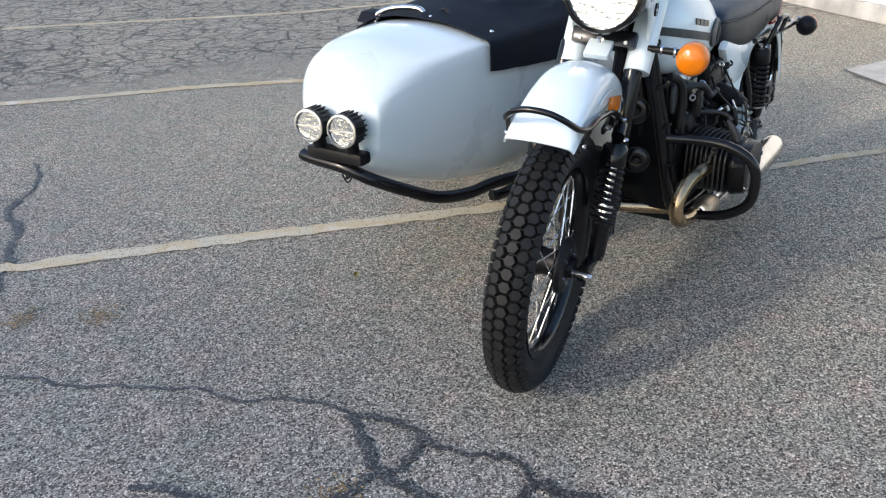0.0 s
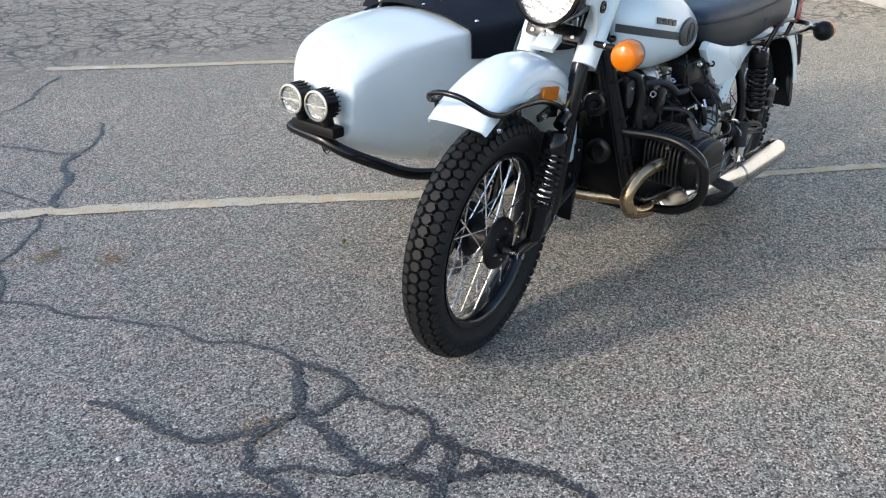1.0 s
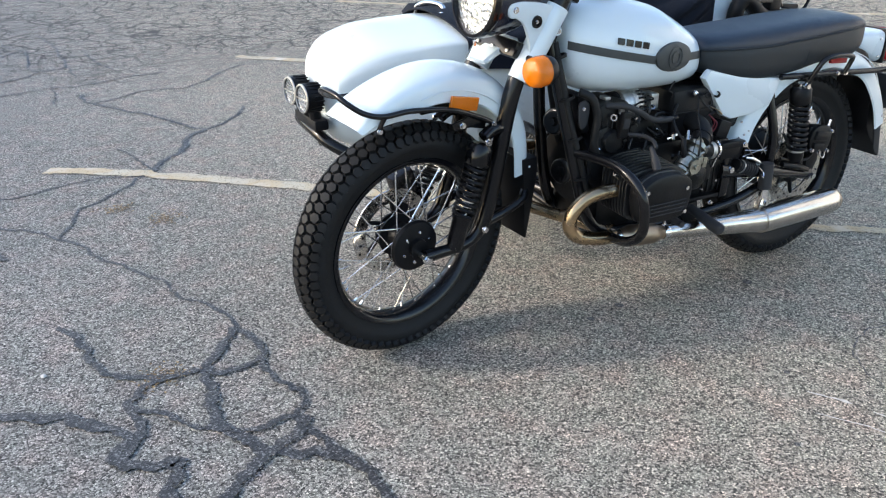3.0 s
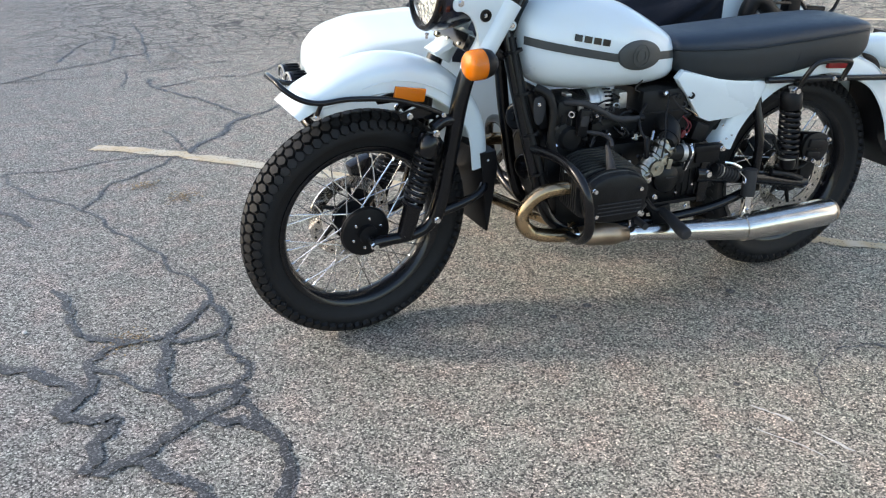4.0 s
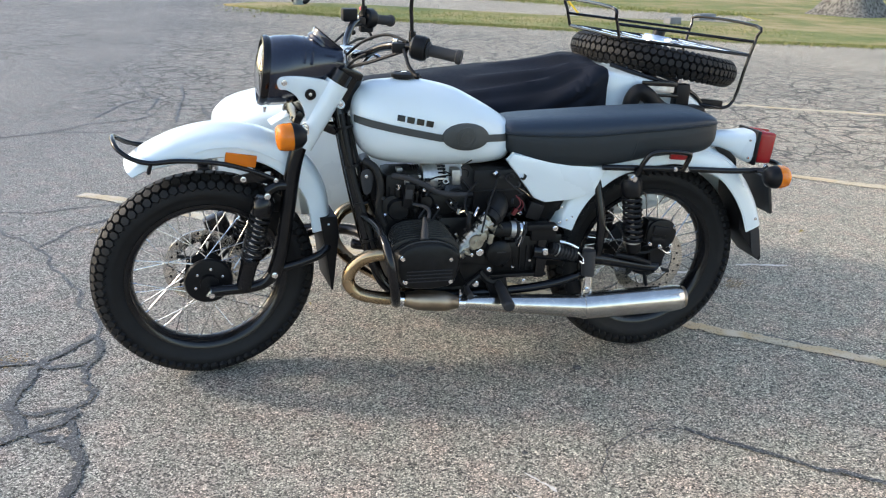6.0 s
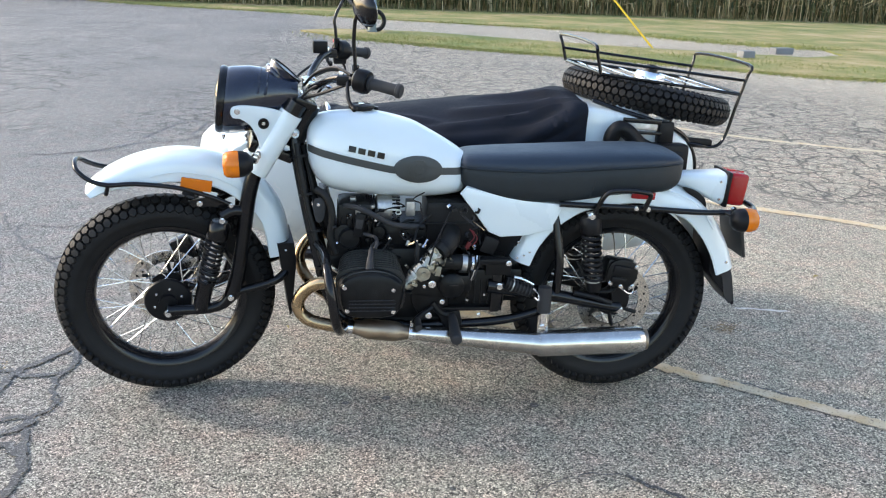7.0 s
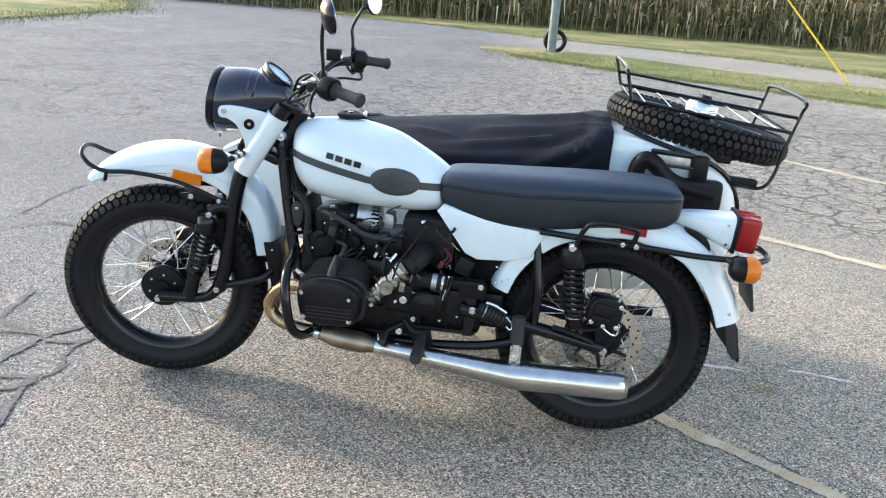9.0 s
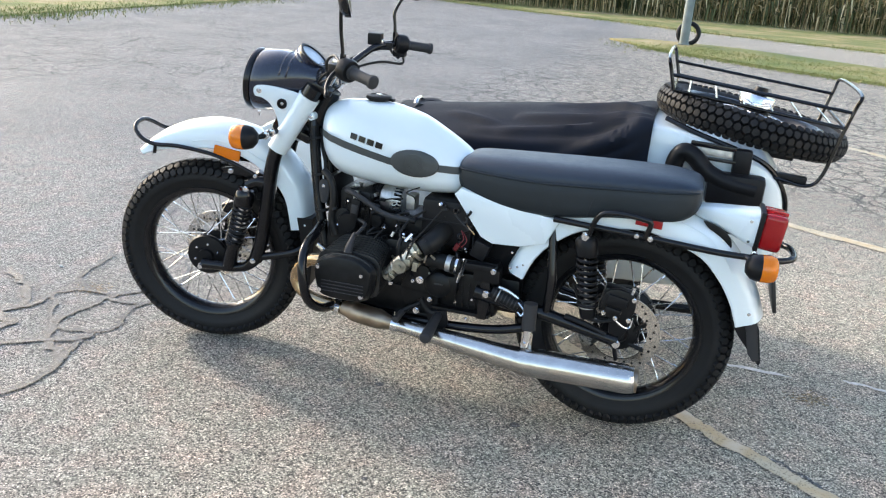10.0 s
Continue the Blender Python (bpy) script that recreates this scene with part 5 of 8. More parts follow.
# --- handlebar ---
BAR = [(0.689, 0.377, 1.090), (0.612, 0.328, 1.103), (0.563, 0.288, 1.108), (0.515, 0.22, 1.098), (0.475, 0.13, 1.062), (0.462, 0.06, 1.046), (0.46, 0.0, 1.044)]
bar = part("handlebar", tube([(x, -y, z) for x, y, z in BAR] + [(x, y, z) for x, y, z in reversed(BAR[:-1])], 0.0115, 12), BLACK, bike, "black handlebar with rubber grips", ST_BAR)
for s in (-1, 1):
    a, b = Vector((0.689, s * 0.377, 1.090)), Vector((0.608, s * 0.3255, 1.1037))
    d = (a - b).normalized()
    q = Matrix.Translation(b) @ d.to_track_quat("Y", "Z").to_matrix().to_4x4()
    part("grip", lathe([(0.0, 0.0), (0.022, 0.0), (0.022, 0.006), (0.0165, 0.009), (0.0165, 0.083), (0.0205, 0.086), (0.0205, 0.095), (0.016, 0.099), (0.0, 0.099)], 20, q), GRIP, bar, "dark rubber grip")
    part("switch_housing", lathe([(0.0, -0.045), (0.026, -0.045), (0.033, -0.038), (0.035, -0.012), (0.031, -0.002), (0.0, -0.002)], 20, q), SATIN, bar)
    lever = [(0.55, s * 0.295, 1.100), (0.545, s * 0.335, 1.085), (0.545, s * 0.370, 1.065), (0.553, s * 0.393, 1.051), (0.558, s * 0.403, 1.047)]
    part("lever", tube(lever, 0.0055, 8), SATIN, bar)
    part("lever_ball", lathe([(0.0, -0.009), (0.006, -0.006), (0.009, 0.0), (0.006, 0.006), (0.0, 0.009)], 12, Matrix.Translation(lever[-1])), SATIN, bar)
    part("lever_perch", block((0.545, s * 0.272, 1.102), (0.045, 0.035, 0.028), 0.006, Matrix.Rotation(radians(s * 20), 4, "Z")), SATIN, bar, "black lever perch")
    part("perch_clamp", block((0.535, s * 0.255, 1.108), (0.016, 0.02, 0.036), 0.004), CHROME, bar)
    part("bar_clamp", block((0.46, s * 0.045, 1.035), (0.045, 0.03, 0.05), 0.006), CHROME, bar)
    # mirror
    lean = 0.022 if s > 0 else 0.0
    stem = [(0.572, s * 0.298, 1.125), (0.569, s * 0.300, 1.175), (0.566, s * 0.303, 1.215), (0.568 + lean, s * 0.312, 1.265), (0.574 + 1.6 * lean, s * 0.322, 1.295)]
    mirror = part("mirror", tube(stem, 0.0055, 10), BLACK, bike, "black round-backed mirror on a bent stem", ST_BAR)
    q = Matrix.Translation((0.590 + 1.6 * lean, s * 0.342, 1.306)) @ Matrix.Rotation(radians(s * -16), 4, "Z") @ Matrix.Rotation(radians(-10), 4, "Y") @ Matrix.Rotation(radians(-90), 4, "Z")
    q = q @ Matrix.Diagonal((1.35, 1.0, 1.0, 1))
    part("mirror_shell", lathe([(0.0, -0.022), (0.030, -0.018), (0.046, -0.006), (0.050, 0.006), (0.047, 0.010), (0.0, 0.010)], 28, q), BLACK, mirror)
    part("mirror_glass", lathe([(0.0, 0.0105), (0.045, 0.0105), (0.045, 0.012), (0.0, 0.012)], 28, q), CHROME, mirror, "mirror glass")
    part("stem_nut", rod((0.572, s * 0.298, 1.115), (0.572, s * 0.298, 1.150), 0.010, 6), BLACK, mirror)
part("switch_box", block((0.585, 0.325, 1.085), (0.045, 0.04, 0.05), 0.006), SATIN, bar)
part("kill_switch", block((0.575, 0.315, 1.135), (0.03, 0.022, 0.012), 0.004, Matrix.Rotation(radians(25), 4, "Y")), REDBTN, bar, "red switch")
part("fluid_reservoir", block((0.512, 0.255, 1.126), (0.050, 0.042, 0.042), 0.006), SATIN, bar, "black brake fluid reservoir")
for pts, r in (([(0.44, -0.06, 1.05), (0.47, -0.14, 1.10), (0.52, -0.22, 1.13), (0.56, -0.29, 1.12)], 0.0045), ([(0.55, -0.27, 1.09), (0.485, -0.19, 1.05), (0.43, -0.10, 1.01), (0.415, -0.05, 0.93)], 0.005),
               ([(0.59, 0.33, 1.07), (0.60, 0.30, 1.04), (0.53, 0.22, 1.05), (0.45, 0.10, 1.02), (0.42, 0.04, 0.92)], 0.0045), ([(0.57, 0.28, 1.10), (0.50, 0.20, 1.085), (0.43, 0.12, 1.05), (0.40, 0.06, 1.01)], 0.004),
               ([(0.56, -0.28, 1.10), (0.49, -0.17, 1.075), (0.43, -0.11, 1.02), (0.41, -0.06, 0.90)], 0.004)):
    part("cable", tube(pts, r, 7), CABLE, bar)
part("bar_cable_clip", tube([(0.47, -0.11, 1.02), (0.50, -0.13, 1.06), (0.52, -0.15, 1.05)], 0.006, 8), CHROME, bar)
S("steering_damper_knob", lathe([(0.0, 0.0), (0.022, 0.0), (0.024, -0.012), (0.018, -0.03), (0.0, -0.032)], 20, pose(0.455, 0, 1.02, 90)), CHROME)

# --- tank ---
TANK = [(0.440, 0.840, 0.905, 0.020), (0.447, 0.800, 0.930, 0.062), (0.468, 0.758, 0.951, 0.090), (0.505, 0.728, 0.963, 0.111), (0.56, 0.714, 0.968, 0.125), (0.63, 0.706, 0.970, 0.130), (0.70, 0.702, 0.959, 0.129), (0.77, 0.700, 0.940, 0.124),
        (0.83, 0.700, 0.910, 0.114), (0.885, 0.704, 0.879, 0.100), (0.925, 0.712, 0.853, 0.085), (0.946, 0.728, 0.835, 0.062), (0.956, 0.755, 0.812, 0.030)]
TC = curve_points([(x, w, 0) for x, _, _, w in TANK], 4)
TZ = curve_points([(x, lo, hi) for x, lo, hi, _ in TANK], 4)


def tank_ring(i, grow=0.0, n=40):
    x, w, lo, hi = TC[i].x, TC[i].y, TZ[i].y, TZ[i].z
    out = []
    for k in range(n):
        a = 2 * math.pi * k / n
        c, s = math.cos(a), math.sin(a)
        p = 2.7 if s < 0 else 2.15
        out.append((x, 0.014 + (w + grow) * math.copysign(abs(c) ** (2 / p), c), (lo + hi) / 2 + ((hi - lo) / 2 + grow) * math.copysign(abs(s) ** (2 / p), s)))
    return out


def tank_y(x, z):
    """The half width of the tank at a place."""
    i = min(range(len(TC)), key=lambda k: abs(TC[k].x - x))
    w, lo, hi = TC[i].y, TZ[i].y, TZ[i].z
    if i + 1 < len(TC) and TC[i].x < x:
        f = (x - TC[i].x) / (TC[i + 1].x - TC[i].x)
        w, lo, hi = w + (TC[i + 1].y - w) * f, lo + (TZ[i + 1].y - lo) * f, hi + (TZ[i + 1].z - hi) * f
    s = (z - (lo + hi) / 2) / ((hi - lo) / 2)
    p = 2.7 if s < 0 else 2.15
    return w * max(0.0, 1 - abs(s) ** p) ** (1 / p)


tank = P("fuel_tank", loft([tank_ring(i) for i in range(len(TC))]), WHITE, "white teardrop fuel tank with a dark stripe and oval badge")


def stripe_z(x):
    return 0.862 - 0.056 * min(1, (x - 0.44) / 0.265) if x < 0.705 else 0.806 - 0.012 * (x - 0.705) / 0.23


for s in (-1, 1):
    xs = [0.447 + 0.507 * k / 48 for k in range(49)]
    bm = bmesh.new()
    rows = []
    for x in xs:
        z = stripe_z(x)
        row = []
        for dz in (0.0115, 0.006, 0.0, -0.006, -0.0115):
            row.append(bm.verts.new((x, 0.014 + s * (tank_y(x, z + dz) + 0.0022), z + dz)))
        rows.append(row)
    for a, b in zip(rows, rows[1:]):
        for k in range(4):
            bm.faces.new((a[k], a[k + 1], b[k + 1], b[k]))
    part("tank_stripe", bm, BADGE, tank, "dark grey stripe along the tank")
    bm = bmesh.new()
    rings = []
    for f, h in ((1.0, 0.0), (0.97, 0.007), (0.86, 0.009), (0.5, 0.0095), (0.05, 0.0095)):
        ring = []
        for k in range(36):
            a = 2 * math.pi * k / 36
            x, z = 0.786 + 0.077 * f * math.cos(a), 0.806 + 0.043 * f * math.sin(a) - 0.05 * 0.077 * f * math.cos(a)
            ring.append((x, 0.014 + s * (tank_y(x, z) + h), z))
        rings.append(ring)
    badge = part("tank_badge", loft(rings), BADGE, tank, "oval dark rubber badge pad")
    bm = bmesh.new()
    for r0, r1 in ((0.52, 0.46), (0.30, 0.24)):
        rows = []
        for k in range(28):
            a = 2 * math.pi * k / 28
            row = []
            for f, h in ((r0, 0.009), (r0, 0.0115), (r1, 0.0115), (r1, 0.009)):
                x, z = 0.786 + 0.058 * f * math.cos(a), 0.806 + 0.062 * f * math.sin(a)
                row.append((x, 0.014 + s * (tank_y(x, z) + h), z))
            rows.append(row)
        loft(rows, bm, False, True)
    part("badge_relief", bm, BADGE, badge)
    # four plain bars in place of the maker's name
    for k in range(4):
        x0 = 0.578 + 0.029 * k
        bm = bmesh.new()
        cs = []
        for h in (0.0, 0.003):
            for u, v in ((0, 0), (0.022, 0), (0.025, 0.018), (0.003, 0.018)):
                x, z = x0 + u - 0.008, 0.862 - 0.006 * k + v - 0.2 * u
                cs.append(bm.verts.new((x, 0.014 + s * (tank_y(x, z) + h), z)))
        for f in ((0, 1, 2, 3), (4, 5, 6, 7), (0, 1, 5, 4), (1, 2, 6, 5), (2, 3, 7, 6), (3, 0, 4, 7)):
            bm.faces.new([cs[i] for i in f])
        part("name_bar", bm, BLACK, tank, smooth=0)
cap = part("filler_cap", lathe([(0.0, -0.020), (0.034, -0.020), (0.034, -0.004), (0.041, -0.001), (0.0425, 0.004), (0.040, 0.010), (0.030, 0.013), (0.026, 0.010), (0.0, 0.011)], 32, Matrix.Translation((0.612, 0.020, 0.974)) @ Matrix.Rotation(radians(90), 4, "X")), SATIN, tank, "black round filler cap")
part("cap_hinge", block((0.654, 0.020, 0.975), (0.022, 0.022, 0.010), 0.003, Matrix.Rotation(radians(12), 4, "Y")), SATIN, cap)
part("cap_lock", lathe([(0.0, 0.010), (0.010, 0.010), (0.010, 0.0145), (0.0, 0.0145)], 16, Matrix.Translation((0.612, 0.020, 0.974)) @ Matrix.Rotation(radians(90), 4, "X")), CHROME, cap)
P("tank_mount", rod((0.408, -0.056, 0.902), (0.408, 0.056, 0.902), 0.013, 18), WHITE, "white tank lug")
bolt("tank_bolt", (0.408, -0.056, 0.902), 0.008, bike, h=0.008)

# --- seat ---
SEAT = [(0.920, 0.775, 0.815, 0.070), (0.930, 0.752, 0.836, 0.098), (0.965, 0.728, 0.847, 0.114), (1.06, 0.710, 0.853, 0.127), (1.18, 0.700, 0.858, 0.134), (1.30, 0.708, 0.863, 0.137), (1.42, 0.726, 0.867, 0.137), (1.54, 0.732, 0.867, 0.134), (1.60, 0.740, 0.862, 0.125),
        (1.638, 0.762, 0.852, 0.110), (1.654, 0.79, 0.838, 0.082)]
SW = curve_points([(x, w, 0) for x, _, _, w in SEAT], 4)
SZ = curve_points([(x, lo, hi) for x, lo, hi, _ in SEAT], 4)


def piping_z(x):
    return 0.808 - 0.006 * math.sin((x - 0.9) / 0.2) if x < 1.2 else 0.803 + 0.026 * (x - 1.2) / 0.43


rings = []
for w, z in zip(SW, SZ):
    zp = min(max(piping_z(w.x), z.y + 0.02), z.z - 0.01)
    half = [(0.80, z.y), (0.93, z.y + 0.004), (0.985, z.y + 0.014), (1.0, z.y + 0.4 * (zp - z.y)), (1.0, z.y + 0.7 * (zp - z.y)), (0.985, zp - 0.006), (0.965, zp), (0.972, zp + 0.005)]
    for k in range(1, 9):
        a = radians(90 * k / 8)
        half.append((0.972 * math.cos(a) ** 0.55 if k < 8 else 0.0, zp + 0.005 + (z.z - zp - 0.005) * math.sin(a) ** 0.9))
    left = [(w.x, 0.015 - w.y * f, h) for f, h in half]
    right = [(w.x, 0.015 + w.y * f, h) for f, h in half[:-1]]
    rings.append(left + right[::-1])
seat = P("seat", loft(rings), VINYL, "long black vinyl bench seat with piped edge", smooth=50)
seat.data.materials.append(VINYL_SIDE)
for f in seat.data.polygons:
    if f.center.z < piping_z(f.center.x):
        f.material_index = 1
for s in (-1, 1):
    pts = [(w.x, 0.015 + s * w.y * 0.985, min(max(piping_z(w.x), z.y + 0.02), z.z - 0.01)) for w, z in list(zip(SW, SZ))[1:-1:3]]
    part("piping", tube(pts, 0.0035, 6, 3), VINYL_SIDE, seat)
    seam = [(1.335 + 0.02 * k / 6, 0.015 + s * (0.1378 - 0.0012 * abs(k - 3)), 0.722 + 0.080 * k / 6) for k in range(7)]
    part("seat_seam", tube(seam, 0.0016, 6, 1), VINYL_SIDE, seat)

# --- side panel, rear fender, tail ---
PANEL = [(0.921, 0.727), (0.942, 0.752), (1.00, 0.737), (1.075, 0.718), (1.165, 0.706), (1.250, 0.698), (1.258, 0.688), (1.222, 0.612), (1.145, 0.590), (1.055, 0.585), (1.016, 0.602)]
for s in (-1, 1):
    P("side_panel", slab(PANEL, 0.005 + s * 0.085, 0.005 + s * 0.115, 0.012), WHITE, "white triangular side panel")
rf = P("rear_fender", arch([(AX_R.x + r * math.cos(radians(a)), AX_R.z + r * math.sin(radians(a)) * (0.97 if a > 60 else 1.0)) for a, r in ((156, 0.412), (144, 0.428), (130, 0.442), (112, 0.452), (88, 0.455), (72, 0.452), (56, 0.446), (42, 0.440), (30, 0.435), (22, 0.432), (18, 0.432))], 0.098, [0.062, 0.066, 0.072, 0.078, 0.080, 0.080, 0.080, 0.080, 0.080, 0.080, 0.080]), WHITE, "white rear fender")
for x, z in ((1.118, 0.512), (1.140, 0.520), (1.120, 0.565), (1.158, 0.530)):
    bolt("fender_rivet", (x, -0.094, z), 0.0045, rf, h=0.003)
bolt("fender_rivet", (1.838, -0.092, 0.492), 0.006, rf, h=0.004)
part("fender_bead", tube([(1.60, -0.0985, 0.745), (1.68, -0.0985, 0.712), (1.735, -0.0985, 0.665), (1.772, -0.0985, 0.61)], 0.0018, 6), WHITE, rf)
P("rear_mudflap", slab([(1.775, 0.62), (1.790, 0.62), (1.800, 0.57), (1.842, 0.505), (1.878, 0.44), (1.900, 0.335), (1.894, 0.325), (1.855, 0.372), (1.822, 0.41), (1.795, 0.45)], -0.070, 0.078, 0.003), SATIN, "black rubber rear mudflap")
P("flap_guard", slab([(1.805, 0.515), (1.848, 0.520), (1.868, 0.46), (1.893, 0.345), (1.878, 0.335), (1.858, 0.36), (1.842, 0.43)], -0.074, -0.066, 0.002), GRIP, "grey rubber flap under the fender")
P("plate_bracket", block((1.895, 0.01, 0.565), (0.012, 0.17, 0.13), 0.004, Matrix.Rotation(radians(-12), 4, "Y")), PLATE, "black number plate bracket")
rings = []
for x, hw, z0, z1 in ((1.635, 0.020, 0.752, 0.772), (1.65, 0.032, 0.744, 0.778), (1.70, 0.044, 0.728, 0.782), (1.75, 0.050, 0.706, 0.784), (1.79, 0.054, 0.686, 0.786), (1.815, 0.057, 0.676, 0.788), (1.822, 0.057, 0.675, 0.788)):
    ring = []
    for k in range(24):
        t = 2 * math.pi * k / 24
        cc, ss = math.cos(t), math.sin(t)
        ring.append((x, 0.005 + hw * math.copysign(abs(cc) ** 0.5, cc), (z0 + z1) / 2 + (z1 - z0) / 2 * math.copysign(abs(ss) ** 0.5, ss)))
    rings.append(ring)
tail = P("tail_housing", loft(rings), WHITE, "white tail lamp housing", smooth=50)
part("tail_lens", block((1.862, 0.005, 0.732), (0.066, 0.118, 0.108), 0.014, Matrix.Rotation(radians(6), 4, "Y"), seg=3), RED, tail, "red tail lamp lens")
part("tail_gasket", block((1.826, 0.005, 0.733), (0.014, 0.124, 0.118), 0.004, Matrix.Rotation(radians(4), 4, "Y")), SATIN, tail)
part("lens_bar", block((1.866, 0.005, 0.733), (0.062, 0.006, 0.111), 0.002, Matrix.Rotation(radians(6), 4, "Y")), RED, tail)
part("tail_bracket", slab(smooth_poly([(1.668, 0.742), (1.72, 0.728), (1.752, 0.70), (1.758, 0.672), (1.742, 0.668), (1.712, 0.70)], 3), -0.054, -0.046, 0.002), SATIN, tail)
for dz in (0.70, 0.76):
    bolt("tail_screw", (1.800, -0.050, dz), 0.005, tail, h=0.004)
for s in (-1, 1):
    rail = P("side_rail", tube([(1.24, s * 0.118, 0.700), (1.38, s * 0.122, 0.694), (1.55, s * 0.125, 0.686), (1.70, s * 0.125, 0.676), (1.80, s * 0.122, 0.674)], 0.0095, 10), BLACK, "black tubular rear rail")
    part("grab_handle", tube([(1.352, s * 0.135, 0.672), (1.365, s * 0.150, 0.72), (1.388, s * 0.158, 0.750), (1.44, s * 0.160, 0.756), (1.50, s * 0.158, 0.750), (1.524, s * 0.152, 0.738), (1.512, s * 0.140, 0.69)], 0.008, 10), BLACK, rail)
    part("rail_reflector", block((1.517, s * 0.106, 0.727), (0.078, 0.012, 0.024), 0.003, Matrix.Rotation(radians(4), 4, "Y")), RED, rail, "red side reflector")
    bolt("rail_bolt", (1.488, s * 0.134, 0.690), 0.008, rail, axis=(0, s, 0), h=0.006)
    bolt("rail_bolt", (1.528, s * 0.134, 0.687), 0.009, rail, axis=(0, s, 0), h=0.006)
    if s < 0:
        signal((1.836, s * 0.168, 0.662), (1, s * -0.05, 0.0), [(1.815, s * 0.15, 0.669), (1.795, s * 0.125, 0.675)], bike)
    bolt("signal_nut", (1.815, s * 0.135, 0.690), 0.010, bike, axis=(0, s, 0))
    # rear shock
    lo, hi = Vector((1.378, s * 0.118, 0.410)), Vector((1.342, s * 0.118, 0.672))
    d = (hi - lo).normalized()
    q = Matrix.Translation(lo) @ d.to_track_quat("Y", "Z").to_matrix().to_4x4()
    shock = P("rear_shock", rod(lo, hi, 0.012, 14), CHROME, "black rear shock absorber with a coil spring")
    part("shock_cover", lathe([(0.0, 0.196), (0.031, 0.196), (0.034, 0.201), (0.034, 0.242), (0.026, 0.252), (0.0, 0.252)], 24, q), SATIN, shock)
    part("shock_base", lathe([(0.0, -0.005), (0.022, -0.005), (0.026, 0.012), (0.026, 0.03), (0.0, 0.03)], 24, q), SATIN, shock)
    part("shock_ring", lathe([(0.012, 0.030), (0.029, 0.030), (0.029, 0.036), (0.012, 0.036)], 24, q, closed=True), ALU, shock)
    coil = [q @ Vector((0.030 * math.cos(a), 0.030 + 0.170 * a / (2 * math.pi * 9.5), 0.028 * math.sin(a))) for a in [2 * math.pi * 9.5 * k / 152 for k in range(153)]]
    part("spring", tube(coil, 0.0056, 6, 1), SATIN, shock)
    bolt("shock_nut", (1.342, s * 0.137, 0.665), 0.013, shock, axis=(0, s, 0), h=0.012)
    # frame
    P("frame_downtube", tube([(0.402, s * 0.022, 0.885), (0.418, s * 0.040, 0.79), (0.440, s * 0.060, 0.67), (0.468, s * 0.080, 0.54), (0.503, s * 0.095, 0.40), (0.545, s * 0.104, 0.325), (0.62, s * 0.11, 0.295), (0.75, s * 0.11, 0.285)], 0.018, 12), BLACK, "black tubular frame downtube")
    P("frame_rail", tube([(0.75, s * 0.11, 0.285), (0.95, s * 0.12, 0.293), (1.10, s * 0.125, 0.310), (1.22, s * 0.125, 0.345)], 0.015, 10), BLACK, "black lower frame tube")
    P("frame_post", tube([(1.235, s * 0.075, 0.68), (1.245, s * 0.095, 0.60), (1.255, s * 0.115, 0.50), (1.25, s * 0.118, 0.40)], 0.015, 10), BLACK)
    P("swingarm", tube([(1.02, s * 0.115, 0.425), (1.15, s * 0.118, 0.405), (1.28, s * 0.112, 0.38), (1.40, s * 0.105, 0.352), (1.475, s * 0.102, 0.338)], 0.021, 12, radii=[0.026, 0.024, 0.021, 0.019, 0.022]), BLACK, "black swingarm")
    bolt("rear_axle_nut", (1.474, s * 0.118, 0.334), 0.014, bike, axis=(0, s, 0), h=0.014)
P("top_frame", tube([(0.45, 0, 0.87), (0.60, 0, 0.735), (0.90, 0, 0.72), (1.10, 0, 0.70), (1.25, 0, 0.69)], 0.022, 10), BLACK)
P("steering_head", rod((0.395, 0, 0.855), (0.455, 0, 0.985), 0.032, 20), BLACK)
P("rear_loop", tube([(1.80, -0.122, 0.674), (1.88, -0.10, 0.668), (1.925, -0.06, 0.668), (1.935, 0.0, 0.668), (1.925, 0.06, 0.668), (1.88, 0.10, 0.668), (1.80, 0.122, 0.674)], 0.0095, 10), BLACK, "black tube looped behind the tail lamp")
cal = P("rear_caliper", block((1.462, -0.098, 0.468), (0.105, 0.060, 0.085), 0.016, Matrix.Rotation(radians(10), 4, "Y")), ENGINE, "black rear brake caliper")
part("caliper_half", slab(smooth_poly([(1.412, 0.462), (1.425, 0.505), (1.462, 0.518), (1.505, 0.505), (1.518, 0.470), (1.505, 0.430), (1.47, 0.418), (1.43, 0.428)], 3), -0.138, -0.120, 0.006), ENGINE, cal)
part("caliper_bridge", block((1.462, -0.140, 0.482), (0.062, 0.014, 0.030), 0.005, Matrix.Rotation(radians(10), 4, "Y")), SATIN, cal)
part("caliper_bridge", block((1.452, -0.140, 0.448), (0.050, 0.016, 0.022), 0.005, Matrix.Rotation(radians(10), 4, "Y")), SATIN, cal)
part("bleed_screw", rod((1.50, -0.13, 0.505), (1.507, -0.13, 0.530), 0.005, 8), CHROME, cal)
for x, z in ((1.425, 0.437), (1.502, 0.425), (1.510, 0.492), (1.462, 0.425)):
    bolt("caliper_bolt", (x, -0.138, z), 0.008, cal)
part("caliper_mount", slab([(1.44, 0.42), (1.50, 0.42), (1.50, 0.38), (1.475, 0.33), (1.45, 0.34)], -0.112, -0.098, 0.003), SATIN, cal)
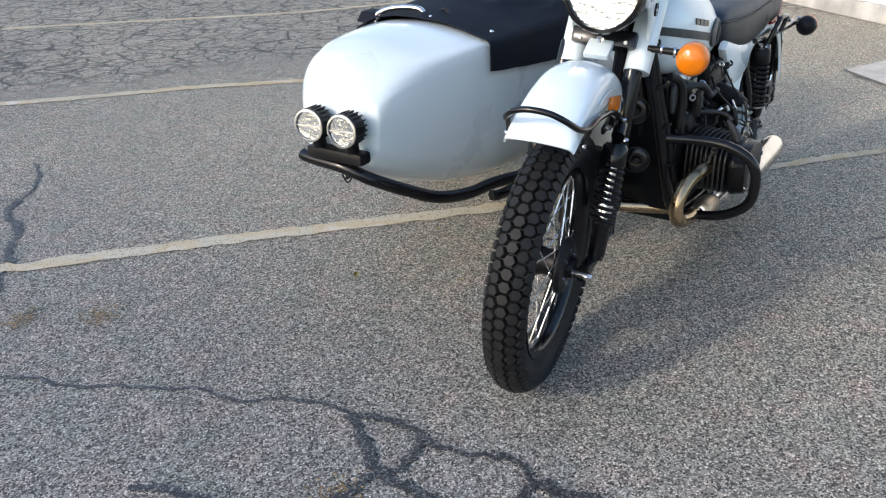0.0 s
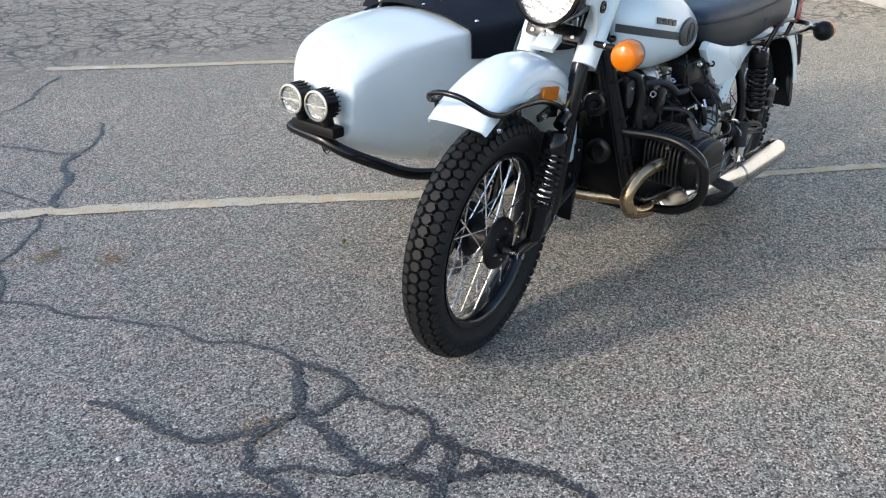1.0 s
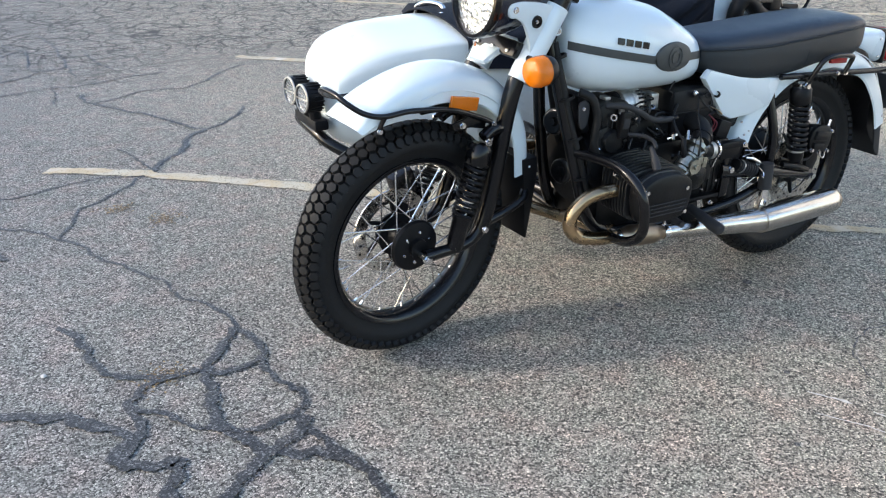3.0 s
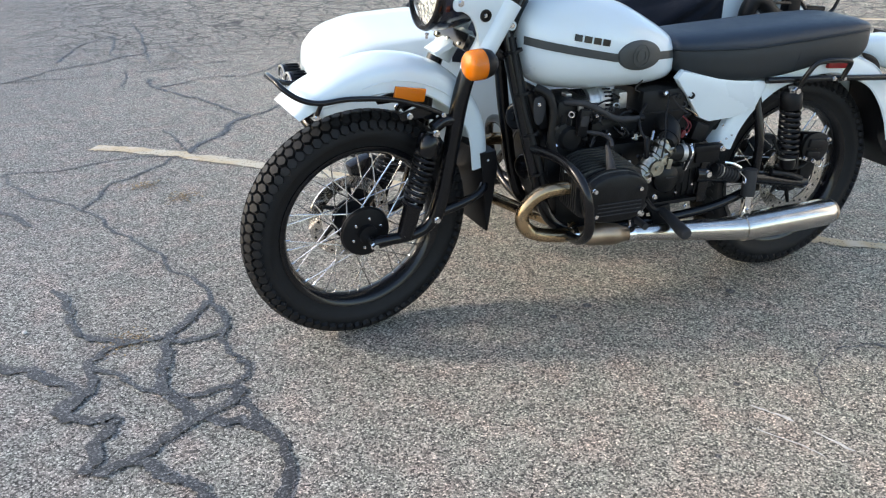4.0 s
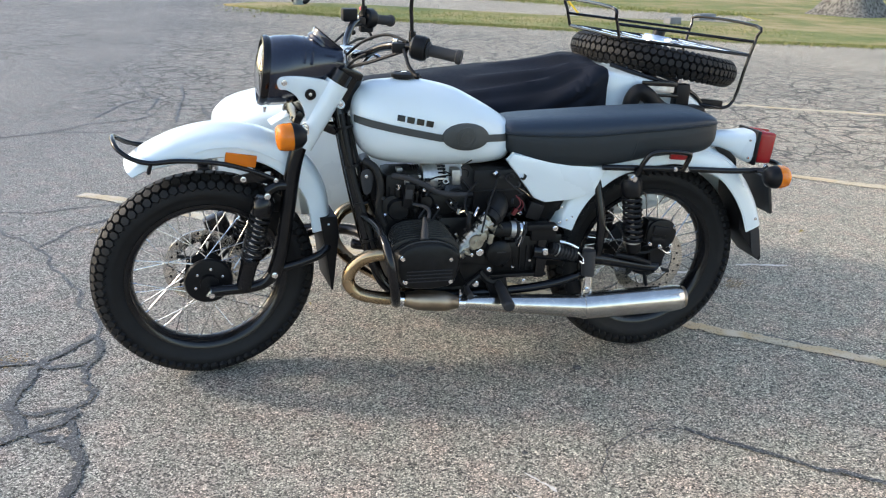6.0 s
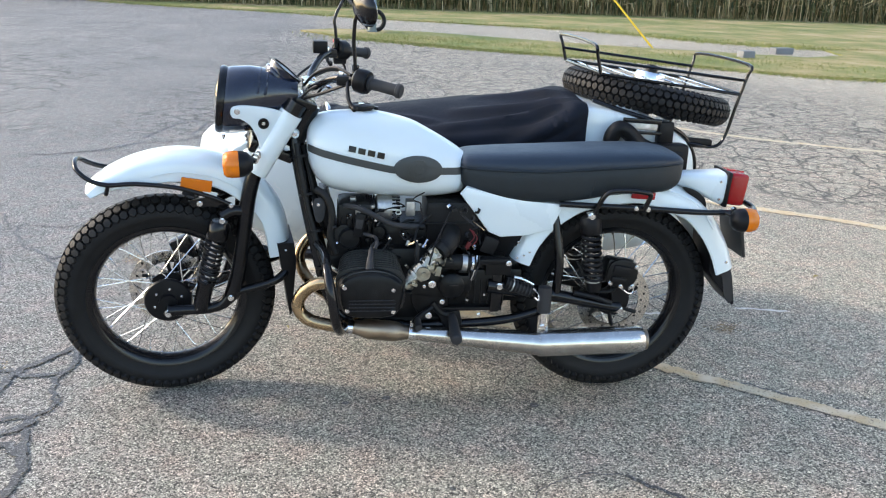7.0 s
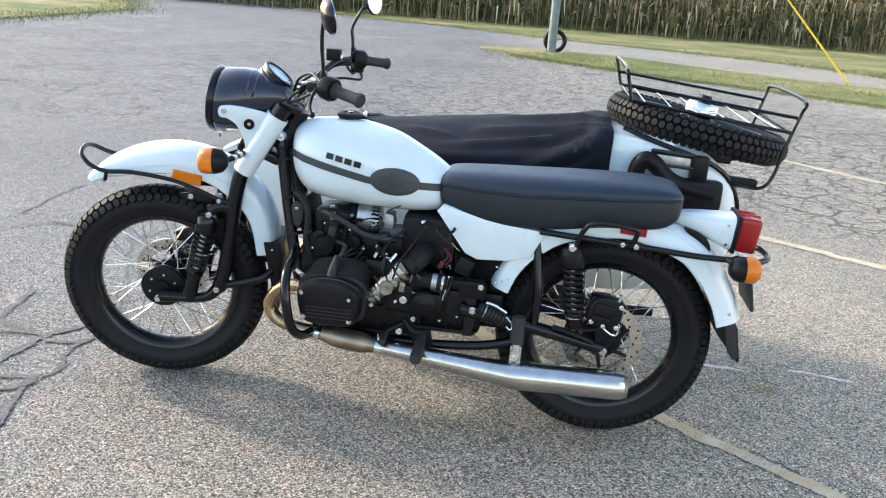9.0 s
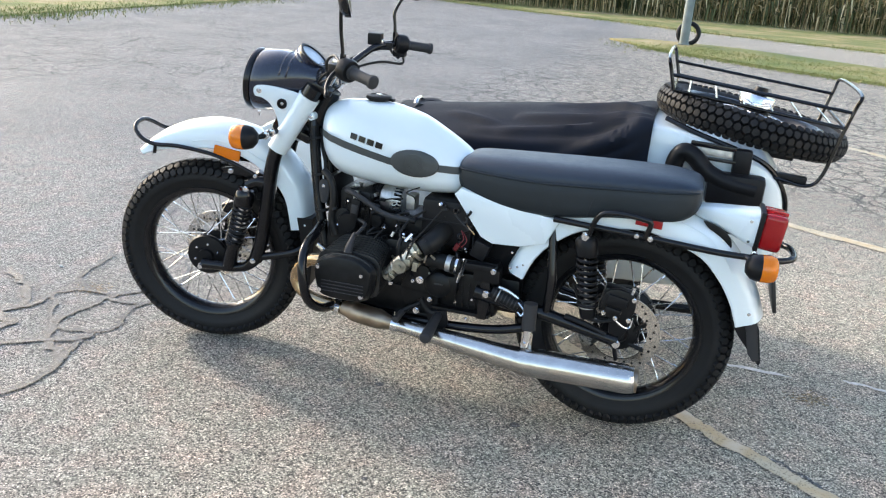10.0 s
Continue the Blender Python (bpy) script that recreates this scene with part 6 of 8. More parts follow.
part("brake_pipe", tube([(1.465, -0.140, 0.418), (1.49, -0.135, 0.400), (1.508, -0.128, 0.40), (1.512, -0.125, 0.43)], 0.003, 6), CHROME, cal)
part("hub_cap", lathe([(0.0, -0.090), (0.020, -0.088), (0.030, -0.074), (0.032, -0.06), (0.0, -0.06)], 24, Matrix.Translation(AX_R)), SATIN, cal)
P("torque_arm", tube([(1.31, -0.125, 0.40), (1.38, -0.13, 0.385), (1.44, -0.125, 0.362)], 0.009, 8), SATIN)
P("brake_hose", tube([(1.32, -0.10, 0.50), (1.37, -0.125, 0.415), (1.42, -0.125, 0.402), (1.46, -0.118, 0.415)], 0.005, 8), CABLE)
P("final_drive", lathe([(0.0, 0.05), (0.07, 0.05), (0.105, 0.075), (0.105, 0.10), (0.07, 0.125), (0.0, 0.13)], 28, Matrix.Translation(AX_R)), ENGINE, "black final drive housing")

# --- engine ---
engine = P("engine_block", block((0.72, 0.0, 0.43), (0.36, 0.23, 0.25), 0.03), ENGINE, "black boxer engine")
part("front_cover", lathe([(0.0, -0.03), (0.10, -0.03), (0.115, -0.01), (0.115, 0.03), (0.0, 0.03)], 36, Matrix.Translation((0.54, 0.0, 0.50)) @ Matrix.Rotation(radians(90), 4, "Z")), ENGINE, engine)
part("oil_sump", block((0.73, 0.0, 0.285), (0.30, 0.20, 0.05), 0.015), ENGINE, engine)
part("engine_top", block((0.70, 0.0, 0.585), (0.28, 0.17, 0.08), 0.02), ENGINE, engine)
part("gearbox", block((0.985, 0.0, 0.425), (0.20, 0.20, 0.20), 0.03), ENGINE, engine, "black gearbox")
part("gearbox_cover", block((0.985, -0.105, 0.425), (0.13, 0.03, 0.11), 0.012), ENGINE, engine)
part("gearbox_tail", block((1.10, 0.02, 0.40), (0.10, 0.15, 0.12), 0.02), ENGINE, engine)
part("airbox", block((0.90, -0.015, 0.625), (0.17, 0.17, 0.15), 0.02), SATIN, engine, "black air filter box")
part("airbox_seam", block((0.90, -0.015, 0.63), (0.178, 0.178, 0.008), 0.003), SATIN, engine)
part("timing_case", block((0.59, -0.03, 0.62), (0.11, 0.15, 0.15), 0.02), ENGINE, engine)
part("case_boss", lathe([(0.0, 0.0), (0.032, 0.0), (0.036, -0.012), (0.030, -0.026), (0.0, -0.028)], 20, Matrix.Translation((0.575, -0.10, 0.585))), ENGINE, engine)
part("case_boss", lathe([(0.0, 0.0), (0.022, 0.0), (0.026, -0.010), (0.020, -0.020), (0.0, -0.022)], 20, Matrix.Translation((0.665, -0.085, 0.60))), ENGINE, engine)
for k in range(7):
    part("case_rib", tube([(0.545 + 0.017 * k, -0.103, 0.555), (0.545 + 0.017 * k, -0.108, 0.60), (0.550 + 0.017 * k, -0.103, 0.655)], 0.0028, 5, 2), ENGINE, engine)
coil = part("coil_pack", block((0.604, -0.128, 0.634), (0.030, 0.024, 0.075), 0.005, Matrix.Rotation(radians(8), 4, "Y")), SATIN, engine, "black ignition coil")
part("coil_seam", block((0.604, -0.141, 0.640), (0.022, 0.003, 0.030), 0.001, Matrix.Rotation(radians(8), 4, "Y")), GRIP, coil)
part("coil_bracket", block((0.600, -0.118, 0.680), (0.016, 0.012, 0.03), 0.002), ALU, coil)
part("plug_lead", tube([(0.612, -0.130, 0.606), (0.634, -0.14, 0.604), (0.653, -0.165, 0.603), (0.656, -0.20, 0.598), (0.648, -0.224, 0.585)], 0.0058, 8), GRIP, coil, "black spark plug lead")
part("loom", tube([(0.560, -0.10, 0.688), (0.60, -0.135, 0.690), (0.65, -0.14, 0.668), (0.70, -0.135, 0.640), (0.75, -0.13, 0.630), (0.798, -0.125, 0.627)], 0.009, 10), GRIP, engine, "black wrapped wiring loom")
part("loom_tip", rod((0.790, -0.126, 0.627), (0.806, -0.124, 0.627), 0.011, 10), SATIN, engine)
# alternator in cast aluminium, with slots
alt = part("alternator", lathe([(0.0, -0.050), (0.030, -0.050), (0.044, -0.042), (0.048, -0.02), (0.048, 0.018), (0.042, 0.028), (0.0, 0.028)], 32, Matrix.Translation((0.705, -0.022, 0.660)) @ Matrix.Rotation(radians(-90), 4, "Z")), ALU, engine, "bare aluminium alternator with vent slots")
for k in range(9):
    a = radians(-60 + 15 * k)
    part("alternator_slot", block((0.722, -0.022 - 0.0468 * math.cos(a), 0.660 + 0.0468 * math.sin(a)), (0.026, 0.005, 0.0065), 0.001, Matrix.Rotation(a, 4, "X")), BLACK, alt)
part("alternator_rim", lathe([(0.044, -0.004), (0.0505, -0.004), (0.0505, 0.004), (0.044, 0.004)], 32, Matrix.Translation((0.697, -0.022, 0.660)) @ Matrix.Rotation(radians(-90), 4, "Z"), closed=True), ALU, alt)
part("regulator", block((0.768, -0.045, 0.668), (0.030, 0.05, 0.050), 0.006), ALU, engine, "bare aluminium regulator")
part("alternator_bracket", block((0.705, -0.03, 0.605), (0.10, 0.06, 0.03), 0.006), ENGINE, engine)
for k in range(5):
    part("alternator_bolt", rod((0.69 + 0.022 * k, -0.062, 0.615 + 0.004 * (k % 2)), (0.69 + 0.022 * k, -0.075, 0.615 + 0.004 * (k % 2)), 0.005, 6), CHROME if k % 2 else SATIN, engine)
for k in range(4):
    part("pulley_groove", lathe([(0.026, -0.003), (0.034, -0.003), (0.034, 0.003), (0.026, 0.003)], 20, Matrix.Translation((0.652 - 0.008 * k, -0.02, 0.668)) @ Matrix.Rotation(radians(90), 4, "Z"), closed=True), SATIN, engine)
for k in range(4):
    z = 0.700 - 0.012 * k
    part("frame_clip", block((0.585 + 0.03 * k, -0.06, z), (0.018, 0.03, 0.010), 0.002), SATIN if k % 2 else ALU, engine)


for z in (0.632, 0.475):
    q = Matrix.Translation((0.455 if z > 0.6 else 0.49, 0.0, z)) @ Vector((-1, -0.35, 0.1)).to_track_quat("Y", "Z").to_matrix().to_4x4()
    horn = P("horn", lathe([(0.0, -0.03), (0.03, -0.03), (0.034, -0.012), (0.037, -0.004), (0.037, 0.004), (0.030, 0.008), (0.014, 0.006), (0.010, 0.016), (0.0, 0.016)], 28, q), BLACK, "round black horn")
    part("horn_rim", lathe([(0.035, -0.003), (0.039, -0.003), (0.039, 0.003), (0.035, 0.003)], 28, q, closed=True), FIN, horn)
for k in range(3):
    y = -0.05 + 0.05 * k
    P("front_hose", tube([(0.43, y * 0.4, 0.86), (0.452, y * 0.7, 0.76), (0.470 + 0.004 * k, y - 0.01, 0.66), (0.50, y, 0.58), (0.53, y * 1.1, 0.52)], 0.006 + 0.0015 * (k % 3), 8), CABLE)
# cables strapped along the near downtube, and the parts that hang between it and the engine
bundle = P("wrapped_cable", tube([(0.412, -0.040, 0.87), (0.425, -0.058, 0.78), (0.449, -0.078, 0.66), (0.480, -0.098, 0.54), (0.512, -0.110, 0.42)], 0.009, 10), CABLE, "black wrapped cable strapped to the frame")
for k in range(4):
    z = 0.83 - 0.115 * k
    x, y = 0.410 + 0.205 * (0.85 - z), -0.040 - 0.145 * (0.85 - z)
    part("cable_tie", lathe([(0.024, -0.004), (0.0265, -0.004), (0.0265, 0.004), (0.024, 0.004)], 16, Matrix.Translation((x + 0.006, y, z)) @ Vector((0.22, -0.15, -0.96)).to_track_quat("Y", "Z").to_matrix().to_4x4(), closed=True), SATIN, bundle)
P("oil_cooler", block((0.500, 0.0, 0.665), (0.030, 0.15, 0.115), 0.006, Matrix.Rotation(radians(-12), 4, "Y")), SATIN, "black box hung behind the downtubes")
plate = P("horn_plate", slab(smooth_poly([(0.462, 0.700), (0.486, 0.712), (0.500, 0.690), (0.492, 0.640), (0.470, 0.636)], 3), -0.102, -0.094, 0.003), GRIP, "dark grey bracket plate beside the downtube")
bolt("plate_bolt", (0.478, -0.102, 0.690), 0.006, plate, h=0.004)
P("front_loom", tube([(0.472, -0.085, 0.735), (0.505, -0.105, 0.715), (0.520, -0.112, 0.66), (0.515, -0.112, 0.59), (0.530, -0.115, 0.535)], 0.012, 10), CABLE, "black wrapped loom in front of the engine")
P("timing_guard", slab(smooth_poly([(0.515, 0.60), (0.56, 0.63), (0.60, 0.58), (0.60, 0.50), (0.55, 0.45), (0.505, 0.47), (0.50, 0.54)], 3), -0.112, -0.100, 0.006), ENGINE, "black engine front guard")


def cylinder(s):
    """One finned cylinder with its head cover."""
    cz, cx = 0.474, 0.636
    barrel = part("cylinder", lathe([(0.0, s * 0.10), (0.055, s * 0.10), (0.055, s * 0.255), (0.0, s * 0.255)], 28, Matrix.Translation((cx, 0, cz))), ENGINE, bike, "black finned boxer cylinder")
    for k in range(9):
        y = s * (0.128 + 0.0142 * k)
        top = 0.080 - 0.0022 * k
        g = 0.90 + 0.0115 * k
        shape = smooth_poly([(-0.098 * g, -0.072), (-0.106 * g, 0.0), (-0.100 * g, top * 0.62), (-0.066 * g, top * 0.93), (0.0, top), (0.066 * g, top * 0.93), (0.100 * g, top * 0.62), (0.106 * g, 0.0), (0.098 * g, -0.072), (0.03, -0.085), (-0.03, -0.085)], 3)
        part("fin", slab([(cx + x, cz + z) for x, z in shape], y, y + s * 0.0062, 0.0014), FIN, barrel)
    outline = [(-0.078, -0.078), (-0.094, -0.045), (-0.101, 0.010), (-0.088, 0.034), (-0.05, 0.055), (0.0, 0.061), (0.05, 0.055), (0.088, 0.034), (0.101, 0.010), (0.094, -0.045), (0.078, -0.078), (0.04, -0.088), (0.0, -0.090), (-0.04, -0.088)]
    rings = []
    for y, f in ((0.255, 0.97), (0.260, 1.0), (0.272, 1.0), (0.276, 0.965), (0.292, 0.945), (0.300, 0.90), (0.303, 0.80)):
        rings.append([(cx + x * f, s * y, cz + z * f) for x, z in smooth_poly(outline, 3)])
    cover = part("head_cover", loft(rings), ENGINE, barrel, "black ribbed head cover")
    for k in range(4):
        part("cover_rib", tube([(cx - 0.066, s * 0.3030, cz - 0.058 + 0.011 * k), (cx + 0.072, s * 0.3030, cz - 0.058 + 0.011 * k)], 0.0020, 6, 1), FIN, cover)
    for k in range(3):
        f, y = 0.98 - 0.02 * k, s * (0.276 + 0.009 * k)
        part("cover_brow", tube([(cx - 0.098 * f, y, cz + 0.010 - 0.006 * k), (cx - 0.080 * f, y, cz + 0.037 - 0.006 * k), (cx - 0.04, y, cz + 0.055 - 0.007 * k), (cx, y, cz + 0.059 - 0.007 * k), (cx + 0.04, y, cz + 0.055 - 0.007 * k), (cx + 0.080 * f, y, cz + 0.037 - 0.006 * k), (cx + 0.098 * f, y, cz + 0.010 - 0.006 * k)], 0.0030, 6), FIN, cover)
    for k in range(5):
        part("cover_louvre", tube([(cx - 0.084, s * 0.297, cz - 0.045 + 0.011 * k), (cx - 0.074, s * 0.301, cz - 0.040 + 0.011 * k)], 0.002, 5, 1), ALU, cover)
    for dx, dz in ((-0.078, 0.018), (0.066, 0.010), (-0.070, -0.056), (0.066, -0.060)):
        bolt("cover_bolt", (cx + dx, s * 0.300, cz + dz), 0.0090, cover, axis=(0, s, 0), h=0.009)
    part("plug_cap", tube([(cx + 0.003, s * 0.212, cz + 0.112), (cx + 0.001, s * 0.228, cz + 0.094), (cx - 0.002, s * 0.244, cz + 0.072), (cx - 0.003, s * 0.252, cz + 0.056)], 0.011, 10, radii=[0.006, 0.009, 0.013, 0.014]), GRIP, barrel, "black spark plug cap")
    return barrel


cylinder(-1)
cylinder(1)
# throttle body and inlet
A, B = Vector((0.742, -0.205, 0.458)), Vector((0.850, -0.190, 0.562))
D = (B - A).normalized()
TQ = D.to_track_quat("Y", "Z").to_matrix().to_4x4()
inlet = P("throttle_body", rod(A, B, 0.017, 18), DIRTY, "bare aluminium throttle body")
at = lambda u: Matrix.Translation(A + D * u) @ TQ
for u, r, h, mt in ((0.012, 0.024, 0.006, DIRTY), (0.034, 0.022, 0.005, DIRTY), (0.050, 0.026, 0.004, DIRTY), (0.072, 0.028, 0.014, DIRTY), (0.098, 0.025, 0.004, DIRTY), (0.112, 0.029, 0.008, DIRTY), (0.136, 0.033, 0.006, DIRTY)):
    part("inlet_collar", lathe([(0.012, -h), (r, -h), (r, h), (0.012, h)], 22, at(u), closed=True), mt, inlet)
    part("collar_screw", rod(A + D * u + Vector((0, -r, 0.004)), A + D * u + Vector((0.012, -r - 0.003, 0.010)), 0.004, 6), DIRTY, inlet)
part("throttle_cam", lathe([(0.0, -0.004), (0.022, -0.004), (0.022, 0.004), (0.0, 0.004)], 20, Matrix.Translation(A + D * 0.078 + Vector((0, -0.034, -0.004)))), DIRTY, inlet, "slotted throttle wheel")
part("cam_nut", rod(A + D * 0.078 + Vector((0, -0.036, -0.004)), A + D * 0.078 + Vector((0, -0.046, -0.004)), 0.008, 6), DIRTY, inlet)
part("injector", tube([A + D * 0.06 + Vector((0, 0, 0.02)), A + D * 0.07 + Vector((-0.012, 0, 0.05)), A + D * 0.075 + Vector((-0.012, 0.01, 0.075))], 0.008, 8), SATIN, inlet)
part("fuel_line", tube([A + D * 0.075 + Vector((-0.012, 0.01, 0.07)), (0.775, -0.17, 0.60), (0.79, -0.13, 0.63), (0.83, -0.10, 0.66)], 0.004, 7), CABLE, inlet)
for k, (dx, dy, dz, sx_, sz_) in enumerate(((0.80, -0.228, 0.492, 0.026, 0.014), (0.822, -0.226, 0.522, 0.018, 0.022), (0.845, -0.222, 0.512, 0.016, 0.030), (0.772, -0.224, 0.470, 0.020, 0.010), (0.835, -0.205, 0.575, 0.024, 0.012))):
    part("cable_bracket", block((dx, dy, dz), (sx_, 0.006, sz_), 0.0015, Matrix.Rotation(radians(-25 + 17 * k), 4, "Y")), DIRTY, inlet)
part("bowden_cable", tube([(0.815, -0.225, 0.535), (0.83, -0.21, 0.585), (0.86, -0.16, 0.63), (0.90, -0.11, 0.69)], 0.0028, 6), CABLE, inlet)
part("throttle_spring", tube([(0.80, -0.215, 0.545), (0.825, -0.20, 0.59), (0.865, -0.17, 0.605), (0.885, -0.15, 0.60)], 0.0014, 6), CABLE, inlet)
part("inlet_rubber", tube([B, (0.872, -0.172, 0.578), (0.888, -0.14, 0.592), (0.895, -0.09, 0.60)], 0.030, 16, radii=[0.026, 0.031, 0.032, 0.032]), CABLE, inlet, "black rubber inlet elbow")
part("rubber_band", lathe([(0.026, -0.005), (0.0325, -0.005), (0.0325, 0.005), (0.026, 0.005)], 20, Matrix.Translation((0.868, -0.176, 0.575)) @ Vector((0.9, 0.5, 0.5)).to_track_quat("Y", "Z").to_matrix().to_4x4(), closed=True), SATIN, inlet)
part("breather", tube([(0.862, -0.15, 0.520), (0.90, -0.15, 0.519), (0.945, -0.15, 0.514), (0.965, -0.145, 0.512)], 0.025, 16), CABLE, inlet, "black breather hose")
part("hose_clip", lathe([(0.02, -0.008), (0.0275, -0.008), (0.0275, 0.008), (0.02, 0.008)], 20, Matrix.Translation((0.935, -0.15, 0.515)) @ Vector((1, 0, -0.1)).to_track_quat("Y", "Z").to_matrix().to_4x4(), closed=True), ALU, inlet)
part("clip_band", lathe([(0.02, -0.004), (0.0272, -0.004), (0.0272, 0.004), (0.02, 0.004)], 20, Matrix.Translation((0.960, -0.146, 0.512)) @ Vector((1, 0, -0.1)).to_track_quat("Y", "Z").to_matrix().to_4x4(), closed=True), CHROME, inlet)
part("solenoid", block((1.035, -0.14, 0.517), (0.10, 0.03, 0.020), 0.005), SATIN, inlet)
bolt("solenoid_bolt", (1.079, -0.156, 0.514), 0.010, inlet)
# starter and gearbox details
part("starter", lathe([(0.0, 0.03), (0.040, 0.03), (0.043, 0.0), (0.043, -0.028), (0.034, -0.036), (0.0, -0.038)], 26, Matrix.Translation((0.900, -0.115, 0.433))), ENGINE, engine, "round black starter cover")
part("starter_rib", block((0.905, -0.154, 0.440), (0.030, 0.003, 0.005), 0.001), GRIP, engine)
part("gearbox_flange", slab(smooth_poly([(0.80, 0.47), (0.86, 0.48), (0.88, 0.40), (0.87, 0.345), (0.80, 0.33), (0.77, 0.40)], 3), -0.128, -0.112, 0.005), ENGINE, engine)
for k in range(6):
    part("gearbox_rib", block((0.955 + 0.022 * k, -0.119, 0.405), (0.005, 0.010, 0.085), 0.002), ENGINE, engine)
part("cover_lip", block((0.83, -0.123, 0.395), (0.16, 0.010, 0.007), 0.002, Matrix.Rotation(radians(6), 4, "Y")), ENGINE, engine)
rnd = random.Random(21)
for k in range(20):
    x, z = rnd.uniform(0.56, 0.96), rnd.uniform(0.53, 0.70)
    y = -rnd.uniform(0.085, 0.125)
    pts = [(x, y, z)]
    for j in range(3):
        pts.append((pts[-1][0] + rnd.uniform(-0.04, 0.06), y + rnd.uniform(-0.02, 0.03), pts[-1][2] + rnd.uniform(-0.05, 0.03)))
    P("wiring", tube(pts, rnd.uniform(0.002, 0.005), 6, 4), CABLE if k % 4 else GRIP)
for x, z, r in ((0.700, 0.585, 0.006), (0.655, 0.645, 0.005), (0.795, 0.565, 0.006), (0.742, 0.60, 0.004), (0.970, 0.47, 0.006), (1.01, 0.395, 0.006), (0.955, 0.375, 0.005)):
    bolt("engine_bolt", (x, -0.118, z), r, engine, h=0.006)
rnd = random.Random(33)
for k in range(26):
    x, z = rnd.uniform(0.74, 0.90), rnd.uniform(0.46, 0.60)
    y = -rnd.uniform(0.135, 0.205) + 0.35 * max(0.0, z - 0.56)
    dv = Vector((rnd.uniform(-1, 1), rnd.uniform(-0.8, 0.2), rnd.uniform(-1, 1))).normalized() * rnd.uniform(0.008, 0.018)
    o = Vector((x, y, z))
    part("linkage_pin", rod(o - dv, o + dv, rnd.uniform(0.003, 0.0055), 8), (DIRTY, CHROME, SATIN)[k % 3], inlet)
for k in range(22):
    x, z = rnd.uniform(0.52, 0.98), rnd.uniform(0.54, 0.69)
    P("hose_clamp", lathe([(0.006, -0.004), (0.010, -0.004), (0.010, 0.004), (0.006, 0.004)], 12, pose(x, -rnd.uniform(0.095, 0.125), z, rnd.uniform(0, 90), 0, rnd.uniform(0, 180)), closed=True), (SATIN, CABLE, CHROME, GRIP)[k % 4])
P("warning_tag", slab([(0.968, 0.610), (0.986, 0.608), (0.988, 0.590), (0.970, 0.592)], -0.084, -0.080, 0.001), YELLOW, "yellow tag under the side panel")
P("fuse_case", block((1.020, -0.095, 0.560), (0.050, 0.05, 0.055), 0.006, Matrix.Rotation(radians(20), 4, "Y")), SATIN, "black fuse case")
P("battery_tray", block((1.052, -0.115, 0.486), (0.085, 0.03, 0.045), 0.005), SATIN, "black box under the fender")
loom = P("battery_lead", tube([(0.955, -0.11, 0.615), (0.968, -0.125, 0.592), (0.952, -0.13, 0.572), (0.945, -0.13, 0.552)], 0.0018, 6), REDLEAD, "red battery leads")
part("lead_core", tube([(0.962, -0.11, 0.61), (0.978, -0.125, 0.588), (0.962, -0.13, 0.565)], 0.0018, 6), REDLEAD, loom)
part("lead_boot", block((0.948, -0.128, 0.566), (0.014, 0.012, 0.022), 0.003, Matrix.Rotation(radians(30), 4, "Y")), REDLEAD, loom)
part("lead_copper", tube([(0.968, -0.10, 0.635), (0.985, -0.118, 0.625), (1.0, -0.118, 0.612)], 0.002, 6), BLUED, loom)
part("lead_tail", tube([(0.950, -0.13, 0.545), (0.958, -0.14, 0.515), (0.955, -0.14, 0.47), (0.962, -0.14, 0.45)], 0.0035, 6), GRIP, loom)
for k in range(3):
    P("earth_strap", tube([(0.970 + 0.008 * k, -0.14, 0.535), (0.965 + 0.008 * k, -0.15, 0.50), (0.958 + 0.004 * k, -0.145, 0.455)], 0.003, 6), (CABLE, CHROME, GRIP)[k])
P("rear_inner_fender", tube([(1.10, 0.0, 0.60), (1.05, 0.0, 0.50), (1.05, 0.0, 0.40)], 0.07, 14, radii=[0.08, 0.06, 0.04]), SATIN)
P("battery_box", block((1.05, 0.01, 0.62), (0.20, 0.15, 0.16), 0.012), SATIN)
P("gear_actuator", block((0.935, -0.125, 0.44), (0.06, 0.04, 0.06), 0.014), ENGINE)
canister = P("brake_cylinder", rod((1.075, -0.135, 0.440), (1.165, -0.135, 0.408), 0.020, 16), SATIN, "small black ribbed brake cylinder")
cd = (Vector((1.165, -0.135, 0.408)) - Vector((1.075, -0.135, 0.440))).normalized()
for k in range(7):
    part("cylinder_rib", lathe([(0.015, -0.002), (0.0225, -0.002), (0.0225, 0.002), (0.015, 0.002)], 18, Matrix.Translation(Vector((1.075, -0.135, 0.440)) + cd * (0.012 + 0.012 * k)) @ cd.to_track_quat("Y", "Z").to_matrix().to_4x4(), closed=True), GRIP if k != 1 else ALU, canister)
part("cylinder_pin", tube([(1.10, -0.15, 0.465), (1.13, -0.152, 0.458), (1.165, -0.152, 0.440)], 0.005, 8), CHROME, canister)
part("cylinder_pin", tube([(1.165, -0.150, 0.425), (1.185, -0.156, 0.405), (1.18, -0.165, 0.39), (1.168, -0.165, 0.40)], 0.003, 6), CHROME, canister)
P("frame_gusset", slab([(1.035, 0.465), (1.065, 0.465), (1.07, 0.40), (1.06, 0.335), (1.03, 0.335)], -0.128, -0.112, 0.004), BLACK)
P("cross_plate", block((0.97, -0.10, 0.345), (0.20, 0.05, 0.012), 0.003), SATIN)
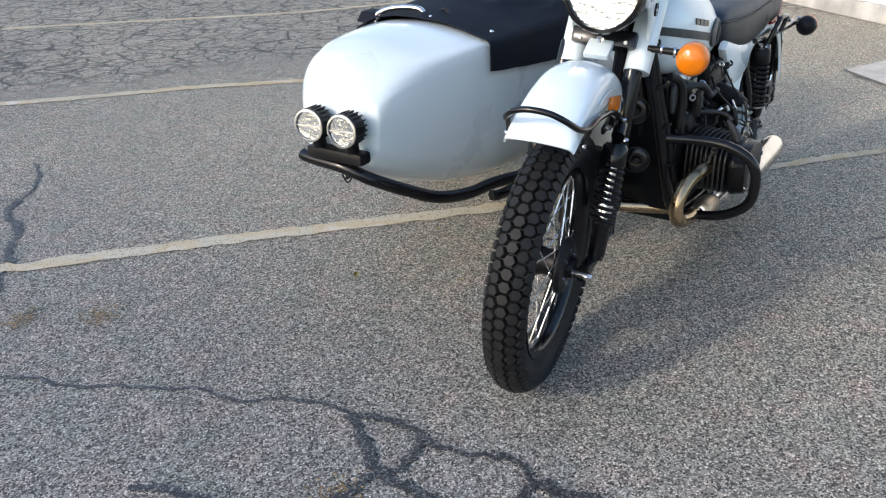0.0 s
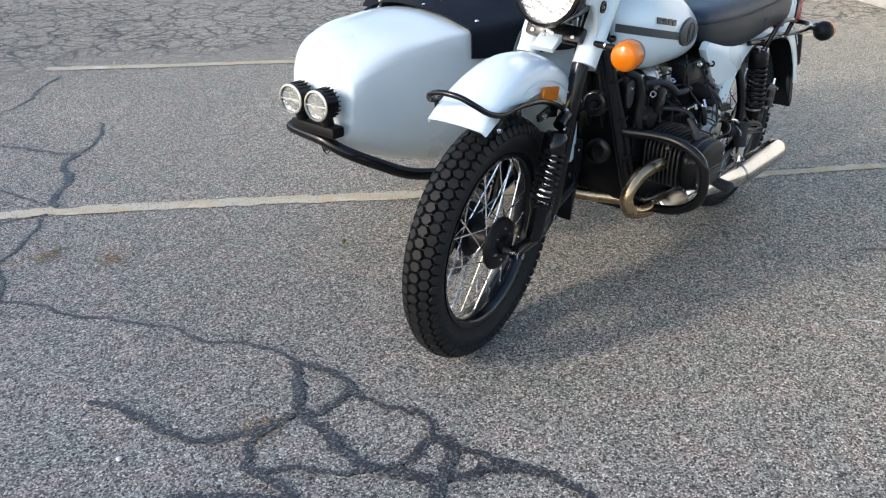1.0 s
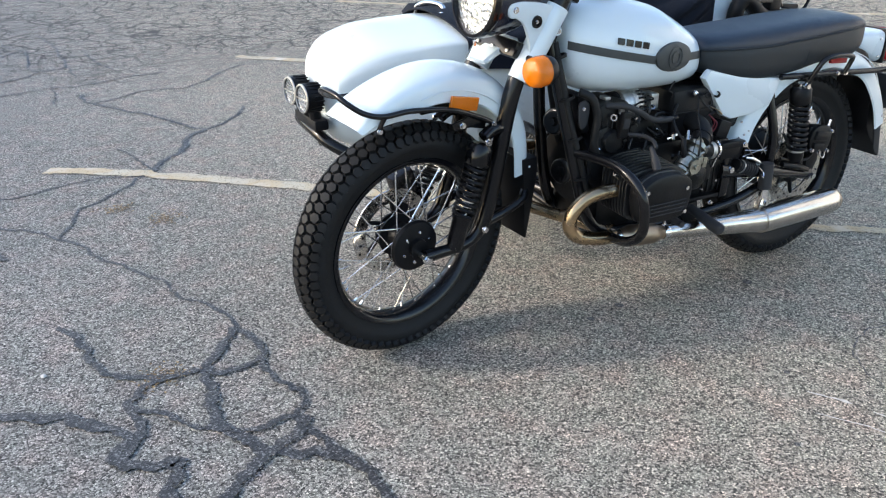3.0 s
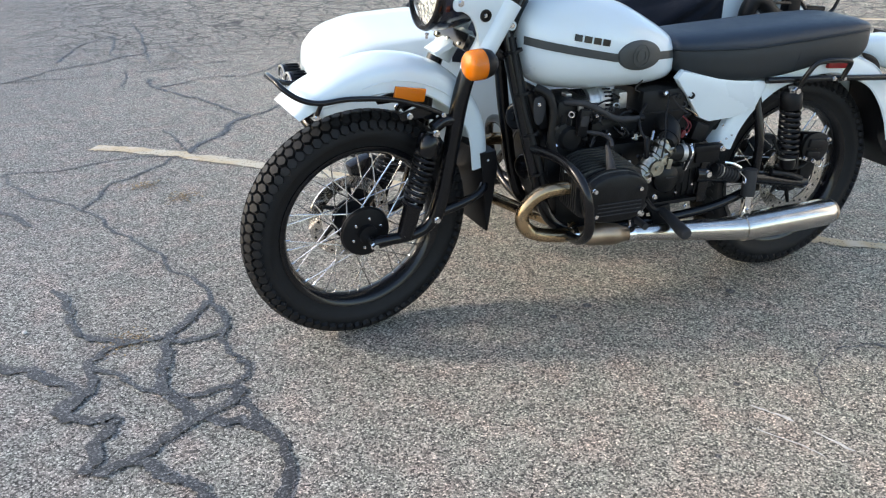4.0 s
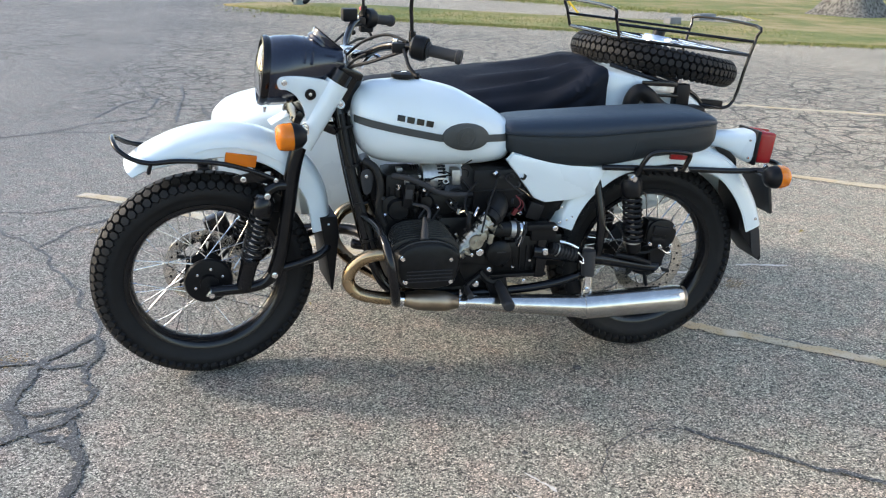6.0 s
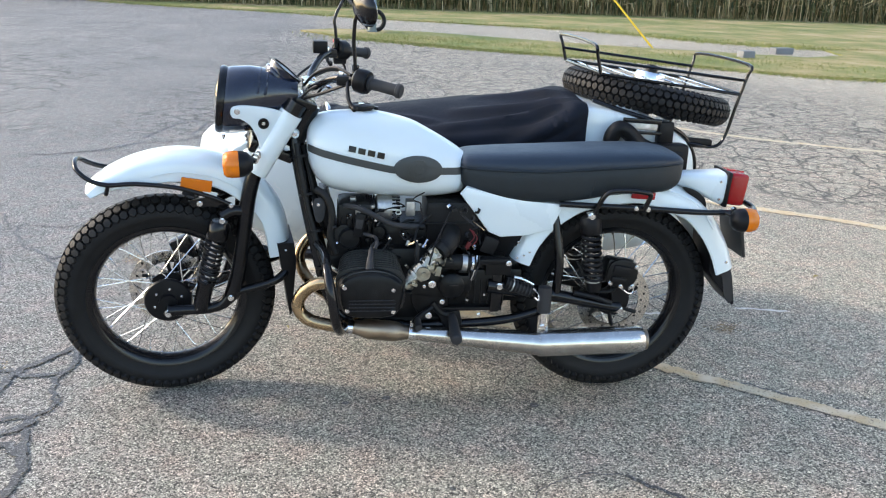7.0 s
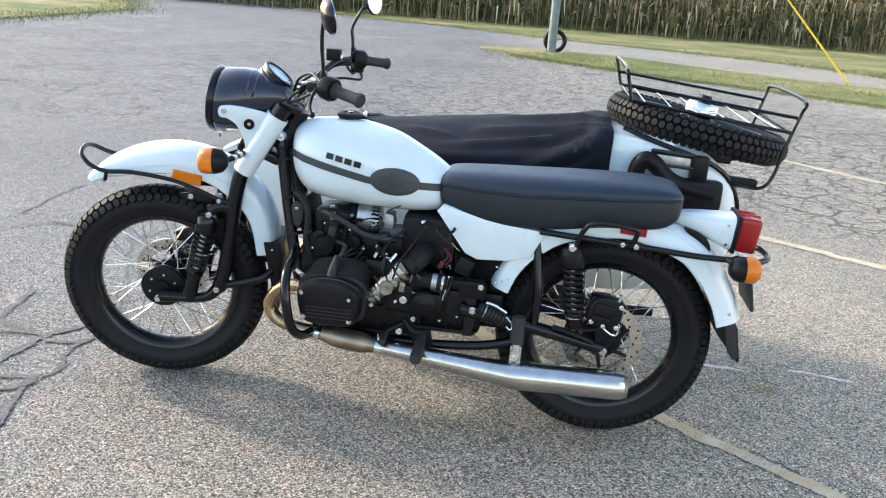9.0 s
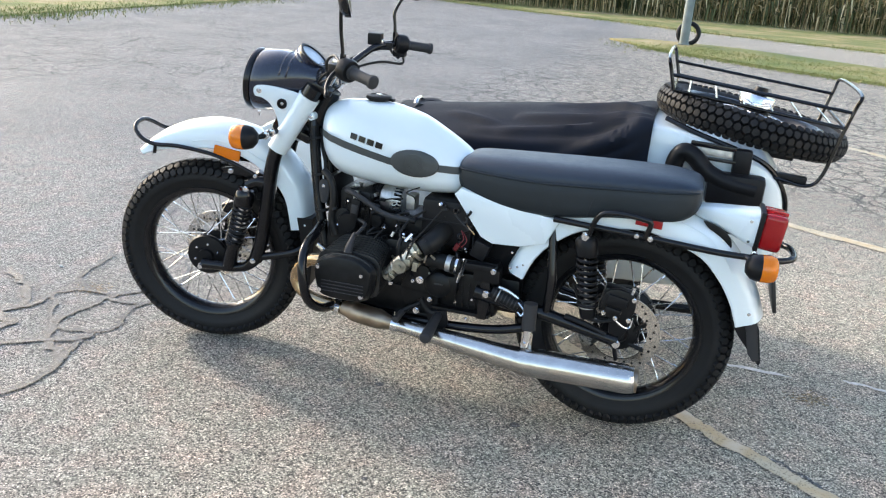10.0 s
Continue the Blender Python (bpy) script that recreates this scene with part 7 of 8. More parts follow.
P("peg_plate", slab([(0.86, 0.335), (0.93, 0.345), (0.94, 0.30), (0.92, 0.268), (0.885, 0.27)], -0.135, -0.12, 0.004), SATIN)
P("drive_shaft", tube([(1.12, 0.09, 0.41), (1.30, 0.10, 0.37), (1.45, 0.10, 0.338)], 0.02, 12), ENGINE)
for x, y, z, r in ((0.837, -0.135, 0.437, 0.014), (0.735, -0.125, 0.405, 0.008), (0.872, -0.13, 0.374, 0.009), (0.812, -0.13, 0.428, 0.006), (1.057, -0.135, 0.427, 0.014), (0.829, -0.13, 0.327, 0.012), (0.995, -0.125, 0.325, 0.008)):
    bolt("frame_bolt", (x, y, z), r, engine)

# --- crash bar, pegs, kick lever ---
P("crash_bar", tube([(0.468, -0.075, 0.560), (0.498, -0.20, 0.560), (0.505, -0.28, 0.545), (0.515, -0.328, 0.505), (0.525, -0.338, 0.440), (0.535, -0.318, 0.375), (0.548, -0.24, 0.325), (0.56, -0.12, 0.305)], 0.0145, 12), BLACK, "black crash bar in front of the cylinder")
P("crash_bar", tube([(0.468, 0.075, 0.560), (0.498, 0.20, 0.560), (0.505, 0.28, 0.545), (0.515, 0.328, 0.505), (0.525, 0.338, 0.440), (0.535, 0.318, 0.375), (0.548, 0.24, 0.325), (0.56, 0.12, 0.305)], 0.0145, 12), BLACK, "black crash bar in front of the cylinder")
peg = P("foot_peg", tube([(0.905, -0.12, 0.325), (0.905, -0.17, 0.318), (0.905, -0.235, 0.302), (0.905, -0.262, 0.299), (0.905, -0.269, 0.298)], 0.0175, 14, 2, radii=[0.013, 0.016, 0.019, 0.019, 0.014]), GRIP, "black rubber foot peg")
part("peg_arm", tube([(0.84, -0.125, 0.37), (0.87, -0.125, 0.335), (0.905, -0.125, 0.325)], 0.013, 8), SATIN, peg)
P("shift_lever", tube([(0.84, -0.13, 0.355), (0.80, -0.15, 0.335), (0.775, -0.17, 0.315)], 0.009, 8), SATIN, "black shift lever")
P("shift_rubber", rod((0.79, -0.15, 0.325), (0.79, -0.22, 0.322), 0.011, 10), GRIP)
kick = P("kick_lever", tube([(1.205, -0.15, 0.43), (1.205, -0.152, 0.40), (1.205, -0.155, 0.345)], 0.022, 14, 3), GRIP, "rubber-covered kick lever")
part("kick_joint", tube([(1.205, -0.155, 0.345), (1.205, -0.158, 0.315), (1.20, -0.160, 0.290)], 0.014, 12, 3), CHROME, kick)
bolt("kick_bolt", (1.20, -0.172, 0.300), 0.010, kick)

# --- exhaust ---
exhaust = P("exhaust_header", tube([(0.585, -0.205, 0.463), (0.55, -0.198, 0.469), (0.50, -0.185, 0.466), (0.455, -0.170, 0.447), (0.420, -0.160, 0.408), (0.414, -0.157, 0.366), (0.444, -0.159, 0.331), (0.51, -0.165, 0.313), (0.60, -0.168, 0.305)], 0.0205, 16), BLUED, "heat-tinted chrome exhaust header")
part("header_flange", lathe([(0.02, -0.008), (0.034, -0.008), (0.034, 0.008), (0.02, 0.008)], 20, Matrix.Translation((0.570, -0.202, 0.466)) @ Matrix.Rotation(radians(-80), 4, "Z"), closed=True), ALU, exhaust)
part("header_pin", rod((0.555, -0.207, 0.496), (0.512, -0.217, 0.530), 0.007, 8), STEEL, exhaust)
part("catalyst", tube([(0.585, -0.170, 0.307), (0.61, -0.168, 0.302), (0.635, -0.167, 0.298), (0.715, -0.165, 0.288), (0.74, -0.164, 0.284), (0.765, -0.163, 0.281)], 0.03, 20, 3, radii=[0.021, 0.026, 0.033, 0.033, 0.026, 0.020]), CAT, exhaust, "swollen heat-stained pipe section")
part("pipe_clamp", lathe([(0.018, -0.008), (0.0245, -0.008), (0.0245, 0.008), (0.018, 0.008)], 24, Matrix.Translation((0.575, -0.171, 0.308)) @ Vector((1, 0, -0.1)).to_track_quat("Y", "Z").to_matrix().to_4x4(), closed=True), CHROME, exhaust)
part("clamp_screw", rod((0.575, -0.185, 0.285), (0.575, -0.185, 0.300), 0.005, 8), CHROME, exhaust)
part("pipe_clamp", lathe([(0.018, -0.011), (0.0255, -0.011), (0.0255, 0.011), (0.018, 0.011)], 24, Matrix.Translation((0.772, -0.163, 0.280)) @ Vector((1, 0, -0.1)).to_track_quat("Y", "Z").to_matrix().to_4x4(), closed=True), CHROME, exhaust)
part("clamp_screw", rod((0.772, -0.163, 0.30), (0.772, -0.163, 0.325), 0.006, 8), CHROME, exhaust)
muffler = part("muffler", tube([(0.762, -0.163, 0.281), (0.80, -0.163, 0.278), (0.95, -0.164, 0.263), (1.185, -0.165, 0.240), (1.195, -0.165, 0.240), (1.205, -0.165, 0.240), (1.36, -0.165, 0.243), (1.520, -0.165, 0.246), (1.548, -0.165, 0.247)], 0.04, 32, 2, radii=[0.0215, 0.0225, 0.030, 0.0405, 0.0445, 0.046, 0.046, 0.0455, 0.038]), STEEL, exhaust, "brushed steel muffler")
part("muffler_outlet", lathe([(0.030, 0.0), (0.037, 0.0), (0.037, 0.012), (0.030, 0.012)], 28, Matrix.Translation((1.545, -0.165, 0.247)) @ Matrix.Rotation(radians(-90), 4, "Z"), closed=True), CAT, exhaust)
P("exhaust_header", tube([(0.575, 0.225, 0.480), (0.53, 0.225, 0.492), (0.475, 0.222, 0.497), (0.43, 0.215, 0.478), (0.402, 0.205, 0.430), (0.408, 0.19, 0.378), (0.445, 0.15, 0.335), (0.51, 0.08, 0.31), (0.56, -0.02, 0.305), (0.60, -0.12, 0.305)], 0.0195, 14), BLUED, "heat-tinted chrome exhaust header")
P("muffler_bracket", block((1.205, -0.155, 0.305), (0.035, 0.012, 0.06), 0.003), STEEL)


# --- sidecar ---
# the front edge of the flat inner side: height, and how far back it lies there
SIDE_EDGE = [(0.30, 0.30), (0.39, 0.214), (0.47, 0.096), (0.53, 0.026), (0.58, -0.008), (0.62, -0.014), (0.66, -0.002), (0.70, 0.028), (0.73, 0.064), (0.76, 0.116), (0.80, 0.20)]


def side_y(x, z, y0):
    """The inner side: flat behind its curved front edge, turning away before it."""
    if x >= 0.4:
        return y0
    for (z0, x0), (z1, x1) in zip(SIDE_EDGE, SIDE_EDGE[1:]):
        if z <= z1:
            break
    t = min(1.0, max(0.0, (z - z0) / (z1 - z0)))
    ahead = x0 + (x1 - x0) * t - x
    ahead = (ahead + math.sqrt(ahead * ahead + 0.0009)) / 2 - 0.003
    y = 0.488 + 0.25 * (0.4 - x) + 1.0 * ahead + 6 * ahead * ahead
    f = min(1.0, max(0.0, (0.020 - x) / 0.033))
    f = f * f * (3 - 2 * f)
    return y + (y0 - y) * f


def body_ring(x, y0, y1, z0, z1, zc, grow=0.0):
    """A section of the sidecar: flat inner side up to a crease, domed top, round outer side and belly."""
    y0, y1, z1, zc, z0 = y0 - grow, y1 + grow, z1 + grow, zc + grow * 0.5, z0 - grow
    ym, zm = (y0 + y1) / 2, z0 + 0.42 * (z1 - z0)
    w = (y1 - y0) / 2
    out = []
    yb, yt = side_y(x, zm, y0), side_y(x, zc, y0)
    ym, w = (yb + y1) / 2, (y1 - yb) / 2
    for k in range(10):                                # belly, from the outer to the inner side
        a = math.pi * k / 10
        c, s = math.cos(a), math.sin(a)
        out.append((x, ym + w * math.copysign(abs(c) ** 0.62, c), zm - (zm - z0) * abs(s) ** 0.75))
    r = 0.010 + 0.020 * min(1.0, max(0.0, (0.35 - x) / 0.35))
    for k in range(7):                                 # inner side
        z = zm + (zc - r - zm) * k / 6
        out.append((x, side_y(x, z, y0) - 0.003 * math.sin(math.pi * k / 6), z))
    y0 = yt
    ym, w = (y0 + y1) / 2, (y1 - y0) / 2
    out.append((x, y0 + r * 0.25, zc - r * 0.35))
    out.append((x, y0 + r * 0.9, zc + r * 0.30))
    for k in range(1, 10):                             # top, up to its middle
        u = k / 9
        out.append((x, y0 + r + (ym - y0 - r) * u, zc + r * 0.35 + (z1 - zc - r * 0.35) * math.sin(math.pi / 2 * u)))
    for k in range(1, 12):                             # over and down the outer side
        a = math.pi / 2 * (1 - k / 12)
        out.append((x, ym + w * math.cos(a) ** 0.75, zm + (z1 - zm) * math.sin(a) ** 0.62))
    return out


def along_x(table, step=4):
    """Smooth sections between the given ones."""
    a = curve_points([(r[0], r[1], r[2]) for r in table], step)
    b = curve_points([(r[3], r[4], r[5]) for r in table], step)
    return [(p.x, p.y, p.z, q.x, q.y, q.z) for p, q in zip(a, b)]


BODY = [(-0.013, 0.710, 0.798, 0.540, 0.694, 0.640), (0.0, 0.682, 0.842, 0.505, 0.740, 0.678), (0.035, 0.638, 0.884, 0.458, 0.777, 0.714), (0.075, 0.598, 0.914, 0.432, 0.797, 0.732), (0.106, 0.566, 0.931, 0.416, 0.806, 0.744),
        (0.17, 0.545, 0.963, 0.388, 0.820, 0.760), (0.24, 0.525, 0.993, 0.360, 0.824, 0.769),
        (0.40, 0.488, 1.035, 0.315, 0.830, 0.781), (0.55, 0.462, 1.055, 0.290, 0.822, 0.774), (0.80, 0.448, 1.065, 0.275, 0.822, 0.772), (1.15, 0.440, 1.065, 0.275, 0.840, 0.785), (1.36, 0.438, 1.065, 0.275, 0.895, 0.85),
        (1.45, 0.438, 1.062, 0.28, 0.942, 0.912), (1.52, 0.438, 1.060, 0.28, 0.938, 0.912), (1.62, 0.440, 1.050, 0.29, 0.920, 0.895), (1.76, 0.445, 1.035, 0.31, 0.876, 0.852), (1.86, 0.455, 1.01, 0.35, 0.832, 0.808), (1.915, 0.47, 0.98, 0.41, 0.782, 0.750), (1.945, 0.50, 0.94, 0.48, 0.70, 0.66)]
sidecar = P("sidecar_body", loft([body_ring(*r) for r in along_x(BODY, 7)]), WHITE, "white sidecar body with rounded nose", smooth=50)
# the cover, drawn over the cockpit with soft folds
COVER = [(0.435, 0.482, 1.04, 0.31, 0.827, 0.780), (0.50, 0.468, 1.05, 0.29, 0.832, 0.782), (0.65, 0.455, 1.06, 0.28, 0.845, 0.784), (0.85, 0.448, 1.065, 0.275, 0.867, 0.790), (1.05, 0.440, 1.065, 0.275, 0.888, 0.803), (1.25, 0.438, 1.065, 0.275, 0.905, 0.834), (1.36, 0.438, 1.065, 0.275, 0.924, 0.872), (1.42, 0.438, 1.062, 0.28, 0.936, 0.908), (1.465, 0.440, 1.060, 0.28, 0.936, 0.912)]
# ridges of the cloth: from and to, along the sidecar and up from the hem, with height and width
RIDGES = [((1.45, 0.235), (0.98, 0.05), 0.022, 0.030), ((1.45, 0.275), (0.80, 0.185), 0.026, 0.028), ((1.43, 0.33), (0.95, 0.33), 0.024, 0.035), ((1.44, 0.19), (1.18, 0.02), 0.014, 0.022), ((1.42, 0.45), (1.05, 0.50), 0.018, 0.04), ((0.70, 0.30), (1.0, 0.22), 0.010, 0.03)]


def ridge_height(x, s):
    h = 0.0
    for (x0, s0), (x1, s1), amp, wd in RIDGES:
        dx, ds = x1 - x0, s1 - s0
        t = ((x - x0) * dx + (s - s0) * ds) / (dx * dx + ds * ds)
        tt = min(1.0, max(0.0, t))
        dist = math.hypot(x - x0 - tt * dx, s - s0 - tt * ds)
        h += 1.7 * amp * (1 - tt) ** 0.7 * math.exp(-(dist / (0.8 * wd)) ** 2) * min(1.0, 0.3 + tt * 4)
    return h


rings = []
for x, y0, y1, z0, z1, zc in along_x(COVER, 14):
    hem = 0.700 - 0.045 * min(1, max(0, (x - 0.44) / 0.5)) + 0.02 * max(0, (x - 1.2) / 0.28)
    base = [Vector(q) for q in body_ring(x, y0, y1, z0, z1, zc, 0.014)[11:]]
    for q in base:
        q.z = max(q.z, hem)
    fine = []
    for p, q in zip(base, base[1:]):
        n = max(1, int((q - p).length / 0.016))
        fine += [(p.lerp(q, k / n)) for k in range(n)]
    base = fine + [base[-1]]
    # an equal number of points on every ring
    run = [0.0]
    for p, q in zip(base, base[1:]):
        run.append(run[-1] + (q - p).length)
    ring = []
    for k in range(76):
        want = run[-1] * k / 75
        i = max(j for j in range(len(run)) if run[j] <= want + 1e-9)
        i = min(i, len(base) - 2)
        f = (want - run[i]) / max(1e-6, run[i + 1] - run[i])
        q = base[i].lerp(base[i + 1], f)
        ahead, back = base[min(i + 2, len(base) - 1)], base[max(i - 1, 0)]
        tn = (ahead - back).normalized()
        out = Vector((0, -tn.z, tn.y))
        q = q + out * ridge_height(x, want)
        q += Vector((0, 0.002 * noise.noise(q * 13), 0.003 * noise.noise(q * 9 + Vector((3, 1, 5)))))
        ring.append(q)
    rings.append(ring)
bm = bmesh.new()
vs = [[bm.verts.new(q) for q in r] for r in rings]
for a, b in zip(vs, vs[1:]):
    for k in range(len(a) - 1):
        bm.faces.new((a[k], a[k + 1], b[k + 1], b[k]))
bmesh.ops.recalc_face_normals(bm, faces=bm.faces[:])
bmesh.ops.solidify(bm, geom=bm.faces[:], thickness=-0.005)
part("tonneau_cover", bm, CLOTH, sidecar, "black cloth cover buttoned over the sidecar cockpit", smooth=60)
for x, y, z in ((0.50, 0.50, 0.806), (0.46, 0.70, 0.842), (0.46, 0.90, 0.830)):
    part("cover_snap", lathe([(0.0, 0.0), (0.008, 0.0), (0.006, 0.004), (0.0, 0.005)], 12, Matrix.Translation((x, y, z)) @ Matrix.Rotation(radians(90), 4, "X")), CHROME, sidecar)
part("grab_handle", tube([(0.47, 0.93, 0.808), (0.475, 0.915, 0.838), (0.485, 0.85, 0.858), (0.495, 0.77, 0.858), (0.50, 0.745, 0.832)], 0.009, 10), CHROME, sidecar, "chrome grab handle")
part("cover_fold", slab([(0.44, 0.810), (0.47, 0.840), (0.52, 0.842), (0.56, 0.828)], 0.92, 0.99, 0.01), CLOTH, sidecar)
part("windscreen_hinge", tube([(0.52, 0.66, 0.838), (0.53, 0.69, 0.856), (0.55, 0.72, 0.844)], 0.006, 8), SATIN, sidecar)
for x0, z0, x1, z1 in ((0.285, 0.655, 0.300, 0.600), (0.292, 0.602, 0.315, 0.585), (0.235, 0.640, 0.243, 0.652), (0.262, 0.545, 0.275, 0.538)):
    yy = lambda x: 0.488 + 0.25 * (0.4 - x) - 0.0036
    part("scratch", rod((x0, yy(x0), z0), (x1, yy(x1), z1), 0.0012, 5), SIDING, sidecar)
# lamps on the bumper
for y in (0.634, 0.754):
    q = Matrix.Translation((-0.078, y, 0.622)) @ Vector((-1, -0.10, 0.02)).to_track_quat("Y", "Z").to_matrix().to_4x4()
    lamp = part("fog_lamp", lathe([(0.0, -0.055), (0.030, -0.055), (0.042, -0.045), (0.045, -0.02), (0.047, 0.0), (0.047, 0.010), (0.042, 0.012), (0.041, 0.004), (0.0, 0.004)], 32, q), SATIN, sidecar, "round black fog lamp with clear lens")
    for k in range(20):
        a = 2 * math.pi * k / 20 + 0.1
        part("cooling_fin", block((0.0455 * math.cos(a), -0.026, 0.0455 * math.sin(a)), (0.006, 0.046, 0.004), 0.001, Matrix.Rotation(-a, 4, "Y")), SATIN, lamp, m=q)
    part("lamp_reflector", lathe([(0.0, -0.006), (0.02, -0.004), (0.034, 0.002), (0.0405, 0.006)], 28, q), REFLECTOR, lamp)
    part("lamp_glass", lathe([(0.0, 0.012), (0.030, 0.011), (0.041, 0.008), (0.041, 0.0065), (0.0, 0.010)], 28, q), GLASS, lamp, "clear lamp glass").visible_shadow = False
    part("lamp_trim", lathe([(0.041, 0.010), (0.0475, 0.009), (0.0475, 0.013), (0.042, 0.014)], 32, q, closed=True), ALU, lamp)
    part("lamp_divider", block((0, 0.0125, 0), (0.078, 0.002, 0.004), 0.0005), ALU, lamp, m=q)
    part("lamp_foot", tube([(-0.050, y, 0.580), (-0.045, y, 0.555), (-0.038, y, 0.52)], 0.020, 12, 3), SATIN, lamp)
part("lamp_bar", block((-0.040, 0.692, 0.535), (0.050, 0.20, 0.036), 0.010), SATIN, sidecar, "black lamp bracket")
part("bumper_tube", tube([(-0.03, 0.835, 0.508), (-0.036, 0.80, 0.505), (-0.035, 0.68, 0.495), (-0.005, 0.605, 0.462), (0.08, 0.548, 0.412), (0.18, 0.505, 0.364), (0.30, 0.470, 0.342), (0.42, 0.430, 0.350), (0.52, 0.36, 0.348), (0.60, 0.14, 0.325)], 0.0195, 14), BLACK, sidecar, "black sidecar frame tube round the nose")
part("lower_rail", tube([(0.50, 0.50, 0.262), (0.6, 0.48, 0.255), (1.2, 0.47, 0.25), (1.7, 0.48, 0.26)], 0.018, 12), BLACK, sidecar)
for x, y0, y1, z0, z1 in ((0.62, 0.10, 0.50, 0.33, 0.27), (1.12, 0.12, 0.50, 0.38, 0.27), (0.56, 0.06, 0.47, 0.62, 0.30), (1.24, 0.10, 0.46, 0.62, 0.36)):
    part("strut", rod((x, y0, z0), (x + 0.02, y1, z1), 0.014, 12), BLACK, sidecar, "black strut to the motorcycle")
for k in range(3):
    pts = [(-0.015, 0.70 - 0.01 * k, 0.49), (-0.02, 0.698 - 0.012 * k, 0.462), (-0.012 + 0.006 * k, 0.688 + 0.008 * k, 0.440 + 0.008 * k), (0.0, 0.675, 0.465)]
    part("lamp_wire", tube(pts, 0.0028, 6), CABLE, sidecar)
part("reflector_dot", lathe([(0.0, 0.0), (0.008, 0.0), (0.006, 0.004), (0.0, 0.004)], 12, Matrix.Translation((0.72, 0.447, 0.70)) @ Matrix.Rotation(math.pi, 4, "Z")), RED, sidecar)
# trunk lid edge, hose and box on the inner side
part("trunk_lid", tube([(1.505, 0.50, 0.944), (1.62, 0.465, 0.908), (1.76, 0.46, 0.868), (1.85, 0.468, 0.832), (1.905, 0.48, 0.78), (1.945, 0.505, 0.70), (1.950, 0.52, 0.62)], 0.009, 8), BLACK, sidecar, "black edge trim of the trunk")
part("breather_hose", tube([(1.555, 0.40, 0.775), (1.560, 0.395, 0.825), (1.582, 0.39, 0.855), (1.618, 0.39, 0.842), (1.67, 0.385, 0.795), (1.74, 0.385, 0.768), (1.83, 0.385, 0.755)], 0.030, 16), SATIN, sidecar, "fat black bent pipe on the inner side")
part("can_holder", block((1.765, 0.40, 0.745), (0.19, 0.075, 0.11), 0.02), SATIN, sidecar, "black moulded box on the inner side")
part("holder_strap", block((1.675, 0.405, 0.882), (0.15, 0.012, 0.018), 0.004, Matrix.Rotation(radians(3), 4, "Y")), BLACK, sidecar)
part("holder_strap", block((1.69, 0.405, 0.838), (0.13, 0.012, 0.012), 0.004, Matrix.Rotation(radians(3), 4, "Y")), BLACK, sidecar)
part("strap_plate", block((1.685, 0.412, 0.860), (0.11, 0.006, 0.026), 0.003, Matrix.Rotation(radians(3), 4, "Y")), ALU, sidecar)
part("latch", block((1.775, 0.425, 0.835), (0.06, 0.05, 0.09), 0.012), SATIN, sidecar)
# sidecar wheel on the far side
sw = Matrix.Translation((1.26, 1.17, 0.338))
sidecar_wheel = wheel("sidecar_wheel", sw, "", 0, bike)
part("sidecar_fender", arch([(1.26 + 0.43 * math.cos(radians(a)), 0.338 + 0.43 * math.sin(radians(a))) for a in (165, 145, 120, 95, 70, 45, 20)], 0.085, 0.06), WHITE, bike, "white sidecar wheel fender", Matrix.Translation((0, 1.17, 0)))
part("sidecar_axle", rod((1.26, 1.02, 0.338), (1.26, 1.25, 0.338), 0.016, 12), SATIN, sidecar)

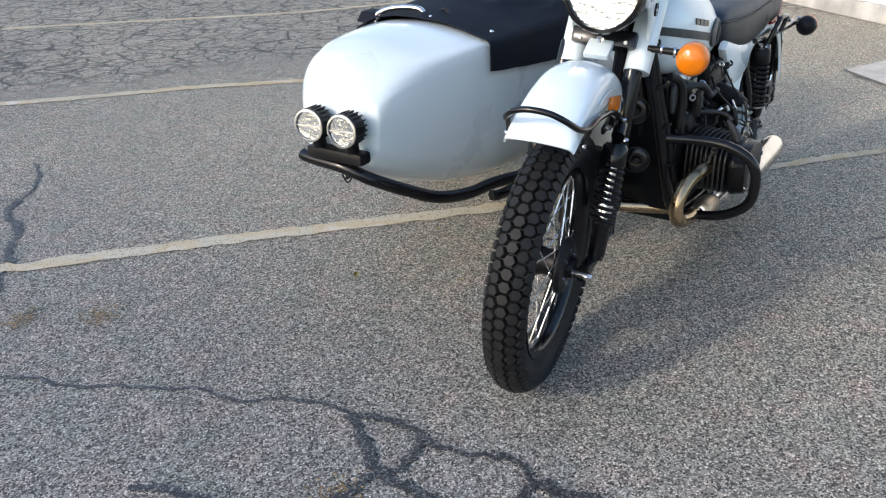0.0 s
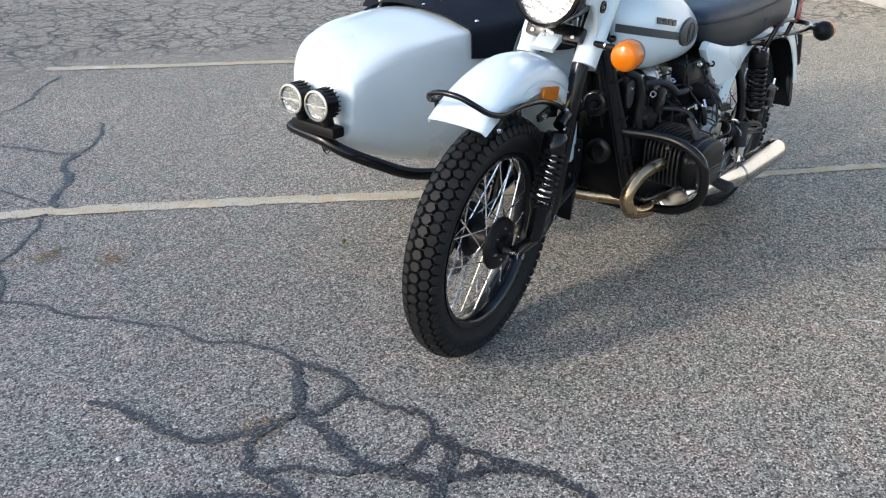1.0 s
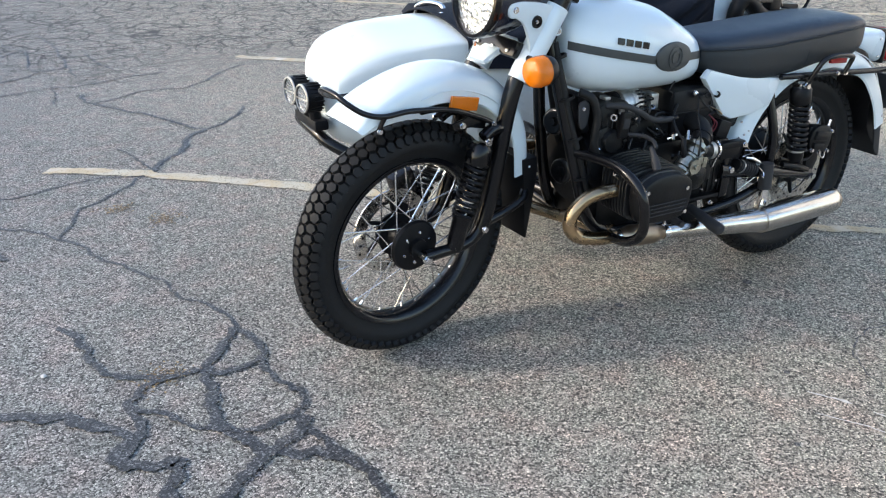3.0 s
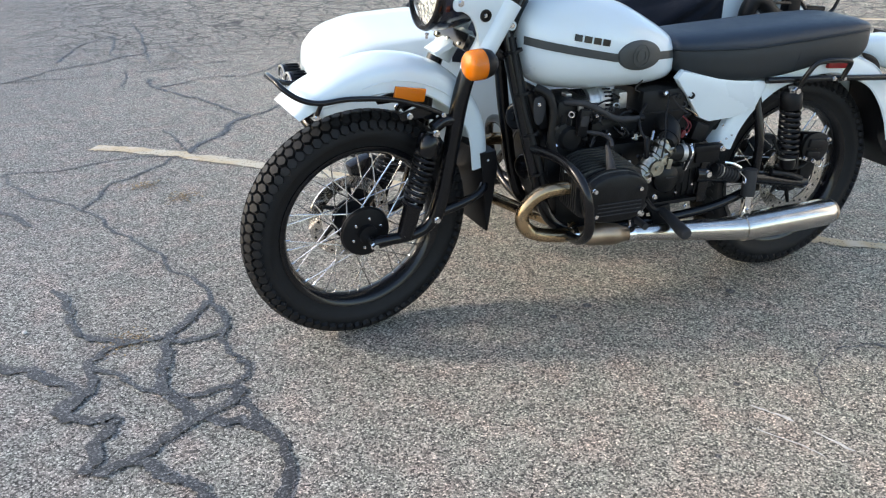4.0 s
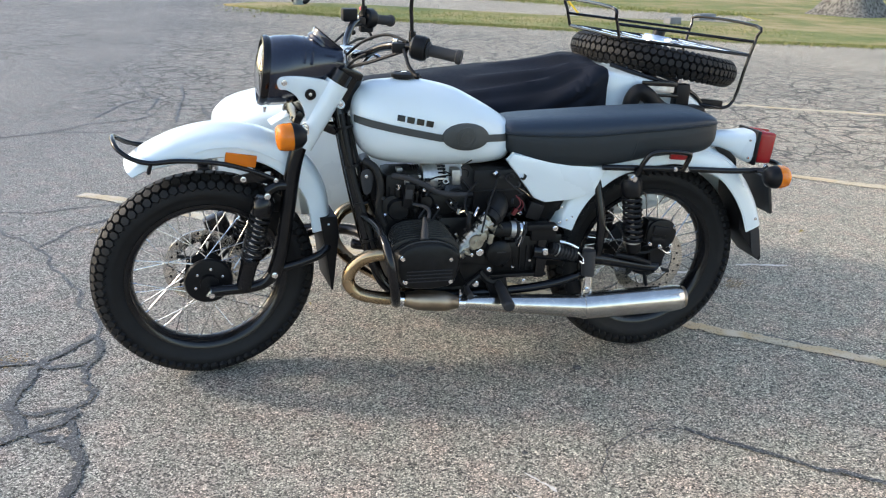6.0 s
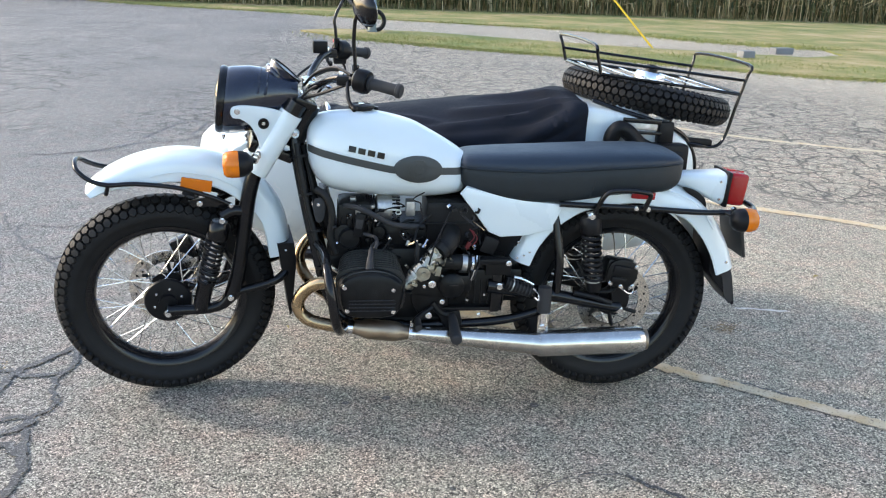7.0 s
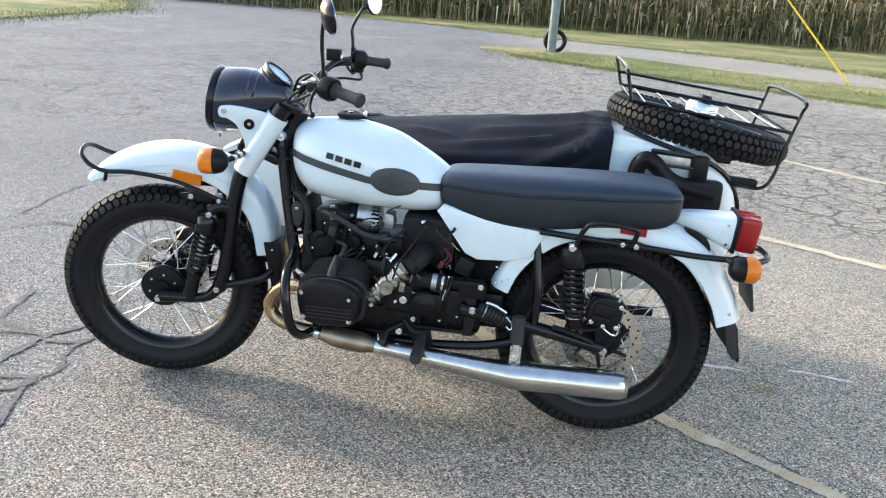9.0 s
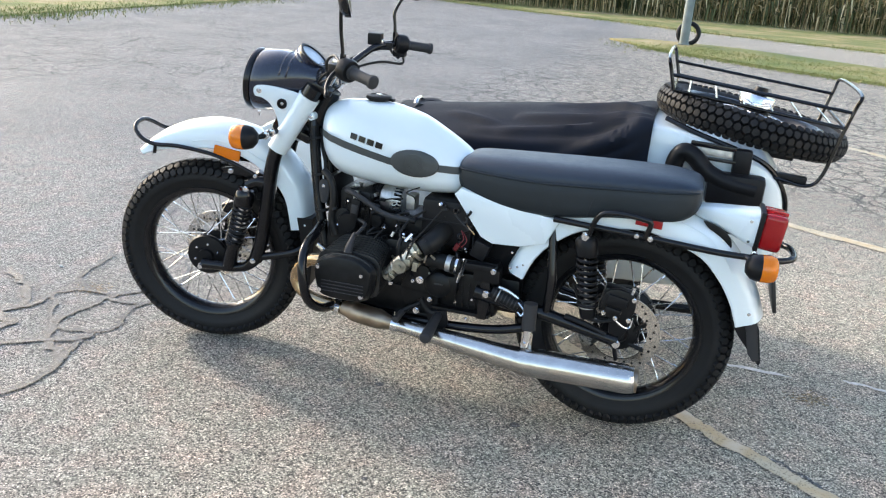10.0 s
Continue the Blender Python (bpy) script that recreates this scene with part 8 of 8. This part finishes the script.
# spare wheel lying on the trunk, and the rack above it
SP = Matrix.Translation((1.795, 0.735, 0.935)) @ Matrix.Rotation(radians(10.5), 4, "Y") @ Matrix.Rotation(radians(-2.0), 4, "X") @ Matrix.Rotation(radians(90), 4, "X")
spare = wheel("spare_wheel", SP, "", 0, bike)
part("spare_cap", lathe([(0.0, 0.095), (0.055, 0.095), (0.062, 0.085), (0.062, 0.055), (0.045, 0.045), (0.0, 0.04)], 28, SP), CHROME, bike, "bright cap in the hub of the spare wheel")
part("spare_nut", lathe([(0.0, 0.125), (0.022, 0.125), (0.026, 0.115), (0.026, 0.095), (0.0, 0.095)], 16, SP), SATIN, bike)
part("spare_post", rod((1.78, 0.735, 0.80), (1.80, 0.735, 0.93), 0.03, 14), SATIN, bike)
part("spare_frame", tube([(1.50, 0.735, 0.945), (1.60, 0.735, 0.925), (1.80, 0.735, 0.885), (1.92, 0.735, 0.84)], 0.014, 10), BLACK, bike)


def rack():
    """Tubular luggage rack: floor bars, two end hoops, side rails and rear legs."""
    x0, x1, y0, y1 = 1.515, 2.075, 0.462, 0.985
    zf = lambda x: 1.046 - 0.115 * (x - x0)
    floor = tube([(x0, y0, zf(x0)), (x1, y0, zf(x1)), (x1, y1, zf(x1)), (x0, y1, zf(x0))], 0.0065, 8, 1, closed=True)
    r = P("luggage_rack", floor, BLACK, "black tubular luggage rack over the spare wheel")
    for k in range(6):
        x = x0 + (x1 - x0) * (k + 0.55) / 6
        part("rack_bar", rod((x, y0, zf(x)), (x, y1, zf(x)), 0.0034, 8), CHROME, r, "slim cross bar of the rack")
    for x, lean in ((x0, -0.03), (x1, 0.03)):
        z = zf(x)
        part("rack_hoop", tube([(x, y0, z), (x + lean * 0.6, y0, z + 0.07), (x + lean, y0 + 0.03, z + 0.11), (x + lean, y1 - 0.03, z + 0.11), (x + lean * 0.6, y1, z + 0.07), (x, y1, z)], 0.0065, 8, 4), BLACK, r)
    for y in (y0, y1):
        part("rack_rail", rod((x0 - 0.015, y, zf(x0) + 0.052), (x1 + 0.015, y, zf(x1) + 0.052), 0.0058, 8), BLACK, r)
        part("rack_leg", tube([(x1, y, zf(x1)), (x1 - 0.015, y, 0.92), (x1 - 0.035, y, 0.83), (x1 - 0.06, y, 0.785), (x1 - 0.10, y, 0.775), (x1 - 0.15, y, 0.785), (x1 - 0.22, y + (0.02 if y < 0.7 else -0.02), 0.79)], 0.0065, 8), BLACK, r)
        part("rack_mount", block((1.925, y + (0.03 if y < 0.7 else -0.03), 0.787), (0.14, 0.035, 0.035), 0.006, Matrix.Rotation(radians(4), 4, "Y")), SATIN, r)
    return r


rack()
